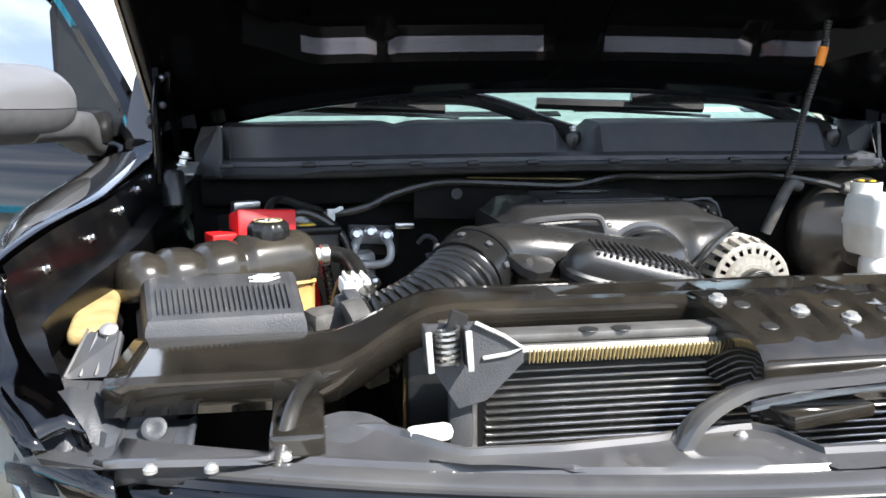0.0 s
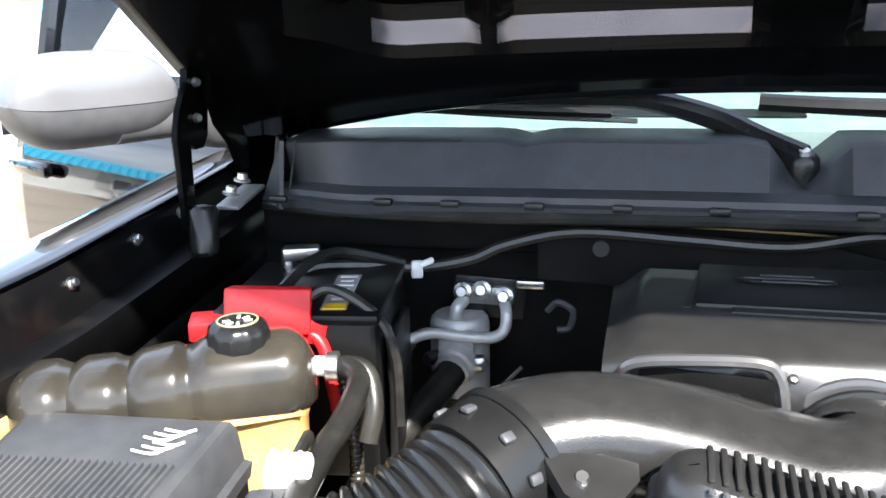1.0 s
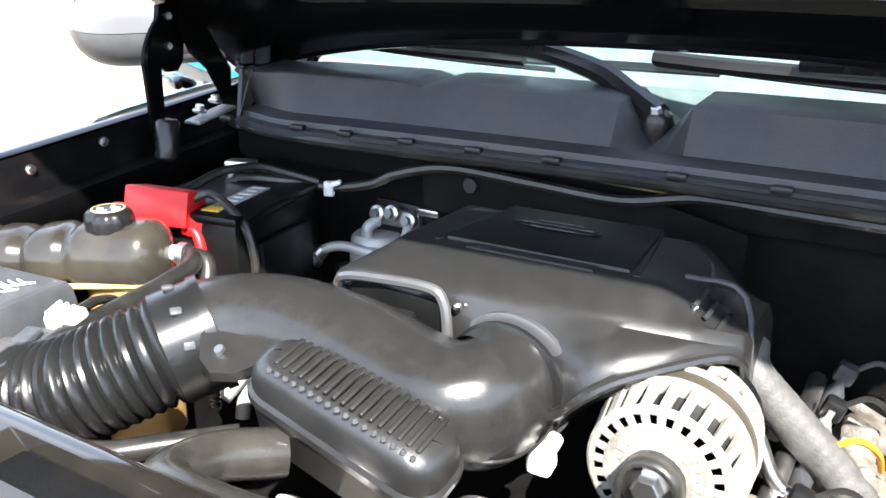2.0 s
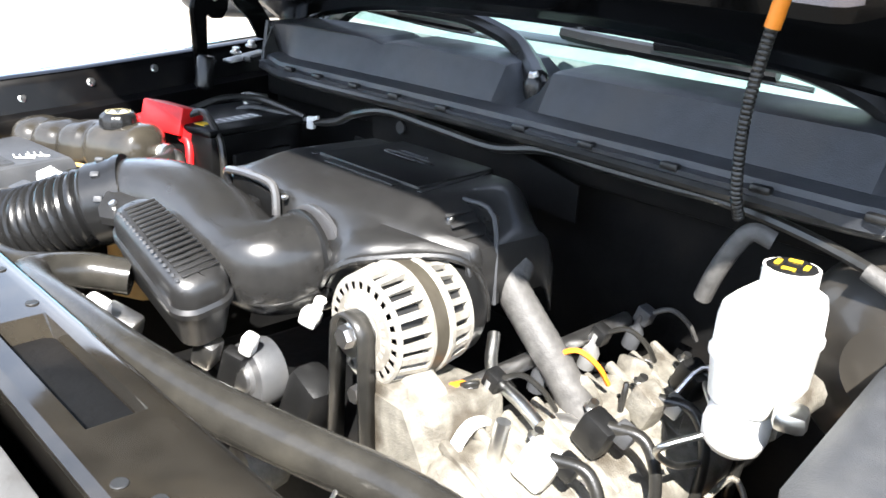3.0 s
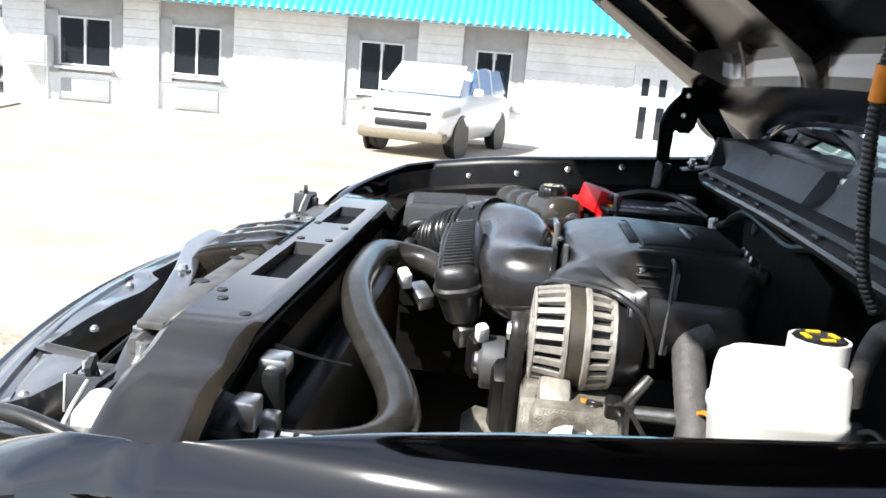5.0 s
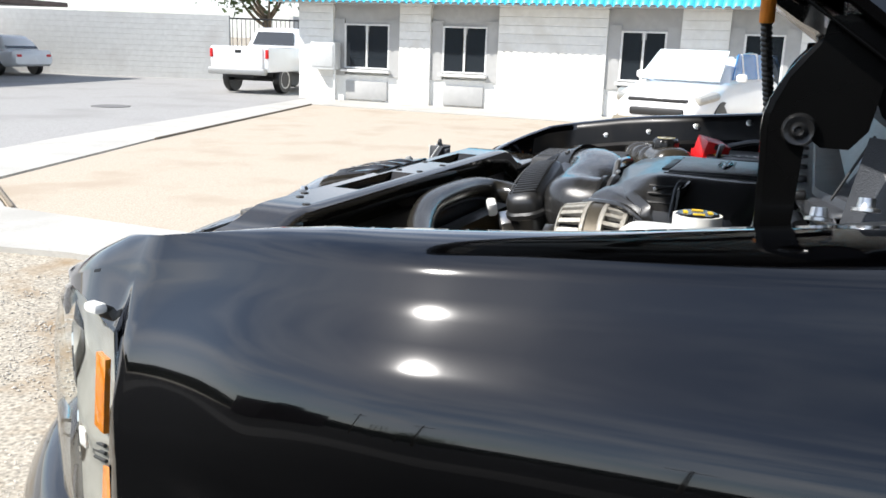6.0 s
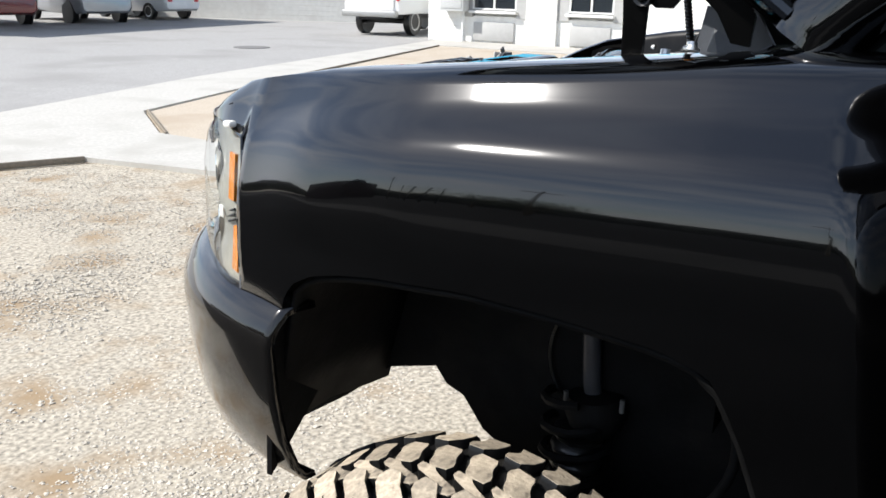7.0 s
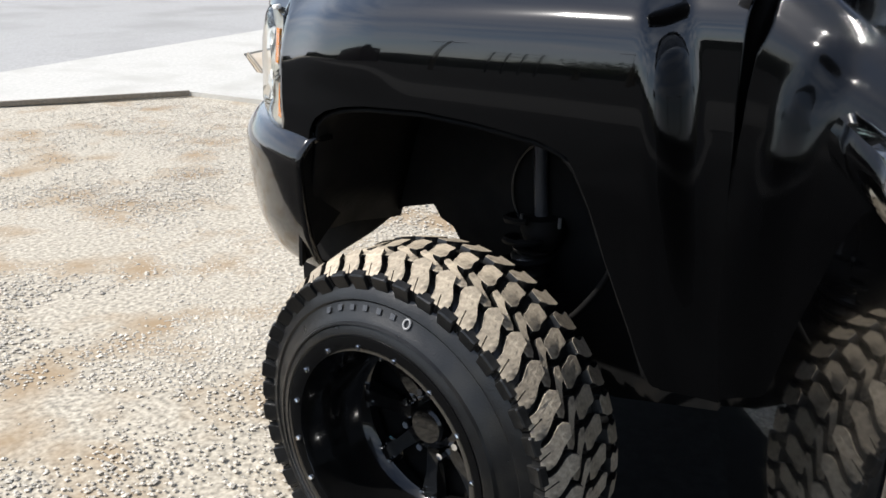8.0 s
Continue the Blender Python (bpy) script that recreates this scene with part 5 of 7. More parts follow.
# ---------------------------------------------------------------- front end
def front_y(x):
    return -0.382 + 0.30 * (x - 0.02) ** 2 + 0.5 * max(0, abs(x) - 0.62) ** 2


rows = []
for i in range(41):
    x = -0.70 + 1.40 * i / 40
    y = front_y(x)
    rows.append([V(x, y + 0.02, 0.80), V(x, y - 0.012, 1.0), V(x, y - 0.014, 1.22), V(x, y - 0.006, 1.252), V(x, y + 0.006, 1.266), V(x, y + 0.014, 1.270), V(x, y + 0.018, 1.266), V(x, y + 0.024, 1.266), V(x, y + 0.028, 1.272), V(x, y + 0.04, 1.274), V(x, y + 0.046, 1.262)])
gs = part("grille_surround", rings(rows, closed=False), paint, truck, "black painted grille surround", angle=45)
m = gs.modifiers.new("thickness", "SOLIDIFY")
m.thickness = 0.006
BACK = [(-0.68, -0.228), (-0.555, -0.240), (-0.545, -0.238), (-0.502, -0.174), (-0.440, -0.178), (-0.415, -0.208), (-0.378, -0.249), (-0.29, -0.252), (-0.2, -0.244), (-0.15, -0.232), (-0.09, -0.228), (-0.07, -0.292), (0.06, -0.296), (0.08, -0.27), (0.16, -0.262), (0.22, -0.27), (0.30, -0.272), (0.41, -0.266), (0.42, -0.20), (0.51, -0.193), (0.56, -0.20), (0.60, -0.225), (0.68, -0.23)]
rows = []
for i in range(81):
    x = -0.68 + 1.36 * i / 80
    y = front_y(x) + 0.03
    yb = interp(x, BACK)
    dip = 0.003 * math.sin(x * 30)
    rows.append([V(x, y, 1.262), V(x, y + 0.004, 1.279), V(x, y + 0.010, 1.283), V(x, y + 0.022, 1.284), V(x, y + 0.026, 1.279), V(x, y + 0.034, 1.279), V(x, y + 0.038, 1.284), V(x, (y + yb) / 2, 1.285 + dip), V(x, yb - 0.008, 1.287), V(x, yb - 0.005, 1.292), V(x, yb, 1.292), V(x, yb + 0.003, 1.285), V(x, yb + 0.004, 1.24)])
gp = part("grille_top_cover", rings(rows, closed=False), panelmat, truck, "grey plastic panel behind the grille", angle=40)
m = gp.modifiers.new("thickness", "SOLIDIFY")
m.thickness = 0.003
for x, y in ((-0.53, -0.235), (-0.64, -0.245), (-0.59, -0.25), (-0.12, -0.25), (0.12, -0.30), (0.55, -0.215), (0.33, -0.25)):
    part("clip", lathe([(0.001, 0.005), (0.003, 0.005), (0.0045, 0.003), (0.006, 0.0015), (0.006, -0.002)], (x, y, 1.287), n=12), dullalu, gp)
strap = part("grille_brace", tube([(-0.185, -0.262, 1.282), (-0.165, -0.256, 1.306), (-0.135, -0.25, 1.322), (-0.095, -0.245, 1.330), (0.016, -0.238, 1.333), (0.1, -0.215, 1.334), (0.2, -0.185, 1.335), (0.34, -0.152, 1.332), (0.46, -0.128, 1.326), (0.555, -0.108, 1.30), (0.57, -0.105, 1.25)], 1.0, sub=5, ring=[(-0.004, -0.015), (-0.004, 0.015), (0.004, 0.015), (0.006, 0.011), (0.006, -0.011), (0.004, -0.015)]), panelmat, truck, "curved pale painted brace bar behind the grille")
for x, y in ((0.2, -0.186), (0.46, -0.128)):
    part("bolt", lathe([(0.001, 0.012), (0.006, 0.012), (0.008, 0.006), (0.012, 0.005), (0.012, 0.0)], (x, y, 1.338), n=8), steel, strap)
for x0, y0, x1, y1 in ((-0.10, -0.225, 0.05, -0.21), (-0.09, -0.215, 0.06, -0.20)):
    part("release_rod", tube([(x0, y0, 1.302), ((x0 + x1) / 2, (y0 + y1) / 2, 1.309), (x1, y1, 1.311)], 0.0035, n=6), dullalu, strap)
part("latch_plate", box((-0.03, -0.225, 1.298), (0.1, 0.045, 0.014), (0, 0, 14), 0.003), supp, strap)
part("cable", tube([(0.52, -0.24, 1.22), (0.36, -0.22, 1.26), (0.2, -0.215, 1.28), (0.08, -0.215, 1.30)], 0.004, n=6), rubber, strap)
gb2 = bmesh.new()
for z in (0.86, 0.93, 1.0, 1.07, 1.14, 1.2):
    rows = [[V(x, front_y(x) - 0.02 + dy, z + dz) for dy, dz in ((-0.012, -0.012), (-0.016, 0), (-0.012, 0.012), (0.012, 0.012), (0.012, -0.012))] for x in [-0.66 + 1.32 * i / 30 for i in range(31)]]
    rings(rows, bm=gb2)
part("grille", gb2, paint, truck, "black horizontal grille bars")
# bumper
half = [(0.0, -0.465), (0.15, -0.46), (0.3, -0.448), (0.45, -0.425), (0.56, -0.398), (0.65, -0.363), (0.72, -0.32), (0.79, -0.262), (0.85, -0.20), (0.895, -0.142), (0.93, -0.085), (0.96, -0.02), (0.982, 0.05), (0.995, 0.11), (1.002, 0.165)]
pts = [(-x, y) for x, y in half[:0:-1]] + half
pts = [(p.x, p.y) for p in smooth_path([(x, y, 0) for x, y in pts], 3)]
rows = []
for x, y in pts:
    n = V(x * 0.6, y - 0.5, 0).normalized()
    col = []
    for off, z in ((-0.075, 1.066), (-0.034, 1.060), (-0.022, 1.052), (-0.010, 1.036), (-0.002, 1.024), (0.004, 1.010), (0.006, 0.99), (0.0, 0.90), (-0.012, 0.82), (-0.032, 0.76), (-0.05, 0.735), (-0.07, 0.74)):
        col.append(V(x, y, 0) + n * off + V(0, 0, z))
    rows.append(col)
bp = part("front_bumper", rings(rows, closed=False), bumper_paint, truck, "glossy black front bumper wrapping the corner", angle=50)
m = bp.modifiers.new("thickness", "SOLIDIFY")
m.thickness = 0.012
m.offset = -1

# headlights
for s in (-1, 1):
    P = [(0.655, -0.30), (0.72, -0.235), (0.785, -0.168), (0.838, -0.11), (0.88, -0.06), (0.91, -0.01), (0.928, 0.048)]
    rows, inn = [], []
    for k, (x, y) in enumerate(P):
        zt = lamp_top(y) - 0.002
        n = V(0.8, -0.6 + 0.5 * k / 6, 0).normalized()
        x0 = x
        g = 1 + 0.9 * (1 - k / 6)

        def lens_at(q, o):
            return V(s * (x0 + k / 6 * (-0.022 + 0.036 * min(1, q * 2)) + n.x * o), y + n.y * o, zt + (1.055 - zt) * q)
        rows.append([lens_at(q, o * g) for q, o in ((0, 0.0), (0.03, 0.006), (0.08, 0.01), (0.3, 0.014), (0.5, 0.012), (0.55, 0.012), (0.8, 0.014), (0.95, 0.008), (1, 0.0))])
        inn.append([lens_at(q, o) for q, o in ((0, -0.003), (0.06, -0.006), (0.2, -0.014), (0.35, -0.016), (0.47, -0.006), (0.53, -0.006), (0.65, -0.016), (0.8, -0.014), (0.95, -0.006), (1, -0.003))])
    hlm = part("headlight", rings(inn, closed=False), lampchrome, truck, "clear two-deck headlight with amber side reflectors")
    cover = part("lens", rings(rows, closed=False), glass, hlm)
    cover.visible_shadow = False
    for z0, z1 in ((1.206, 1.286), (1.078, 1.160)):
        part("side_reflector", slab([(s * 0.916, 0.0, z0), (s * 0.930, 0.026, z0), (s * 0.921, 0.026, z1), (s * 0.907, 0.0, z1)], 0.006), amber, hlm, "amber side reflector")
    part("rim_strip", tube([(s * 0.906, 0.046, 1.308), (s * 0.93, 0.05, 1.25), (s * 0.944, 0.05, 1.15), (s * 0.946, 0.048, 1.06)], 0.0045, n=6), capmat, hlm)
    for q in (1.165, 1.174, 1.183):
        part("divider", tube([(s * 0.908, -0.014, q - 0.004), (s * 0.932, 0.026, q + 0.010)], 0.0022, n=6), lidmat, hlm)
    part("divider", box((s * 0.892, -0.046, 1.170), (0.004, 0.020, 0.022), (0, 0, s * -25), 0.0015), whiteprint, hlm)
    for z, r in ((1.215, 0.042), (1.11, 0.04)):
        part("bulb_reflector", lathe([(0.012, -0.016), (r * 0.7, -0.006), (r, 0.006), (r * 1.06, 0.004)], (s * 0.782, -0.160, z), (s * 0.7, -0.75, 0), 20), chrome, hlm)
    part("tab", box((s * 0.898, -0.010, 1.331), (0.016, 0.030, 0.012), (6, 0, s * -22), 0.005), white_pl, hlm, "white plastic mounting tab")
    # sky-facing nose trim over the lamp
    tr = []
    for (xi, yi), (xo, yo) in (((0.672, -0.219), (0.668, -0.276)), ((0.70, -0.211), (0.70, -0.258)), ((0.735, -0.20), (0.738, -0.239)), ((0.77, -0.184), (0.773, -0.212))):
        a_, b_ = V(s * xi, yi - 0.014, 1.283), V(s * xo, yo + 0.022, 1.266)
        tr.append([a_ + V(0, 0.016, -0.010), a_ + V(0, 0.008, -0.002), a_, a_.lerp(b_, 0.5) + V(0, -0.002, 0.003), b_, b_ + V(0, 0.001, -0.006)])
    nt_ = part("nose_trim", rings(tr, closed=False), paint, truck, "black painted trim over the headlight")
    mm = nt_.modifiers.new("thickness", "SOLIDIFY")
    mm.thickness = 0.004
    lp = part("ledge_panel", slab([(s * 0.787, 0.034, 1.28), (s * 0.731, 0.039, 1.28), (s * 0.724, 0.066, 1.322), (s * 0.77, 0.086, 1.322)], 0.006), panelmat, truck, "ribbed ledge beside the radiator support")
    for k in range(4):
        u = 0.06 + 0.29 * k
        part("rib", tube([(s * (0.787 - 0.056 * u), 0.033 + 0.005 * u, 1.284), (s * (0.77 - 0.046 * u), 0.085 - 0.02 * u, 1.326)], 0.0022, n=5), panelmat, lp)
    part("bolt", lathe([(0.001, 0.006), (0.007, 0.005), (0.011, 0.002), (0.011, -0.002)], (s * 0.742, 0.074, 1.327), (0, -0.5, 1), 10), dullalu, lp)
    # ribbed plate over the lamp bucket
    bk = part("lamp_housing", slab([(s * 0.787, 0.03, 1.277), (s * 0.668, 0.0, 1.277), (s * 0.645, -0.06, 1.276), (s * 0.637, -0.137, 1.272), (s * 0.634, -0.205, 1.266), (s * 0.68, -0.205, 1.266), (s * 0.755, -0.17, 1.268)], 0.012), lidmat, truck, "ribbed grey lamp housing")
    for x0, y0, x1, y1 in ((0.782, 0.026, 0.752, -0.158), (0.752, 0.018, 0.722, -0.165), (0.738, 0.016, 0.705, -0.175), (0.70, -0.02, 0.678, -0.196)):
        part("rib", tube([(s * x0, y0, 1.281), (s * (x0 + x1) / 2, (y0 + y1) / 2, 1.280), (s * x1, y1, 1.273)], 0.003, n=5), lidmat, bk)
    part("skirt", box((s * 0.70, -0.10, 1.20), (0.10, 0.14, 0.13), (0, 0, s * 20), 0.02), grain, bk)
    part("cast_mark", lathe([(0.009, 0.0), (0.010, 0.0025), (0.012, 0.0025), (0.013, 0.0)], (s * 0.672, -0.045, 1.282), n=16), lidmat, bk)

# radiator support
def support_z(x):
    return 1.378 - 0.046 * sstep(0.36, 0.5, -x) - 0.02 * sstep(0.5, 0.6, x) - 0.05 * sstep(0.6, 0.74, x)


xs = [-0.70 + 1.46 * i / 60 for i in range(61)]
slots = [(-0.225, -0.07), (0.125, 0.315)]
bm = bmesh.new()
rows = []
for x in xs:
    z = support_z(x)
    hole = any(a < x < b for a, b in slots)
    fwd = -0.06 * sstep(0.38, 0.52, -x)
    rows.append([V(x, 0.016, z - 0.05), V(x, 0.018, z - 0.004), V(x, 0.010, z), V(x, -0.004, z), V(x, -0.006, z - (0.018 if hole else 0.0)), V(x, -0.05 + fwd * 0.3, z - (0.018 if hole else 0.0)), V(x, -0.052 + fwd * 0.3, z), V(x, -0.07 + fwd, z), V(x, -0.078 + fwd, z - 0.005), V(x, -0.08 + fwd, z - 0.036)])
rings(rows, closed=False, bm=bm)
sup = part("radiator_support", bm, supp, truck, "dusty black steel radiator support bar with slots", angle=30)
m = sup.modifiers.new("thickness", "SOLIDIFY")
m.thickness = 0.003
m.offset = -1
for a, b in slots:
    part("slot", slab([(p[0] + (a + b) / 2, p[1] - 0.028, 1.378 - 0.0155) for p in rrect(b - a - 0.002, 0.043, 0.012)], 0.003), liner, sup, "dark slot in the support")
for x, y in ((0.433, -0.048), (0.482, -0.006), (0.075, -0.006), (0.075, -0.05), (-0.06, -0.055), (0.40, -0.06), (-0.03, -0.003)):
    part("hole", lathe([(0.001, 0.001), (0.006, 0.001), (0.0065, 0.0), (0.001, -0.001)], (x, y, support_z(x) + 0.0005), n=10), blackiron, sup)
# centre brace towards the grille
rows = []
for y, z, g in ((-0.068, 1.3815, 0.0), (-0.10, 1.378, 0.006), (-0.15, 1.368, 0.014), (-0.18, 1.361, 0.018), (-0.196, 1.354, 0.02), (-0.206, 1.343, 0.021), (-0.209, 1.325, 0.022), (-0.21, 1.30, 0.022)):
    xl, xr = -0.098 + g, 0.135 - g
    col = [V(xl - 0.004, y, z - 0.07), V(xl, y, z - 0.004), V(xl + 0.005, y, z)]
    for x in (-0.03, 0.02, 0.07):
        hgt = 0.006 if -0.19 < y < -0.08 else 0.0
        col += [V(x - 0.012, y, z), V(x - 0.006, y, z + hgt), V(x + 0.006, y, z + hgt), V(x + 0.012, y, z)]
    rows.append(col + [V(xr - 0.005, y, z), V(xr, y, z - 0.004), V(xr + 0.004, y, z - 0.07)])
cb = part("centre_brace", rings(rows, closed=False), supp, truck, "pressed steel brace to the grille panel", angle=30)
mm = cb.modifiers.new("thickness", "SOLIDIFY")
mm.thickness = 0.003
for x, y, z in ((-0.055, -0.115, 1.3755), (0.045, -0.12, 1.3745), (0.095, -0.14, 1.3705), (-0.05, -0.165, 1.365)):
    part("hole", lathe([(0.001, 0.0012), (0.008, 0.0012), (0.0095, 0.0)], (x, y, z), (0, -0.2, 1), 12), blackiron, cb)
for x, y, z in ((-0.075, -0.10, 1.378), (0.0, -0.135, 1.371), (0.045, -0.155, 1.367)):
    part("bolt", lathe([(0.001, 0.006), (0.006, 0.006), (0.007, 0.003), (0.010, 0.002), (0.010, -0.001)], (x, y, z), (0, -0.2, 1), 8), dullalu, cb)
# condenser
cz = bmesh.new()
box((0.07, -0.095, 1.08), (0.84, 0.012, 0.5), bm=cz)
cond = part("condenser", cz, blackiron, truck, "finned condenser behind the grille")
slat = finish(box((0, 0, 0), (0.80, 0.016, 0.0028), bev=0.0008, seg=1), "fin", alu)
for i in range(46):
    piece("fin", slat, cond, pose(0.07, -0.11, 1.315 - i * 0.0085))
part("header_bar", tube([(-0.345, -0.125, 1.338), (0.2, -0.125, 1.338), (0.5, -0.12, 1.335)], 0.009, n=8), barmat, cond)
part("header_bar", box((0.07, -0.112, 1.352), (0.82, 0.032, 0.010), bev=0.003), barmat, cond)
for x in (-0.225, -0.19, -0.02, 0.16, 0.30):
    part("notch", lathe([(0.001, 0.0008), (0.010, 0.0008), (0.0105, 0.0)], (x, -0.122, 1.3575), n=14), blackiron, cond)
brs = finish(box((0, 0, 0), (0.0016, 0.005, 0.015), bev=0.0004, seg=1), "corrugation", brass)
for i in range(64):
    piece("corrugation", brs, cond, pose(-0.29 + i * 0.0042, -0.136, 1.336, 20, 0, 8 if i % 2 else -8))
part("end_tank", tube([(-0.352, -0.11, 1.34), (-0.352, -0.11, 0.86)], 0.014), alu, cond)
part("end_tank", tube([(0.49, -0.11, 1.34), (0.49, -0.11, 0.86)], 0.014), alu, cond)
rad = part("radiator", box((0.07, -0.02, 1.08), (0.95, 0.05, 0.5), bev=0.005), plastic, truck, "black radiator and shroud")
part("shroud", box((0.1, 0.04, 1.05), (0.8, 0.05, 0.44), bev=0.02), plastic, rad)
for s, x in ((-1, -0.36), (1, 0.56)):
    lt = part("hood_latch", slab([(x - 0.035, -0.14, 1.374), (x + 0.015, -0.14, 1.375), (x + 0.060, -0.141, 1.348), (x + 0.062, -0.142, 1.334), (x + 0.024, -0.145, 1.297), (x - 0.004, -0.145, 1.290), (x - 0.034, -0.142, 1.337)], 0.008), lidmat, truck, "grey hood latch bracket with a coil spring")
    part("post", box((x, -0.132, 1.25), (0.024, 0.012, 0.24), bev=0.003), lidmat, lt)
    for dx in (-0.036, 0.002):
        fl_ = part("flange", box((x + dx, -0.156, 1.356), (0.005, 0.036, 0.040), (0, -4, 0), 0.002), lidmat, lt)
        part("worn_edge", box((x + dx, -0.1755, 1.356), (0.006, 0.003, 0.040), (0, -4, 0), 0.001), palealu, fl_, "pale metal edge")
    part("gusset_edge", tube([(x + 0.012, -0.147, 1.376), (x + 0.060, -0.148, 1.349), (x + 0.020, -0.148, 1.340)], 0.0022, n=6, sub=2), palealu, lt)
    coil = [(x - 0.017 + 0.011 * math.cos(k * 0.9), -0.158 + 0.011 * math.sin(k * 0.9), 1.338 + k * 0.00085) for k in range(44)]
    part("spring", tube(coil, 0.0022, n=5, sub=2), steel, lt)
    part("striker_hook", slab([(x - 0.02, -0.15, 1.36), (x + 0.0, -0.15, 1.36), (x + 0.004, -0.152, 1.385), (x - 0.012, -0.155, 1.392)], 0.006), blackiron, lt)
    if s > 0:
        lt.matrix_local = Matrix.Translation(V(0, 0.012, -0.055))
part("horn", lathe([(0.01, 0), (0.04, 0.006), (0.055, 0.02), (0.055, 0.035), (0.03, 0.045), (0.01, 0.05)], (-0.475, -0.185, 1.238), (0.1, -0.5, 0.8), 24), lidmat, truck, "grey horn disc")
part("ambient_sensor", box((-0.40, -0.20, 1.287), (0.045, 0.02, 0.016), (0, 0, 10), 0.008), white_pl, truck, "white plastic connector")
part("washer_neck", lathe([(0.012, 0), (0.03, 0.01), (0.034, 0.08), (0.026, 0.15), (0.01, 0.17)], (0.60, -0.10, 1.16), (0.1, 0, 1), 16), white_pl, truck, "white plastic bottle beside the condenser")
part("foam_pad", box((-0.783, 0.190, 1.322), (0.052, 0.225, 0.022), (3, 0, 9), 0.009, 3), tan, truck, "tan foam pad beside the air box")
# ribbed plastic cover between the lamp and the support
rows = []
for k in range(25):
    x = -0.775 + 0.155 * k / 24
    rb = 0.004 * (k % 6 in (0, 1))
    drop = 0.035 * sstep(-0.715, -0.69, x)
    rows.append([V(x, -0.118, 1.318 - drop + rb), V(x, -0.140 - rb, 1.290 - 0.4 * drop + rb), V(x, -0.165 - rb, 1.262 + rb), V(x, -0.175, 1.235)])
rpn = part("lamp_cover_panel", rings(rows, closed=False), cowlmat, truck, "ribbed grey plastic panel beside the headlight")
mm = rpn.modifiers.new("thickness", "SOLIDIFY")
mm.thickness = 0.004
part("round_stamp", lathe([(0.004, 0.001), (0.006, 0.002), (0.010, 0.002), (0.012, 0.001), (0.012, -0.002)], (-0.655, -0.143, 1.285), (0, -0.8, 0.6), 16), lidmat, rpn)
# left pier of the front frame
for s, x in ((-1, -0.52), (1, 0.66)):
    part("side_brace", box((x, -0.16, 1.24), (0.05, 0.14, 0.13), (0, 0, 0), 0.006), supp, truck)
    part("wire_loom", tube([(x - 0.02, -0.25, 1.27), (x, -0.18, 1.32), (x + 0.03, -0.08, 1.315), (x + 0.02, 0.0, 1.28)], 0.008), rubber, truck)
# ---------------------------------------------------------------- engine bay, passenger side
# air box
AB = [(-0.690, 0.018), (-0.513, 0.036), (-0.530, 0.262), (-0.738, 0.245)]


def ab(u, v, z):
    a, b, c, d = [V(*p, 0) for p in AB]
    q = a.lerp(b, u).lerp(d.lerp(c, u), v)
    return V(q.x, q.y, z)


airbox = part("air_box", rings([[ab(u, v, z) for u, v in ((-0.02, -0.02), (1.02, -0.02), (1.02, 1.02), (-0.02, 1.02))] for z in (1.12, 1.29)]), plastic, truck, "black plastic air filter box")
rows = []
for z, e in ((1.285, -0.03), (1.30, -0.04), (1.305, -0.015), (1.338, 0.0), (1.347, 0.02), (1.35, 0.05)):
    rows.append([ab(u, v, z + 0.006 * v) for u, v in ((e, e), (0.5, e), (1 - e, e), (1 - e, 0.5), (1 - e, 1 - e), (0.5, 1 - e), (e, 1 - e), (e, 0.5))])
lid = part("air_box_lid", rings(rows), lidmat, airbox, "faded grey ribbed air box lid", angle=25)
for i in range(25):
    u = 0.09 + 0.82 * i / 24
    part("rib", rings([[ab(u - 0.009, 0.07, 1.349), ab(u + 0.009, 0.07, 1.349), ab(u + 0.006, 0.07, 1.354), ab(u - 0.006, 0.07, 1.354)], [ab(u - 0.009, 0.60, 1.352), ab(u + 0.009, 0.60, 1.352), ab(u + 0.006, 0.60, 1.357), ab(u - 0.006, 0.60, 1.357)]]), lidmat, airbox)
for k in range(6):
    u0 = 0.68 + 0.03 * (k % 3)
    part("chalk_mark", tube([ab(u0, 0.68 + 0.035 * k, 1.357), ab(u0 + 0.10, 0.66 + 0.035 * k, 1.357), ab(u0 + 0.14, 0.69 + 0.035 * k, 1.357)], 0.0013, n=5, sub=3), whiteprint, airbox)
part("latch", box(ab(1.02, 0.35, 1.285), (0.02, 0.03, 0.05), (0, 0, 0), 0.006), plastic_s, airbox)
part("sensor_body", box((-0.492, 0.15, 1.305), (0.05, 0.05, 0.04), (0, 0, 24), 0.012), loom, truck, "grey sensor body")

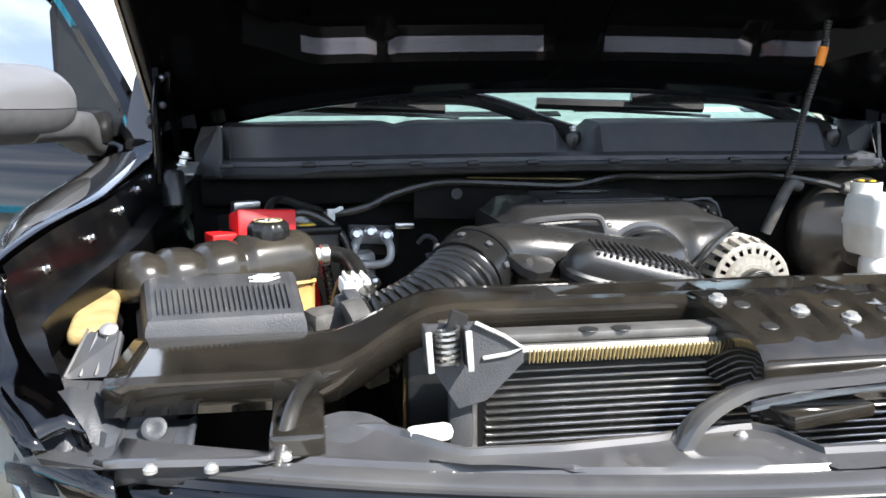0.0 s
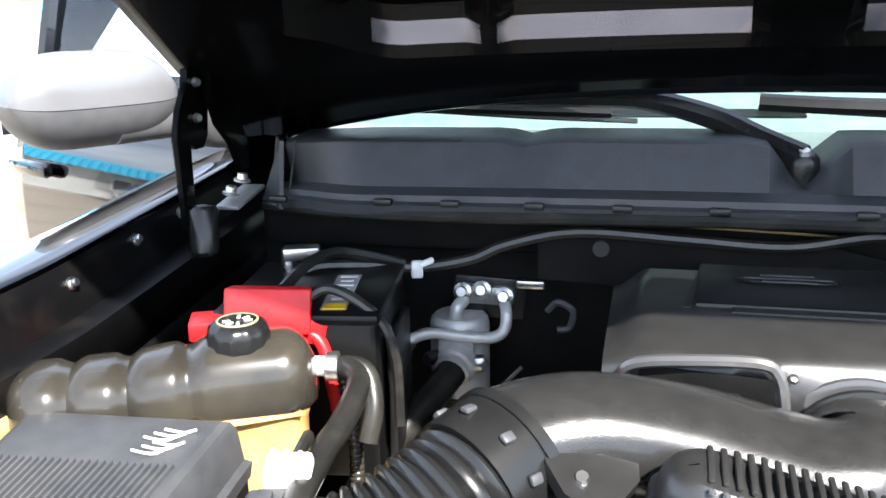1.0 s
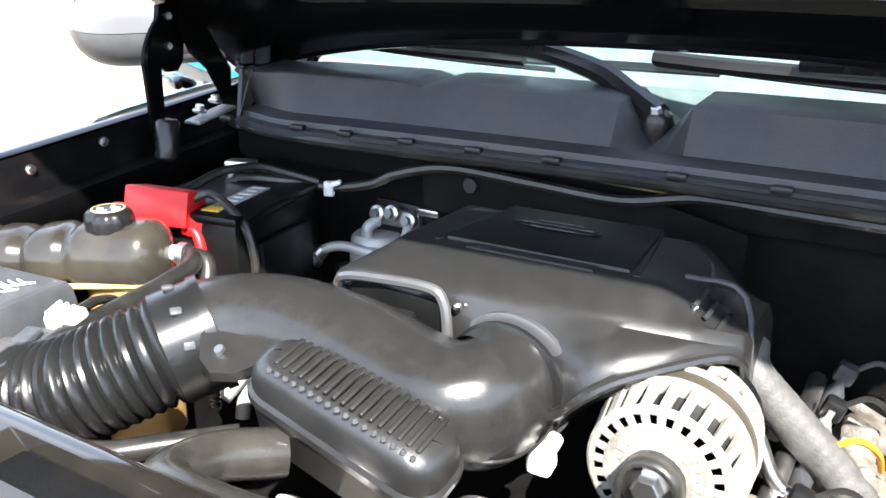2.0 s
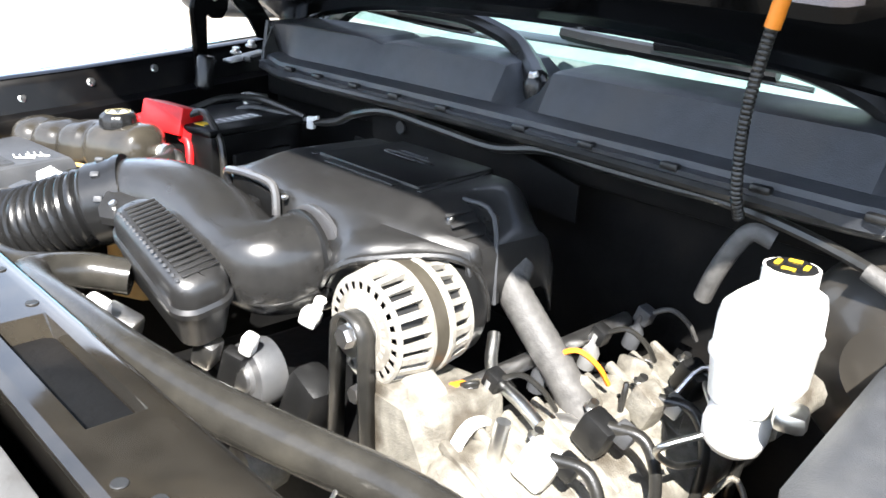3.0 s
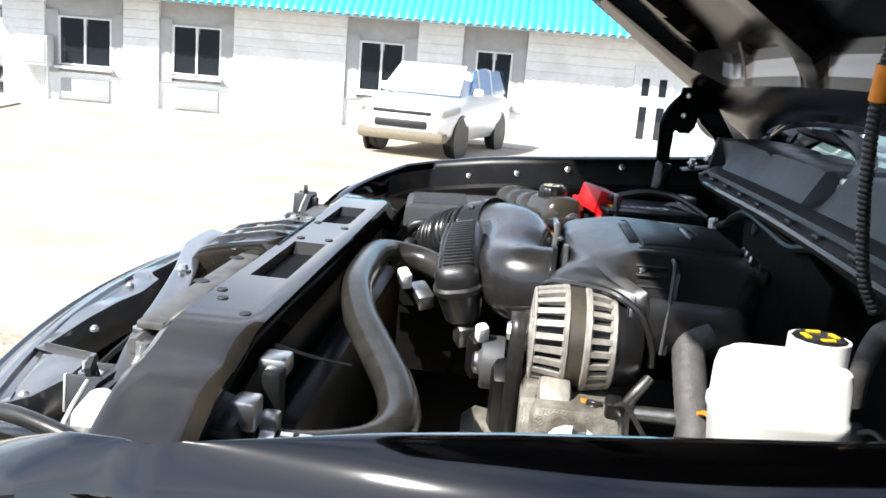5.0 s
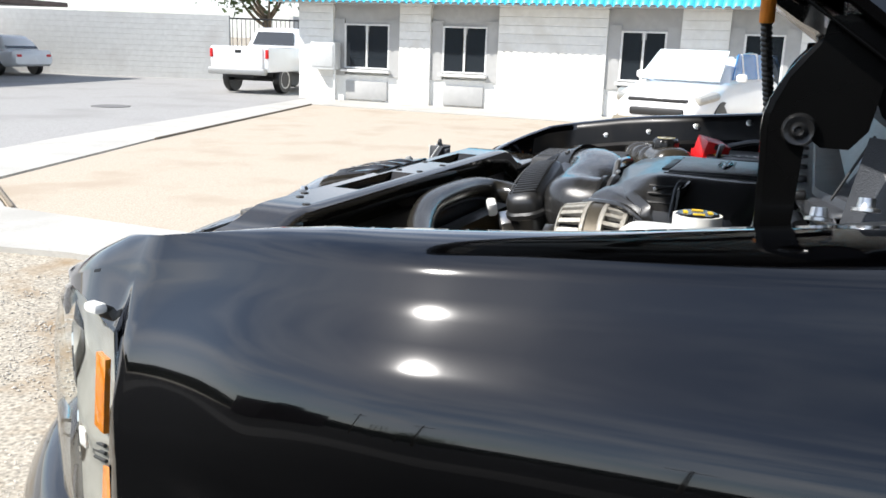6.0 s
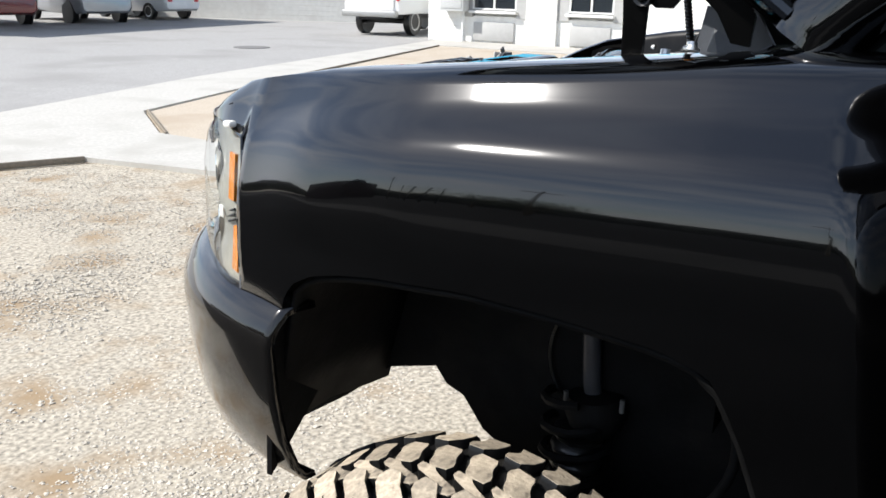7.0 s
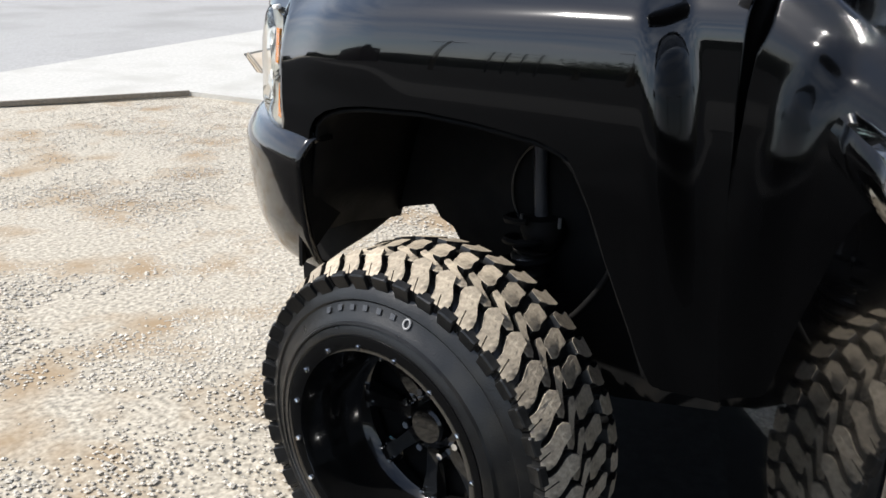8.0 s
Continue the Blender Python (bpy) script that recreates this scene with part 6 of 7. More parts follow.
# coolant tank with lobes
L0, L1 = V(-0.775, 0.260, 0), V(-0.506, 0.397, 0)
ax = (L1 - L0).normalized()
sd = V(-ax.y, ax.x, 0)
rows = []
NL = 44
for i in range(NL + 1):
    t = i / NL
    e = min(1.0, 1.0 - (1 - min(t, 1 - t) / 0.11) ** 2 if min(t, 1 - t) < 0.11 else 1.0)
    e = max(e, 0.05) ** 0.5
    dip = max(math.exp(-((t - c) / 0.026) ** 2) for c in (0.20, 0.38, 0.58))
    h = (0.060 - 0.008 * dip) * (0.84 + 0.2 * sstep(0.3, 0.75, t)) * (0.35 + 0.65 * e)
    w = (0.053 - 0.007 * dip) * e
    row = []
    for j in range(20):
        a = 2 * math.pi * j / 20
        ca, sa = math.cos(a), math.sin(a)
        u = math.copysign(abs(ca) ** 0.75, ca) * w
        v = math.copysign(abs(sa) ** 0.7, sa)
        zz = 1.334 + (v * h if v > 0 else v * 0.018)
        row.append(L0.lerp(L1, t) + sd * u + V(0, 0, zz))
    rows.append(row)
tank = part("coolant_tank", rings(rows), tankmat, truck, "smoky brown lobed coolant tank with amber base")
rows = []
for z, k in ((1.330, 1.0), (1.324, 1.04), (1.316, 1.04), (1.312, 1.0), (1.2, 0.97), (1.08, 0.95)):
    c = L0.lerp(L1, 0.80)
    rows.append([c + ax * px * k + sd * py * k + V(0, 0, z) for px, py in rrect(0.098, 0.086, 0.022)])
part("tank_base", rings(rows), amber_tank, tank, "aged amber lower tank")
part("seam", tube([L0 + ax * 0.02 + sd * -0.038 + V(0, 0, 1.325), L0.lerp(L1, 0.5) + sd * -0.053 + V(0, 0, 1.322), L1 - ax * 0.02 + sd * -0.045 + V(0, 0, 1.322)], 0.004, n=6), amber_tank, tank)
cap = part("cap", lathe([(0.001, 0.004), (0.02, 0.006), (0.026, 0.005), (0.031, 0.0), (0.0325, -0.008), (0.0325, -0.020), (0.029, -0.024), (0.024, -0.030), (0.001, -0.030)], (-0.571, 0.357, 1.408), (0, 0, 1), 72, lobes=12, depth=0.045), plastic_s, tank, "black fluted filler cap with yellow print")
part("print_ring", lathe([(0.0195, 0.0), (0.0212, 0.0), (0.0212, 0.0012), (0.0195, 0.0012)], (-0.571, 0.357, 1.4138), n=28, caps=False), pale_yellow, cap)
for a in (0.3, 1.1, 1.9, 3.6, 4.4, 5.2):
    part("print_mark", box((-0.571 + 0.011 * math.cos(a), 0.357 + 0.011 * math.sin(a), 1.414), (0.008, 0.003, 0.0012), (0, 0, math.degrees(a))), whiteprint, cap)
part("neck", lathe([(0.026, 0), (0.026, 0.03)], (-0.571, 0.357, 1.36)), tankmat, tank)
part("tank_port", tube([L1 + V(-0.01, 0, 1.352), L1 + V(0.02, 0.005, 1.352)], 0.011), white_pl, tank)
part("hose_clamp", lathe([(0.013, 0), (0.016, 0), (0.016, 0.012), (0.013, 0.012)], L1 + V(0.012, 0.004, 1.352), (1, 0.2, 0)), alu, tank)
part("vent_hose", tube([L1 + V(0.015, 0.004, 1.352), L1 + V(0.05, 0.012, 1.348), L1 + V(0.065, -0.005, 1.315), L1 + V(0.062, -0.02, 1.28)], 0.011), rubber, truck, "grey-black rubber vent hose")
part("vent_hose", tube([L1 + V(0.03, 0.008, 1.352), (-0.45, 0.375, 1.349), (-0.44, 0.30, 1.342), (-0.44, 0.241, 1.337), (-0.432, 0.17, 1.335), (-0.42, 0.13, 1.33), (-0.414, 0.074, 1.325), (-0.42, 0.04, 1.29)], 0.0125), rubber, truck)
part("drain_hose", tube([L1 + V(0.02, 0.03, 1.33), L1 + V(0.03, 0.03, 1.25), L1 + V(0.03, 0.02, 1.12)], 0.009, wave=0.002, pitch=0.007), tankmat, truck)
sc_ = part("airflow_sensor", box((-0.452, 0.168, 1.304), (0.056, 0.052, 0.066), (12, 0, 14), 0.014, 3), lidmat, truck, "grey airflow sensor plug with a white lock")
part("plug_collar", box((-0.450, 0.196, 1.345), (0.040, 0.030, 0.022), (12, 0, 14), 0.005), white_pl, sc_, "white plastic lock")
for dx in (-0.012, 0.0, 0.012):
    part("plug_rib", box((-0.450 + dx, 0.190, 1.358), (0.004, 0.026, 0.006), (12, 0, 14), 0.001, 1), white_pl, sc_)
part("latch", box((-0.456, 0.150, 1.340), (0.020, 0.03, 0.010), (12, 0, 14), 0.003), lidmat, sc_)
part("sensor_wire", tube([(-0.448, 0.205, 1.35), (-0.452, 0.24, 1.352), (-0.468, 0.28, 1.33), (-0.48, 0.31, 1.28)], 0.006, n=8), rubber, sc_)
part("fitting_band", lathe([(0.030, 0.0), (0.033, 0.0), (0.033, 0.04), (0.030, 0.04)], (-0.49, 0.10, 1.268), (-1, 0, 0), 24), lidmat, truck)

# battery
bt = part("battery", box((-0.570, 0.565, 1.28), (0.19, 0.215, 0.20), (0, 0, 8), 0.010), battery_black, truck, "black battery with a red terminal cover")
part("battery_lid", box((-0.570, 0.565, 1.380), (0.196, 0.222, 0.014), (0, 0, 8), 0.005), battery_black, bt)
part("label", box((-0.528, 0.545, 1.3880), (0.030, 0.135, 0.002), (0, 0, 11)), greyprint, bt, "grey and white label")
part("label", box((-0.516, 0.487, 1.3886), (0.026, 0.018, 0.002), (0, 0, 11)), yellow, bt)
for k in range(6):
    part("label_bar", box((-0.521 - 0.0035 * k, 0.512 + 0.018 * k, 1.3892), (0.022 if k % 2 else 0.016, 0.006, 0.0012), (0, 0, 11)), whiteprint, bt)
part("hold_down", box((-0.468, 0.578, 1.26), (0.012, 0.13, 0.16), (0, 0, 8), 0.004), plastic, bt)
rc = part("terminal_cover", box((-0.586, 0.462, 1.389), (0.096, 0.058, 0.052), (-14, 4, 20), 0.004), red, bt, "bright red terminal cover")
part("flap", box((-0.645, 0.437, 1.375), (0.050, 0.045, 0.022), (0, 0, 24), 0.003), red, rc)
part("flap", box((-0.540, 0.478, 1.366), (0.03, 0.045, 0.03), (0, 20, 24), 0.004), red, rc)
part("red_cable", tube([(-0.55, 0.462, 1.37), (-0.525, 0.462, 1.352), (-0.512, 0.455, 1.31), (-0.50, 0.45, 1.25)], 0.008), red, truck, "red battery cable")
part("black_cable", tube([(-0.548, 0.470, 1.398), (-0.53, 0.49, 1.408), (-0.50, 0.49, 1.402), (-0.462, 0.488, 1.375), (-0.444, 0.485, 1.33), (-0.440, 0.48, 1.25)], 0.0065, n=8), rubber, truck, "black cable over the battery")
part("black_cable", tube([(-0.585, 0.50, 1.402), (-0.575, 0.56, 1.418), (-0.56, 0.62, 1.416), (-0.53, 0.655, 1.402), (-0.49, 0.685, 1.386)], 0.007, n=8), rubber, truck)
part("terminal", lathe([(0.002, 0.022), (0.009, 0.022), (0.011, 0.0), (0.002, 0.0)], (-0.645, 0.655, 1.386), n=12), steel, bt)
part("terminal_clamp", box((-0.628, 0.66, 1.402), (0.05, 0.028, 0.018), (0, 0, 20), 0.004), steel, bt)

# accumulator and air-conditioning lines
ac = part("accumulator", lathe([(0.004, 0.096), (0.036, 0.095), (0.041, 0.090), (0.043, 0.082), (0.043, -0.01), (0.043, -0.07), (0.034, -0.088), (0.004, -0.09)], (-0.428, 0.752, 1.200), n=32), palealu, truck, "bare aluminium air-conditioning accumulator")
part("strap", lathe([(0.0435, 0), (0.046, 0), (0.046, 0.014), (0.0435, 0.014)], (-0.428, 0.752, 1.165), n=32), plastic, ac)
part("port_block", box((-0.425, 0.716, 1.256), (0.052, 0.022, 0.056), (0, 0, 4), 0.006), palealu, ac)
part("switch", lathe([(0.002, 0.026), (0.008, 0.025), (0.010, 0.018), (0.010, 0.0)], (-0.452, 0.712, 1.243), (-0.5, -1, 0.1), 12), plastic, ac)
part("bracket_plate", box((-0.388, 0.775, 1.315), (0.105, 0.008, 0.062), (0, 4, 6), 0.006), plastic, ac)
part("manifold", box((-0.39, 0.764, 1.322), (0.080, 0.018, 0.030), (0, 4, 8), 0.009), dullalu, ac)
for dx, dz_ in ((-0.032, 0.002), (-0.004, 0.006), (0.028, -0.002)):
    part("fitting", lathe([(0.002, 0.020), (0.007, 0.020), (0.008, 0.012), (0.0135, 0.010), (0.0135, 0.0)], (-0.39 + dx, 0.754, 1.326 + dz_), (0, -1, 0.25), 12), steel, ac)
part("ac_pipe", tube([(-0.42, 0.745, 1.318), (-0.426, 0.728, 1.312), (-0.428, 0.726, 1.298), (-0.428, 0.728, 1.278)], 0.0095), palealu, ac, "pale aluminium pipe")
part("ac_pipe", tube([(-0.362, 0.748, 1.318), (-0.356, 0.730, 1.306), (-0.358, 0.722, 1.285), (-0.374, 0.715, 1.275), (-0.41, 0.708, 1.276), (-0.455, 0.696, 1.283), (-0.480, 0.682, 1.278), (-0.496, 0.668, 1.262), (-0.514, 0.650, 1.236)], 0.0082), palealu, ac, "pale aluminium pipe")
part("fitting", lathe([(0.008, 0), (0.013, 0.0), (0.014, 0.012), (0.018, 0.014), (0.018, 0.026), (0.013, 0.028), (0.013, 0.042), (0.009, 0.044)], (-0.484, 0.680, 1.277), (-0.55, -0.55, -0.63), 10), steel, ac)
part("hose_nut", lathe([(0.020, 0), (0.030, 0.002), (0.030, 0.018), (0.026, 0.022), (0.026, 0.030), (0.02, 0.032)], (-0.420, 0.716, 1.240), (-0.25, -1, -0.35), 16), palealu, ac)
part("hose_nut", lathe([(0.006, 0), (0.012, 0.002), (0.012, 0.018), (0.006, 0.022)], (-0.392, 0.712, 1.240), (0.2, -1, 0.0), 6), steel, ac)
part("ac_hose", tube([(-0.422, 0.705, 1.236), (-0.432, 0.672, 1.224), (-0.456, 0.625, 1.200), (-0.485, 0.575, 1.172), (-0.50, 0.545, 1.155)], 0.0215, n=14), rubber, truck, "thick black air-conditioning hose")
part("ac_pipe", tube([(-0.488, 0.568, 1.168), (-0.505, 0.53, 1.145), (-0.522, 0.47, 1.10)], 0.0185), palealu, truck, "pale aluminium pipe")
part("pipe", tube([(-0.53, 0.60, 1.22), (-0.52, 0.56, 1.2), (-0.515, 0.53, 1.14), (-0.51, 0.5, 1.05)], 0.011), palealu, truck)
part("service_port", lathe([(0.006, 0), (0.01, 0.004), (0.01, 0.03), (0.006, 0.034)], (-0.50, 0.625, 1.24), (0, -0.2, 1), 10), steel, truck)
part("hook", tube([(-0.30, 0.742, 1.31), (-0.285, 0.735, 1.325), (-0.265, 0.735, 1.315), (-0.268, 0.735, 1.29), (-0.285, 0.735, 1.285)], 0.005, n=6), lidmat, truck)
part("bracket", box((-0.325, 0.75, 1.345), (0.04, 0.012, 0.012), (0, 0, 0), 0.003), steel, truck)
part("brace", tube([(-0.33, 0.70, 1.24), (-0.385, 0.66, 1.19)], 0.003, n=6), steel, truck)
for p in ((-0.66, 0.755, 1.42), (-0.555, 0.77, 1.405)):
    part("weld_stud", box(p, (0.035, 0.01, 0.006), (0, 10, 8), 0.003), steel, truck)

# harness along the firewall
part("wire_harness", tube([(-0.625, 0.60, 1.372), (-0.60, 0.63, 1.39), (-0.54, 0.66, 1.388), (-0.47, 0.695, 1.379), (-0.40, 0.70, 1.392), (-0.348, 0.70, 1.415), (-0.257, 0.70, 1.435), (-0.123, 0.70, 1.430), (0.0, 0.70, 1.425), (0.10, 0.70, 1.442), (0.2, 0.70, 1.440), (0.31, 0.695, 1.440), (0.40, 0.69, 1.442), (0.5, 0.69, 1.429), (0.573, 0.69, 1.412), (0.62, 0.69, 1.392), (0.68, 0.69, 1.36)], 0.0075, n=8), rubber, truck, "black wire harness clipped along the firewall")
cl = part("harness_clip", box((-0.473, 0.69, 1.377), (0.016, 0.012, 0.024), (0, 0, 20), 0.003), whiteprint, truck, "white harness clip")
part("clip_tail", box((-0.458, 0.688, 1.388), (0.02, 0.01, 0.008), (0, -20, 20), 0.003), whiteprint, cl)
part("purple_tube", tube([(-0.2, 0.74, 1.44), (0.0, 0.735, 1.435), (0.1, 0.735, 1.43)], 0.0016, n=6), tan, truck)
part("lamp_loom", tube([(0.436, 0.655, 1.438), (0.437, 0.636, 1.475), (0.440, 0.622, 1.55), (0.450, 0.613, 1.61), (0.463, 0.607, 1.67), (0.475, 0.610, 1.74)], 0.0072, wave=0.0015, pitch=0.006), rubber, truck, "black ribbed loom up to the hood")
part("orange_tape", tube([(0.460, 0.608, 1.655), (0.467, 0.6075, 1.69)], 0.009), orange, truck, "band of orange tape")

# ---------------------------------------------------------------- intake duct and engine
# corrugated hose and duct
BELL = [(-0.435, 0.126, 1.286), (-0.40, 0.131, 1.296), (-0.355, 0.150, 1.314), (-0.315, 0.185, 1.334), (-0.284, 0.228, 1.350)]
part("corrugated_duct", tube(BELL, 0.058, n=24, wave=0.007, pitch=0.0125), plastic_s, truck, "black corrugated intake hose")
part("duct_band", tube([(-0.455, 0.122, 1.281), (-0.432, 0.127, 1.287)], 0.059, n=24), loom, truck, "pale clamp band on the intake hose")


def duct(sect):
    rows = []
    pts = [Vector(p) for p, *_ in sect]
    up = V(0, 0, 1)
    for i, (p, w, h) in enumerate(sect):
        t = (pts[min(i + 1, len(pts) - 1)] - pts[max(i - 1, 0)]).normalized()
        u = t.cross(up).normalized()
        v = u.cross(t)
        rows.append([Vector(p) + u * a + v * b for a, b in [(w * math.copysign(abs(math.cos(k)) ** 0.85, math.cos(k)), h * math.copysign(abs(math.sin(k)) ** 0.85, math.sin(k))) for k in [2 * math.pi * j / 28 for j in range(28)]]])
    return rows


spine = smooth_path([(-0.288, 0.222, 1.348), (-0.262, 0.252, 1.357), (-0.205, 0.279, 1.363), (-0.13, 0.287, 1.358), (-0.07, 0.282, 1.347), (-0.02, 0.278, 1.336), (0.008, 0.290, 1.329), (0.018, 0.315, 1.327), (0.02, 0.345, 1.328)], 5)
sec = []
for i, p in enumerate(spine):
    k = i / (len(spine) - 1)
    w = 0.056 + 0.004 * math.sin(math.pi * k)
    h = 0.054 - 0.010 * sstep(0.1, 0.4, k) + 0.018 * sstep(0.5, 0.8, k)
    sec.append((p, w, h))
dct = part("intake_duct", rings(duct(sec)), grain, truck, "grained black plastic intake duct")
col_a, col_b = V(-0.300, 0.205, 1.342), V(-0.270, 0.246, 1.3555)
part("duct_collar", tube([col_a, col_b], 0.0605, n=28), plastic_s, dct)
part("duct_collar", tube([col_a.lerp(col_b, 0.8), col_b], 0.063, n=28), plastic_s, dct)
cdir = (col_b - col_a).normalized()
cu = cdir.cross(V(0, 0, 1)).normalized()
cv = cu.cross(cdir)
for a_ in (20, 55, 95, 140):
    off = cu * 0.062 * math.cos(radians(a_)) + cv * 0.062 * math.sin(radians(a_))
    part("collar_clip", box(col_a.lerp(col_b, 0.45) + off, (0.012, 0.009, 0.005), (90 - a_, 0, 54), 0.002), lidmat, dct)
for y0, r in ((0.335, 0.066), (0.352, 0.070)):
    part("duct_collar", lathe([(r - 0.006, 0), (r, 0.002), (r, 0.008), (r - 0.006, 0.010)], (0.021, y0, 1.328), (0.05, 1, 0), 36), plastic_s if r < 0.068 else panelmat, dct)
part("mould_seam", tube([(-0.02, 0.236, 1.302), (0.02, 0.243, 1.296), (0.06, 0.262, 1.298), (0.078, 0.29, 1.304), (0.082, 0.32, 1.31)], 0.0016, n=5), grain, dct)
part("hose_clamp", tube([(0.066, 0.316, 1.275), (0.080, 0.320, 1.288), (0.086, 0.320, 1.300)], 0.008, n=8), white_pl, dct, "pale clamp end on the throttle hose")
part("clamp_block", box((0.076, 0.312, 1.276), (0.026, 0.022, 0.024), (10, 20, 30), 0.006), white_pl, dct)
part("duct_ear", slab([(-0.245, 0.22, 1.378), (-0.238, 0.196, 1.373), (-0.222, 0.177, 1.359), (-0.203, 0.171, 1.352), (-0.182, 0.182, 1.352), (-0.168, 0.21, 1.357), (-0.172, 0.25, 1.368)], 0.012), covermat, dct)
part("bolt", lathe([(0.001, 0.004), (0.005, 0.004), (0.006, 0)], (-0.209, 0.192, 1.369), (0, -0.5, 0.8), 8), steel, dct)
boss = part("knuckle_boss", tube([(-0.005, 0.262, 1.350), (0.002, 0.238, 1.347)], 0.017, n=16), plastic_s, dct)
for k in range(3):
    part("boss_ring", lathe([(0.0165, -0.002), (0.019, 0.0), (0.0165, 0.002)], (0.0 + 0.001 * k, 0.246 - 0.005 * k, 1.348), (0.25, -0.95, -0.1), 16), grain, boss)
# resonator box: a boat-shaped lid with cross ribs over a deep body
TIL = pose(-0.054, 0.190, 1.343, 11, 14.5, 2)


def boat(g, n=5):
    """Plan of the lid: a rounded oblong whose far end narrows."""
    out = []
    for px, py in rrect(0.208 + 2 * g, 0.074 + 2 * g, 0.027 + g * 0.5, n):
        k = sstep(0.02, -0.11, px)
        out.append((px, py * (1 - 0.16 * k) + 0.006 * k))
    return out


rb = []
for z, g in ((-0.078, -0.016), (-0.07, -0.008), (-0.02, 0.0), (-0.0165, 0.0035), (-0.0085, 0.0035), (-0.004, 0.0), (0.010, -0.001), (0.019, -0.005), (0.0245, -0.012), (0.026, -0.022)):
    rb.append([TIL @ V(px, py, z + 0.010 * (1 - (px / 0.106) ** 2) * (z > 0)) for px, py in boat(g)])
res = part("resonator", rings(rb), covermat, truck, "ribbed black resonator box on the intake duct", angle=28)
for i in range(17):
    x = -0.074 + 0.154 * i / 16
    dome = 0.010 * (1 - (x / 0.106) ** 2)
    k = sstep(0.02, -0.11, x)
    rr = box((x, 0.004 + 0.004 * k, 0.0262 + dome), (0.0052, 0.047 - 0.008 * k, 0.004), bev=0.0018)
    bmesh.ops.transform(rr, matrix=TIL, verts=rr.verts)
    part("rib", rr, covermat, res)
    part("bead", lathe([(0.001, 0.0024), (0.0024, 0.0016), (0.0032, -0.001)], TIL @ V(x, -0.0255 + 0.006 * k, 0.0245 + dome), n=8), lidmat, res)
part("neck", tube([(-0.02, 0.215, 1.315), (-0.01, 0.26, 1.318)], 0.03), plastic, res)

# engine cover: a forward lip over the alternator, a crease, a grained slope and a flat top
LIPY = [(-0.205, 0.352), (-0.05, 0.350), (0.06, 0.335), (0.105, 0.325), (0.135, 0.340), (0.175, 0.380), (0.205, 0.418), (0.217, 0.436)]
LIPZ = [(-0.205, 1.33), (-0.05, 1.31), (0.05, 1.305), (0.085, 1.325), (0.11, 1.352), (0.135, 1.368), (0.175, 1.376), (0.205, 1.377), (0.217, 1.370)]
CRY = [(-0.205, 0.366), (-0.05, 0.362), (0.1, 0.388), (0.175, 0.412), (0.217, 0.446)]
CRZ = [(-0.205, 1.392), (-0.16, 1.404), (-0.05, 1.404), (0.1, 1.400), (0.175, 1.392), (0.217, 1.378)]
EY1 = 0.615
xs_ = [-0.205 + 0.422 * i / 48 for i in range(49)]
rows = []
for x in xs_:
    yl, zl, yc, zc = (interp(x, q) for q in (LIPY, LIPZ, CRY, CRZ))
    fall = 0.024 * (1 - sstep(-0.205, -0.165, x)) + 0.046 * sstep(0.125, 0.217, x)
    top = 1.421 - fall
    col = [V(x, yl + 0.018, zl - 0.022), V(x, yl + 0.004, zl - 0.012), V(x, yl - 0.002, zl - 0.006), V(x, yl - 0.004, zl), V(x, yl + 0.003, zl + 0.004)]
    for k in (0.25, 0.5, 0.75):
        col.append(V(x, yl + (yc - yl) * k * k * 0.85 + 0.003 * (1 - k), zl + (zc - zl) * (0.05 + 0.95 * k)))
    col += [V(x, yc - 0.003, zc - 0.005), V(x, yc + 0.002, zc), V(x, yc + 0.010, zc + 0.004)]
    for k in (0.3, 0.55, 0.8, 1.0):
        y = yc + 0.01 + (0.462 - yc - 0.01) * k if yc < 0.45 else yc + 0.01 + 0.01 * k
        col.append(V(x, y, zc + 0.004 + (max(top, zc - 0.004) - zc - 0.004) * math.sin(k * math.pi / 2)))
    yb = col[-1].y
    end = EY1 - 0.03 * sstep(0.12, 0.217, x)
    for k in (0.25, 0.5, 0.75, 0.92):
        col.append(V(x, yb + (end - yb) * k, col[14].z - 0.003 * k))
    col += [V(x, end, col[14].z - 0.012), V(x, end + 0.008, col[14].z - 0.03), V(x, end + 0.012, 1.33)]
    rows.append(col)
# turned-down sides
rows.insert(0, [V(p.x - 0.004, p.y, min(p.z, 1.34) - 0.02) for p in rows[0]])
rows.append([V(p.x + 0.004, p.y, p.z - 0.010) for p in rows[-1]])
rows.append([V(p.x + 0.002, p.y, p.z - (0.06 if p.y > 0.462 else 0.016)) for p in rows[-1]])
ec = part("engine_cover", rings(rows, closed=False), covermat, truck, "grained black engine cover with a blank badge", angle=35)
m = ec.modifiers.new("thickness", "SOLIDIFY")
m.thickness = 0.004
part("cover_lip", tube([(x, interp(x, LIPY) - 0.005, interp(x, LIPZ) - 0.003) for x in (0.055, 0.085, 0.105, 0.13, 0.155, 0.18, 0.2, 0.214)] + [(0.221, 0.452, 1.350), (0.222, 0.470, 1.31), (0.220, 0.474, 1.28)], 0.0055, n=8, sub=4), grain, ec)
tp = box((0, 0, 0), (0.196, 0.15, 0.010), bev=0.004)
for v_ in tp.verts:
    v_.co.x *= 1.06 - 0.8 * v_.co.y
bmesh.ops.translate(tp, vec=(-0.010, 0.536, 1.4205), verts=tp.verts)
part("top_panel", tp, plastic, ec)
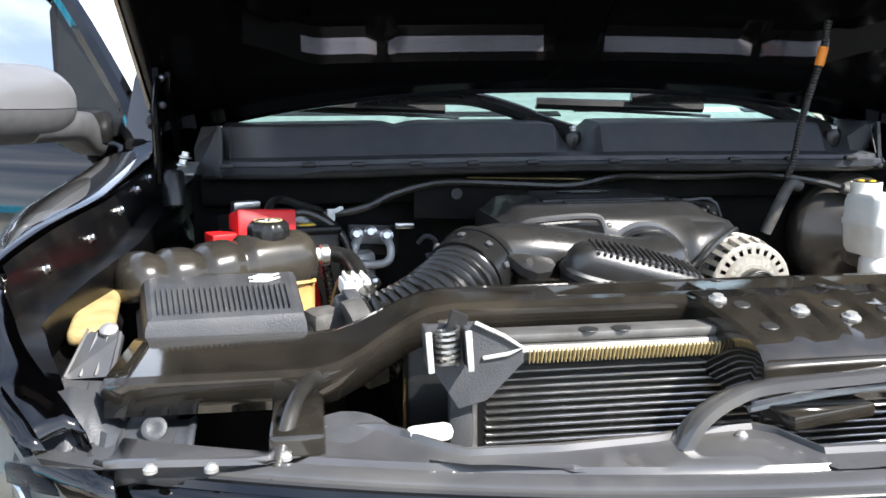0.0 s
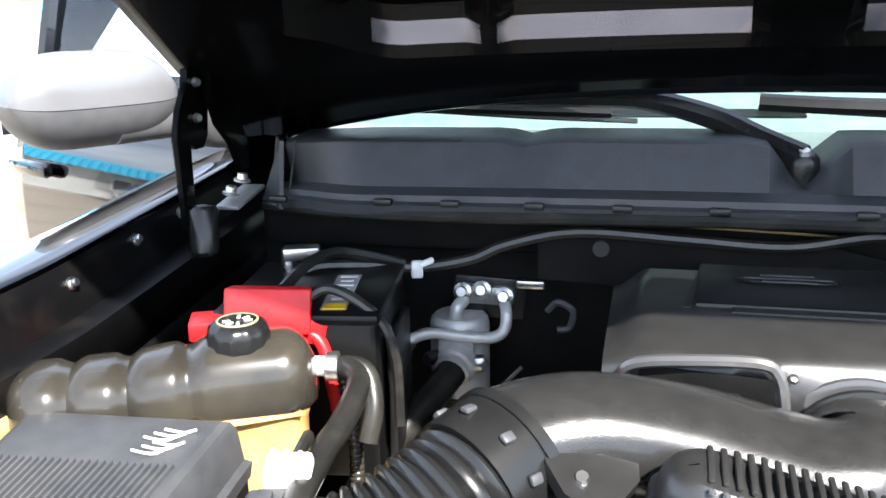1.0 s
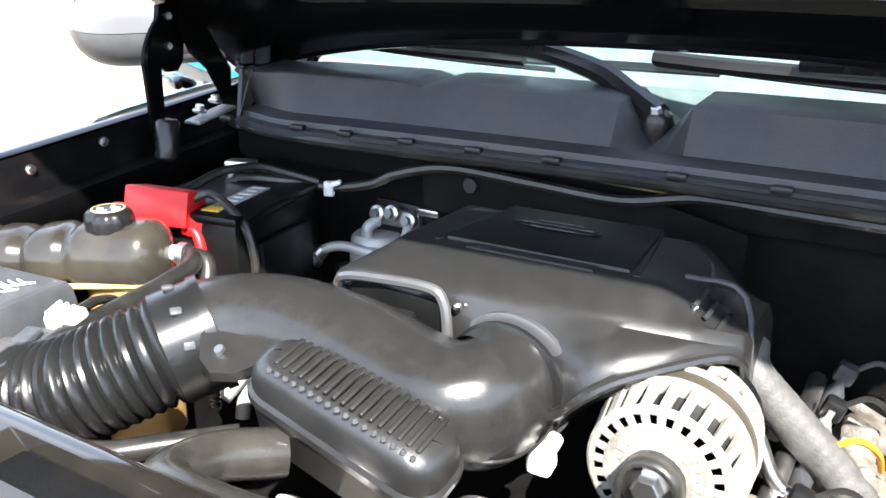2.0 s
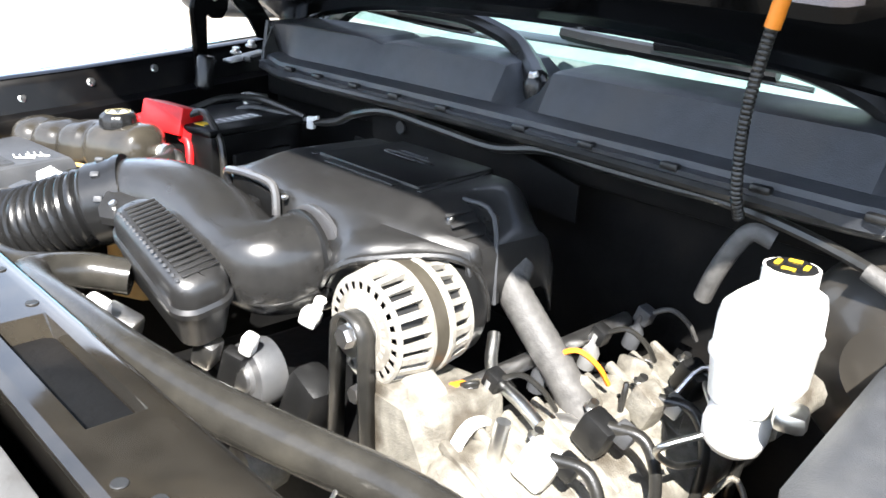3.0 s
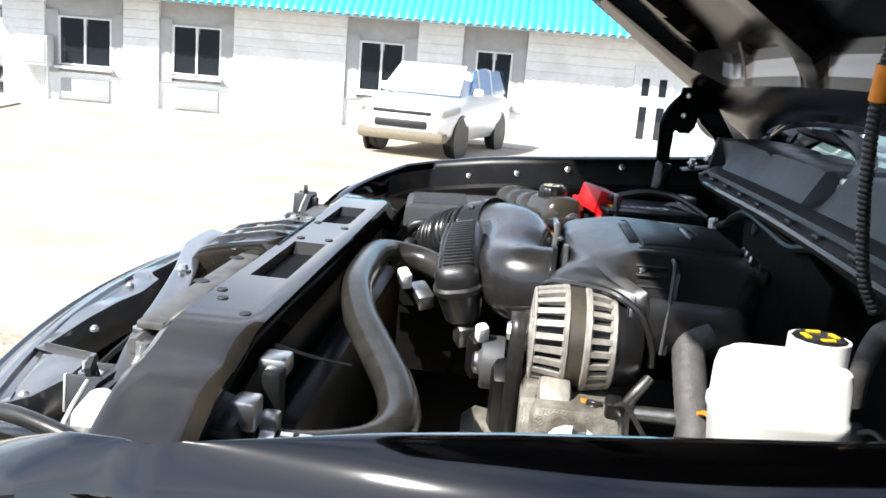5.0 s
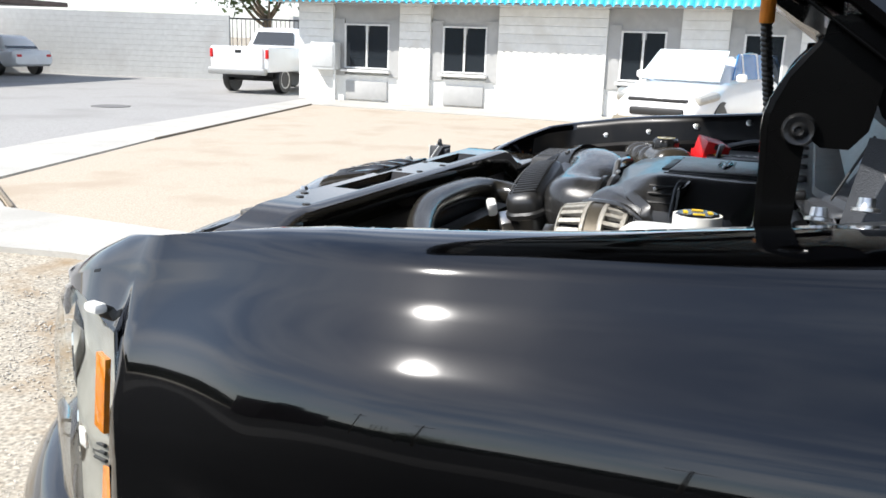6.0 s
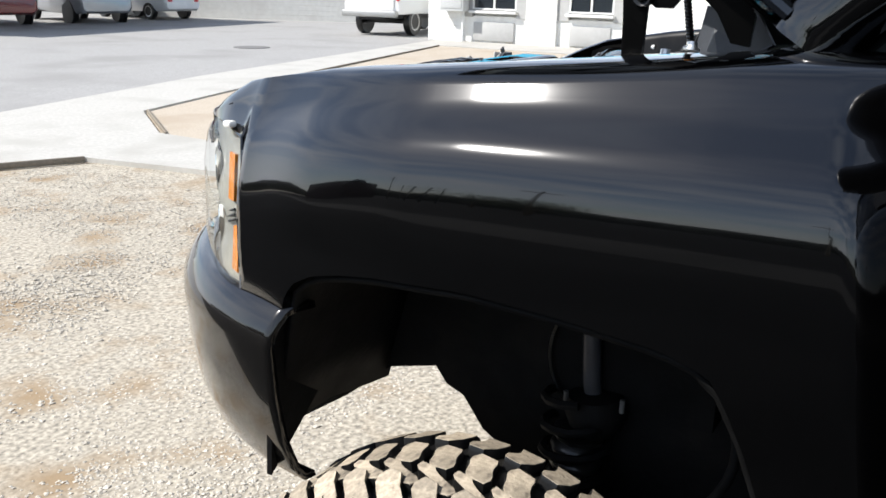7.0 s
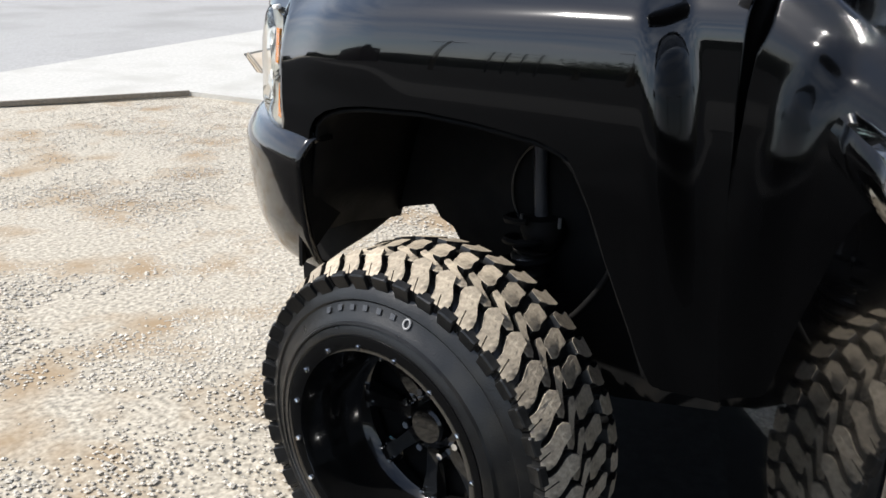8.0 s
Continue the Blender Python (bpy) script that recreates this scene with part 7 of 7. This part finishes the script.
part("groove", box((-0.010, 0.4525, 1.4205), (0.150, 0.013, 0.005), (2, 0, 0), 0.001), blackiron, ec)
for sx in (-1, 1):
    part("side_groove", box((-0.010 + sx * 0.106, 0.53, 1.4195), (0.008, 0.15, 0.005), (0, 0, sx * 9), 0.001), blackiron, ec)
bd = part("badge", lathe([(0.001, 0.003), (0.05, 0.002), (0.055, 0.0), (0.001, 0.0)], n=28), plastic_s, ec)
bd.matrix_local = Matrix.Translation(V(-0.020, 0.546, 1.4262)) @ Matrix.Diagonal((1, 0.16, 1, 1))
for k in (0.534, 0.546, 0.558):
    part("badge_bar", box((-0.020, k, 1.4292), (0.09 if k == 0.546 else 0.055, 0.003, 0.0015)), lidmat, ec)
# frame round the cover opening, coil tops inside, fin plate and vents
part("opening_frame", tube([(-0.196, 0.372, 1.352), (-0.188, 0.352, 1.388), (-0.172, 0.346, 1.403), (-0.12, 0.345, 1.409), (-0.068, 0.345, 1.410), (-0.053, 0.345, 1.400), (-0.047, 0.343, 1.375), (-0.046, 0.342, 1.345)], 0.0058, n=8), panelmat, ec)
part("opening", slab([(-0.188, 0.3535, 1.31), (-0.053, 0.342, 1.31), (-0.055, 0.342, 1.396), (-0.17, 0.353, 1.398)], 0.004), liner, ec, "dark opening in the cover")
for dx in (-0.142, -0.098):
    part("coil_top", box((dx, 0.334, 1.372), (0.034, 0.02, 0.022), (8, 0, 0), 0.006), plastic, ec)
for px, py, pz in ((-0.040, 0.352, 1.394), (0.168, 0.455, 1.401)):
    part("clip", lathe([(0.001, 0.005), (0.004, 0.004), (0.005, 0.0)], (px, py, pz), (0.2, -0.5, 0.8), 8), steel, ec)
fin = part("fin_plate", slab([(0.146, 0.502, 1.416), (0.208, 0.494, 1.409), (0.2245, 0.487, 1.300), (0.206, 0.489, 1.300), (0.194, 0.496, 1.392), (0.148, 0.503, 1.404)], 0.007), plastic_s, ec)
part("fin_edge", tube([(0.146, 0.498, 1.415), (0.208, 0.490, 1.408), (0.224, 0.483, 1.300)], 0.003, n=6, sub=4), lidmat, fin)
part("bolt", lathe([(0.001, 0.004), (0.004, 0.004), (0.005, 0)], (0.214, 0.483, 1.315), (0, -1, 0), 8), steel, fin)
for k in range(5):
    part("vent_slot", box((0.171 + 0.011 * k, 0.466, 1.408 - 0.0095 * k - 0.0012 * k * k), (0.005, 0.044, 0.004), (0, 40, 0), 0.001), blackiron, ec)

# alternator
AX, AY, AZ = 0.186, 0.310, 1.300
alt = part("alternator", lathe([(0.01, 0.0), (0.058, 0.0), (0.060, 0.15), (0.01, 0.15)], (AX, AY, AZ), (0, 1, 0), 28), blackiron, truck, "cast aluminium alternator with cooling slots")
for y0, y1, r in ((0.0, 0.007, 0.066), (0.054, 0.066, 0.073), (0.092, 0.106, 0.073), (0.138, 0.152, 0.067)):
    part("housing_ring", lathe([(0.05, y0), (r - 0.003, y0), (r, y0 + 0.003), (r, y1 - 0.003), (r - 0.003, y1), (0.05, y1)], (AX, AY, AZ), (0, 1, 0), 40), cast, alt)
part("stator", lathe([(0.05, 0.066), (0.0705, 0.066), (0.0705, 0.092), (0.05, 0.092)], (AX, AY, AZ), (0, 1, 0), 40), mat("stator_steel", (0.12, 0.105, 0.08), 0.4, metal=0.6), alt)
fin_f = finish(rings([[V(-0.0042, 0.004, 0.062), V(0.0042, 0.004, 0.062), V(0.0042, 0.006, 0.066), V(-0.0042, 0.006, 0.066)], [V(-0.0042, 0.055, 0.064), V(0.0042, 0.055, 0.064), V(0.0042, 0.055, 0.0725), V(-0.0042, 0.055, 0.0725)]]), "housing_fin", cast)
fin_r = finish(rings([[V(-0.0038, 0.1, 0.063), V(0.0038, 0.1, 0.063), V(0.0038, 0.1, 0.0725), V(-0.0038, 0.1, 0.0725)], [V(-0.0038, 0.142, 0.061), V(0.0038, 0.142, 0.061), V(0.0038, 0.142, 0.067), V(-0.0038, 0.142, 0.067)]]), "housing_fin", cast)
face_f = finish(rings([[V(-0.003, -0.003, 0.03), V(0.003, -0.003, 0.03), V(0.003, 0.006, 0.03), V(-0.003, 0.006, 0.03)], [V(-0.0042, 0.0, 0.063), V(0.0042, 0.0, 0.063), V(0.0042, 0.008, 0.063), V(-0.0042, 0.008, 0.063)]]), "face_fin", cast)
for i in range(24):
    mm = Matrix.Translation(V(AX, AY, AZ)) @ Matrix.Rotation(2 * math.pi * i / 24, 4, "Y")
    piece("housing_fin", fin_f, alt, mm)
    piece("housing_fin", fin_r, alt, mm)
    piece("face_fin", face_f, alt, mm)
part("face_ring", lathe([(0.018, -0.004), (0.033, -0.004), (0.035, 0.004), (0.018, 0.004)], (AX, AY, AZ), (0, 1, 0), 28), cast, alt)
part("face_ring", lathe([(0.044, -0.002), (0.049, -0.002), (0.05, 0.006), (0.044, 0.006)], (AX, AY, AZ), (0, 1, 0), 36), cast, alt)
part("rear_cap", lathe([(0.062, 0.15), (0.062, 0.180), (0.052, 0.200), (0.03, 0.205), (0.01, 0.206)], (AX, AY, AZ), (0, 1, 0), 28), plastic, alt, "black rear cap")
part("pulley", lathe([(0.008, -0.03), (0.026, -0.03), (0.027, -0.028), (0.025, -0.025), (0.025, -0.008), (0.027, -0.006), (0.026, -0.003), (0.008, -0.003)], (AX, AY, AZ), (0, 1, 0), 28), steel, alt)
part("pulley_nut", lathe([(0.004, -0.045), (0.012, -0.045), (0.014, -0.04), (0.014, -0.03), (0.004, -0.03)], (AX, AY, AZ), (0, 1, 0), 6), alu, alt)
part("post_stud", lathe([(0.003, 0), (0.006, 0), (0.006, 0.02), (0.003, 0.02)], (AX - 0.02, AY + 0.15, AZ + 0.052), (0.2, 1, 0.3), 8), red, alt)
part("lug_ear", box((AX + 0.06, AY + 0.05, AZ - 0.065), (0.05, 0.06, 0.04), (0, 30, 0), 0.012), cast, alt)
alt.matrix_local = Matrix.Translation(V(AX, AY, AZ)) @ Matrix.Diagonal((1.0, 0.74, 1.0, 1)) @ Matrix.Translation(V(-AX, -AY, -AZ))
# belt and pulleys
belt = []
for a in range(180, -10, -20):
    belt.append((AX + 0.028 * math.cos(radians(a)), AZ + 0.028 * math.sin(radians(a))))
loop = [(AX - 0.035, 1.06)] + belt[0:] + [(AX + 0.04, 1.06)]
rows = [[V(x, AY - 0.029, z), V(x, AY - 0.007, z)] for x, z in loop]
bl = part("drive_belt", rings(rows, closed=False), rubber, truck, "black ribbed drive belt")
m = bl.modifiers.new("thickness", "SOLIDIFY")
m.thickness = 0.005
idl = part("idler_pulley", lathe([(0.004, -0.025), (0.02, -0.025), (0.024, -0.02), (0.04, -0.02), (0.043, -0.016), (0.043, 0.016), (0.03, 0.02), (0.004, 0.02)], (0.035, 0.262, 1.198), (0, 1, 0), 28), lidmat, truck, "worn grey idler pulley with a steel hub")
part("hub", lathe([(0.003, -0.034), (0.012, -0.034), (0.02, -0.03), (0.02, -0.024), (0.003, -0.024)], (0.035, 0.262, 1.198), (0, 1, 0), 20), alu, idl)
part("tensioner", box((0.105, 0.285, 1.17), (0.06, 0.05, 0.12), (0, 24, 0), 0.016), plastic, truck)
part("water_pump_nose", lathe([(0.01, 0), (0.04, 0.0), (0.045, 0.03), (0.03, 0.05)], (0.05, 0.27, 1.08), (0, -1, 0), 20), grimecast, truck)
part("alternator_bracket", box((0.245, 0.375, 1.150), (0.13, 0.12, 0.17), (0, -6, 0), 0.018), grimecast, truck, "cast aluminium alternator bracket")
part("bracket_web", slab([(0.185, 0.312, 1.05), (0.31, 0.312, 1.05), (0.30, 0.312, 1.18), (0.265, 0.312, 1.235), (0.195, 0.312, 1.235)], 0.02), grimecast, truck)
part("bracket_foot", box((0.225, 0.325, 1.235), (0.05, 0.04, 0.03), (0, 0, 0), 0.01), grimecast, truck)
for p in ((0.196, 0.300, 1.228), (0.192, 0.298, 1.13)):
    part("bolt_head", lathe([(0.002, 0.014), (0.01, 0.014), (0.012, 0.0)], p, (0, -1, 0), 6), alu, truck)
eb = bmesh.new()
box((0.05, 0.53, 0.98), (0.5, 0.5, 0.3), bev=0.04, bm=eb)
part("engine_block", eb, liner, truck, "dark engine block")
vc = part("valve_cover", box((0.375, 0.53, 1.125), (0.19, 0.46, 0.09), (0, 24, 0), 0.03, 3), grimecast, truck, "pale cast valve cover")
for k in range(9):
    part("rib", box((0.37, 0.33 + 0.05 * k, 1.172), (0.15, 0.012, 0.014), (0, 24, 0), 0.004), grimecast, vc)
for k in range(4):
    y = 0.385 + 0.1 * k
    c = part("ignition_coil", box((0.395, y, 1.20), (0.042, 0.034, 0.05), (0, 24, 10 - 9 * k), 0.008), (white_pl, plastic, grimecast, plastic)[k], truck, "ignition coil on the valve cover")
    part("connector", box((0.425, y + 0.012, 1.208), (0.026, 0.024, 0.024), (0, 24, 8), 0.005), (plastic, lidmat, dullalu, white_pl)[k], c)
    part("bolt", lathe([(0.001, 0.01), (0.006, 0.01), (0.007, 0.003), (0.011, 0.0)], (0.365, y + 0.03, 1.208), (0.3, 0, 1), 8), steel, c)
    part("plug_wire", tube([(0.41, y, 1.215), (0.45, y + 0.015, 1.21), (0.475, y + 0.01, 1.16), (0.47, y, 1.06)], 0.0075), rubber, truck)
    part("injector", lathe([(0.004, 0), (0.012, 0.004), (0.012, 0.03), (0.007, 0.04), (0.007, 0.06)], (0.275, y + 0.03, 1.19), (0.3, 0, 1), 12), (dullalu, lidmat)[k % 2], truck, "fuel injector with its plug")
    part("injector_plug", box((0.292, y + 0.035, 1.245), (0.024, 0.022, 0.026), (0, 20, 0), 0.005), (plastic, lidmat)[k % 2], truck)
    part("connector_wire", tube([(0.30, y + 0.035, 1.25), (0.325, y + 0.045, 1.262), (0.345, y + 0.06, 1.245), (0.35, y + 0.08, 1.215)], 0.0035, n=6), (rubber, orange, rubber, loom)[k], truck)
part("oil_tube", tube([(0.30, 0.36, 1.02), (0.335, 0.365, 1.12), (0.345, 0.37, 1.19), (0.35, 0.375, 1.235)], 0.009), alu, truck)
part("tie", tube([(0.28, 0.372, 1.105), (0.315, 0.352, 1.108), (0.345, 0.358, 1.105)], 0.003, n=6), white_pl, truck)
part("heat_shield_plate", box((0.44, 0.42, 1.11), (0.07, 0.12, 0.006), (20, 38, 0), 0.002), alu, truck)
part("exhaust_flange", box((0.46, 0.50, 1.04), (0.05, 0.34, 0.05), (0, 30, 0), 0.012), mat("rusty_cast_iron", (0.3, 0.2, 0.12), 0.8, var=0.3, scale=40, bump=0.5), truck, "rust-brown exhaust manifold edge")
part("fuel_rail", tube([(0.262, 0.40, 1.228), (0.262, 0.72, 1.228)], 0.011), alu, truck)
part("rail_plug", lathe([(0.002, 0.02), (0.008, 0.02), (0.01, 0.0)], (0.262, 0.40, 1.228), (0, -1, 0.3), 12), orange, truck)
cl = random.Random(11)
for k in range(22):
    p = V(cl.uniform(0.27, 0.50), cl.uniform(0.36, 0.72), cl.uniform(1.02, 1.2))
    q = p + V(cl.uniform(-0.05, 0.05), cl.uniform(-0.1, 0.12), cl.uniform(0.0, 0.06))
    e = q + V(cl.uniform(-0.04, 0.08), cl.uniform(-0.05, 0.08), cl.uniform(-0.14, -0.04))
    part("wire", tube([p, q, e], cl.choice((0.004, 0.006, 0.008)), n=7), cl.choice((rubber, loom, grimecast, alu, white_pl)), truck)
for k in range(12):
    p = (cl.uniform(0.28, 0.48), cl.uniform(0.38, 0.7), cl.uniform(1.08, 1.19))
    part("bracket", box(p, (cl.uniform(0.02, 0.05), cl.uniform(0.02, 0.05), cl.uniform(0.015, 0.04)), (cl.uniform(-30, 30), cl.uniform(-30, 30), cl.uniform(0, 90)), 0.006), cl.choice((grimecast, alu, grimecast, steel)), truck)
part("wrapped_loom", tube([(0.206, 0.545, 1.335), (0.216, 0.522, 1.315), (0.25, 0.520, 1.282), (0.30, 0.522, 1.235), (0.335, 0.524, 1.195), (0.352, 0.524, 1.172)], 0.0225, n=14, wave=0.0005, pitch=0.012), loom, truck, "thick loom wrapped in dusty grey tape")
part("ribbed_loom", tube([(0.352, 0.524, 1.172), (0.372, 0.520, 1.135), (0.392, 0.508, 1.08), (0.405, 0.49, 0.98)], 0.0215, n=14, wave=0.003, pitch=0.009), rubber, truck, "black ribbed loom below the tape")
part("black_hose", tube([(0.27, 0.40, 1.24), (0.30, 0.385, 1.19), (0.315, 0.37, 1.10), (0.32, 0.36, 0.98)], 0.013, wave=0.0015, pitch=0.006), rubber, truck, "black ribbed wire loom")
part("tie", lathe([(0.0135, 0), (0.016, 0), (0.016, 0.006), (0.0135, 0.006)], (0.318, 0.366, 1.07), (0.05, -0.1, -1), 14), white_pl, truck)
part("steel_line", tube([(0.24, 0.47, 1.27), (0.27, 0.44, 1.24), (0.33, 0.43, 1.225), (0.36, 0.425, 1.215)], 0.008), steel, truck)
part("steering_pump", lathe([(0.01, 0), (0.05, 0.005), (0.055, 0.05), (0.045, 0.08)], (0.30, 0.30, 1.0), (0, 1, 0), 24), cast, truck)

# upper radiator hose
part("radiator_hose", tube([(-0.115, 0.17, 1.30), (-0.15, 0.12, 1.31), (-0.15, 0.065, 1.318), (-0.09, 0.045, 1.328), (0.03, 0.046, 1.334), (0.16, 0.055, 1.332), (0.26, 0.082, 1.318), (0.35, 0.122, 1.302), (0.43, 0.155, 1.29), (0.50, 0.168, 1.282), (0.555, 0.15, 1.278), (0.582, 0.10, 1.276), (0.588, 0.045, 1.276)], 0.0235, n=16, sub=8), hosemat, truck, "long black upper radiator hose with white print")
for k in range(4):
    part("print_bar", box((0.6 - 0.003, 0.092 - 0.018 * k, 1.3), (0.005, 0.012, 0.0016), (0, 25, 0)), greyprint, truck)
part("hose_clamp", lathe([(0.024, 0), (0.0275, 0), (0.0275, 0.014), (0.024, 0.014)], (0.588, 0.062, 1.276), (0.05, -1, 0), 20), alu, truck)
part("clamp_ear", box((0.588, 0.055, 1.308), (0.02, 0.018, 0.018), (0, 0, 0), 0.003), alu, truck)
part("radiator_tank", box((0.60, 0.0, 1.22), (0.09, 0.07, 0.2), bev=0.012), plastic, truck)
part("shroud_post", box((0.545, 0.045, 1.315), (0.026, 0.02, 0.06), bev=0.004), plastic, truck)
part("shroud_clip", box((0.52, 0.04, 1.34), (0.035, 0.03, 0.022), bev=0.005), alu, truck)
part("shroud_clip", box((0.60, 0.035, 1.32), (0.03, 0.025, 0.03), bev=0.004), alu, truck)
part("thin_wire", tube([(0.49, 0.03, 1.35), (0.45, 0.07, 1.325), (0.42, 0.10, 1.31)], 0.002, n=5), steel, truck)
for p, s_, m_ in (((-0.05, 0.10, 1.30), (0.03, 0.02, 0.03), whiteprint), ((-0.06, 0.13, 1.27), (0.05, 0.03, 0.03), alu), ((0.0, 0.21, 1.23), (0.03, 0.03, 0.04), alu), ((0.05, 0.24, 1.25), (0.02, 0.02, 0.03), whiteprint), ((0.02, 0.23, 1.2), (0.03, 0.02, 0.08), plastic)):
    part("fitting", box(p, s_, (10, 20, 30), 0.006), m_, truck)
part("lower_hose", tube([(-0.395, 0.10, 1.285), (-0.363, 0.069, 1.295), (-0.265, 0.078, 1.300), (-0.215, 0.119, 1.302), (-0.17, 0.17, 1.30)], 0.0115), rubber, truck)

# ---------------------------------------------------------------- engine bay, driver side
part("brake_booster", lathe([(0.01, 0.0), (0.05, 0.0), (0.075, -0.02), (0.118, -0.035), (0.128, -0.05), (0.132, -0.062), (0.128, -0.075), (0.12, -0.1), (0.05, -0.13)], (0.625, 0.665, 1.315), (0, -1, 0.12), 48), booster_black, truck, "round black brake booster")
part("master_cylinder", tube([(0.565, 0.62, 1.285), (0.562, 0.52, 1.280)], 0.022), grimecast, truck, "cast brake master cylinder")
rows = []
for z, w, l, g in ((1.300, 0.060, 0.100, 0.02), (1.310, 0.068, 0.112, 0.02), (1.352, 0.072, 0.120, 0.02), (1.356, 0.076, 0.124, 0.02), (1.364, 0.076, 0.124, 0.02), (1.368, 0.072, 0.120, 0.02), (1.396, 0.072, 0.120, 0.022), (1.409, 0.068, 0.115, 0.022), (1.416, 0.056, 0.098, 0.022)):
    rows.append([V(0.550 + px, 0.533 + py, z) for px, py in rrect(w, l, g)])
rv = part("fluid_reservoir", rings(rows), white_pl, truck, "white plastic brake fluid reservoir")
part("lower_chamber", lathe([(0.004, 0.036), (0.022, 0.034), (0.032, 0.022), (0.034, 0.0), (0.030, -0.018), (0.018, -0.028), (0.004, -0.030)], (0.545, 0.508, 1.272), (0.1, 0.2, 1), 20), white_pl, rv)
part("neck", lathe([(0.028, 0), (0.028, 0.03)], (0.547, 0.562, 1.405)), white_pl, rv)
bc = part("cap", lathe([(0.001, 0.014), (0.023, 0.014), (0.027, 0.011), (0.028, 0.0), (0.001, 0.0)], (0.547, 0.562, 1.423), (0, 0, 1), 40, lobes=12, depth=0.05), plastic_s, rv, "black cap with yellow print")
for a in (0.2, 1.8, 3.3, 4.9):
    part("print_mark", box((0.547 + 0.014 * math.cos(a), 0.562 + 0.014 * math.sin(a), 1.4375), (0.013, 0.005, 0.0014), (0, 0, math.degrees(a) + 90)), yellow, bc)
part("vacuum_elbow", tube([(0.402, 0.665, 1.325), (0.416, 0.66, 1.362), (0.436, 0.66, 1.405), (0.452, 0.664, 1.424), (0.474, 0.672, 1.418)], 0.0115), loom, truck, "dusty grey vacuum elbow")
part("level_sensor", box((0.604, 0.490, 1.318), (0.032, 0.036, 0.022), (0, 0, 20), 0.008), steel, truck)
rows = []
for z, g in ((1.2, 0.0), (1.325, 0.0), (1.33, 0.006), (1.348, 0.006), (1.360, -0.006), (1.363, -0.018)):
    rows.append([V(x + (g if x > 0.72 else -g), y + (g if y > 0.45 else -g), z + 0.012 * (y > 0.45)) for x, y in ((0.675, 0.335), (0.708, 0.275), (0.815, 0.265), (0.80, 0.675), (0.648, 0.675), (0.652, 0.56))])
part("fuse_box", rings(rows), lidmat, truck, "grey plastic fuse box cover")
part("brake_line", tube([(0.53, 0.47, 1.27), (0.50, 0.44, 1.25), (0.49, 0.5, 1.2), (0.47, 0.6, 1.15)], 0.004), steel, truck)
part("grey_tube", tube([(0.575, 0.682, 1.411), (0.60, 0.682, 1.402), (0.625, 0.682, 1.389), (0.66, 0.682, 1.366)], 0.0105), loom, truck)

# wipers
for o in (0.0, 0.575):
    w = part("wiper", lathe([(0.002, 0.02), (0.012, 0.02), (0.02, 0.012), (0.024, -0.02), (0.002, -0.02)], (0.02 + o, 0.767, 1.515), (0, -0.4, 1), 18), plastic_s, truck, "black windshield wiper at rest")
    part("nut", lathe([(0.001, 0.006), (0.007, 0.006), (0.009, 0.0)], (0.02 + o, 0.758, 1.533), (0, -0.4, 1), 6), alu, w)
    part("arm", tube([(0.02 + o, 0.767, 1.525), (-0.03 + o, 0.80, 1.545), (-0.085 + o, 0.82, 1.57), (-0.172 + o, 0.815, 1.594), (-0.26 + o, 0.825, 1.597), (-0.40 + o, 0.845, 1.594)], 0.012, n=8, radii=(0.019, 0.012)), plastic_s, w)
    part("blade", tube([(-0.60 + o, 0.875, 1.588), (-0.50 + o, 0.862, 1.584), (-0.36 + o, 0.86, 1.58), (-0.226 + o, 0.87, 1.575)], 0.011, n=6), plastic, w)
    part("blade_rubber", tube([(-0.60 + o, 0.885, 1.578), (-0.36 + o, 0.875, 1.566), (-0.19 + o, 0.905, 1.556)], 0.004, n=6), rubber, w)
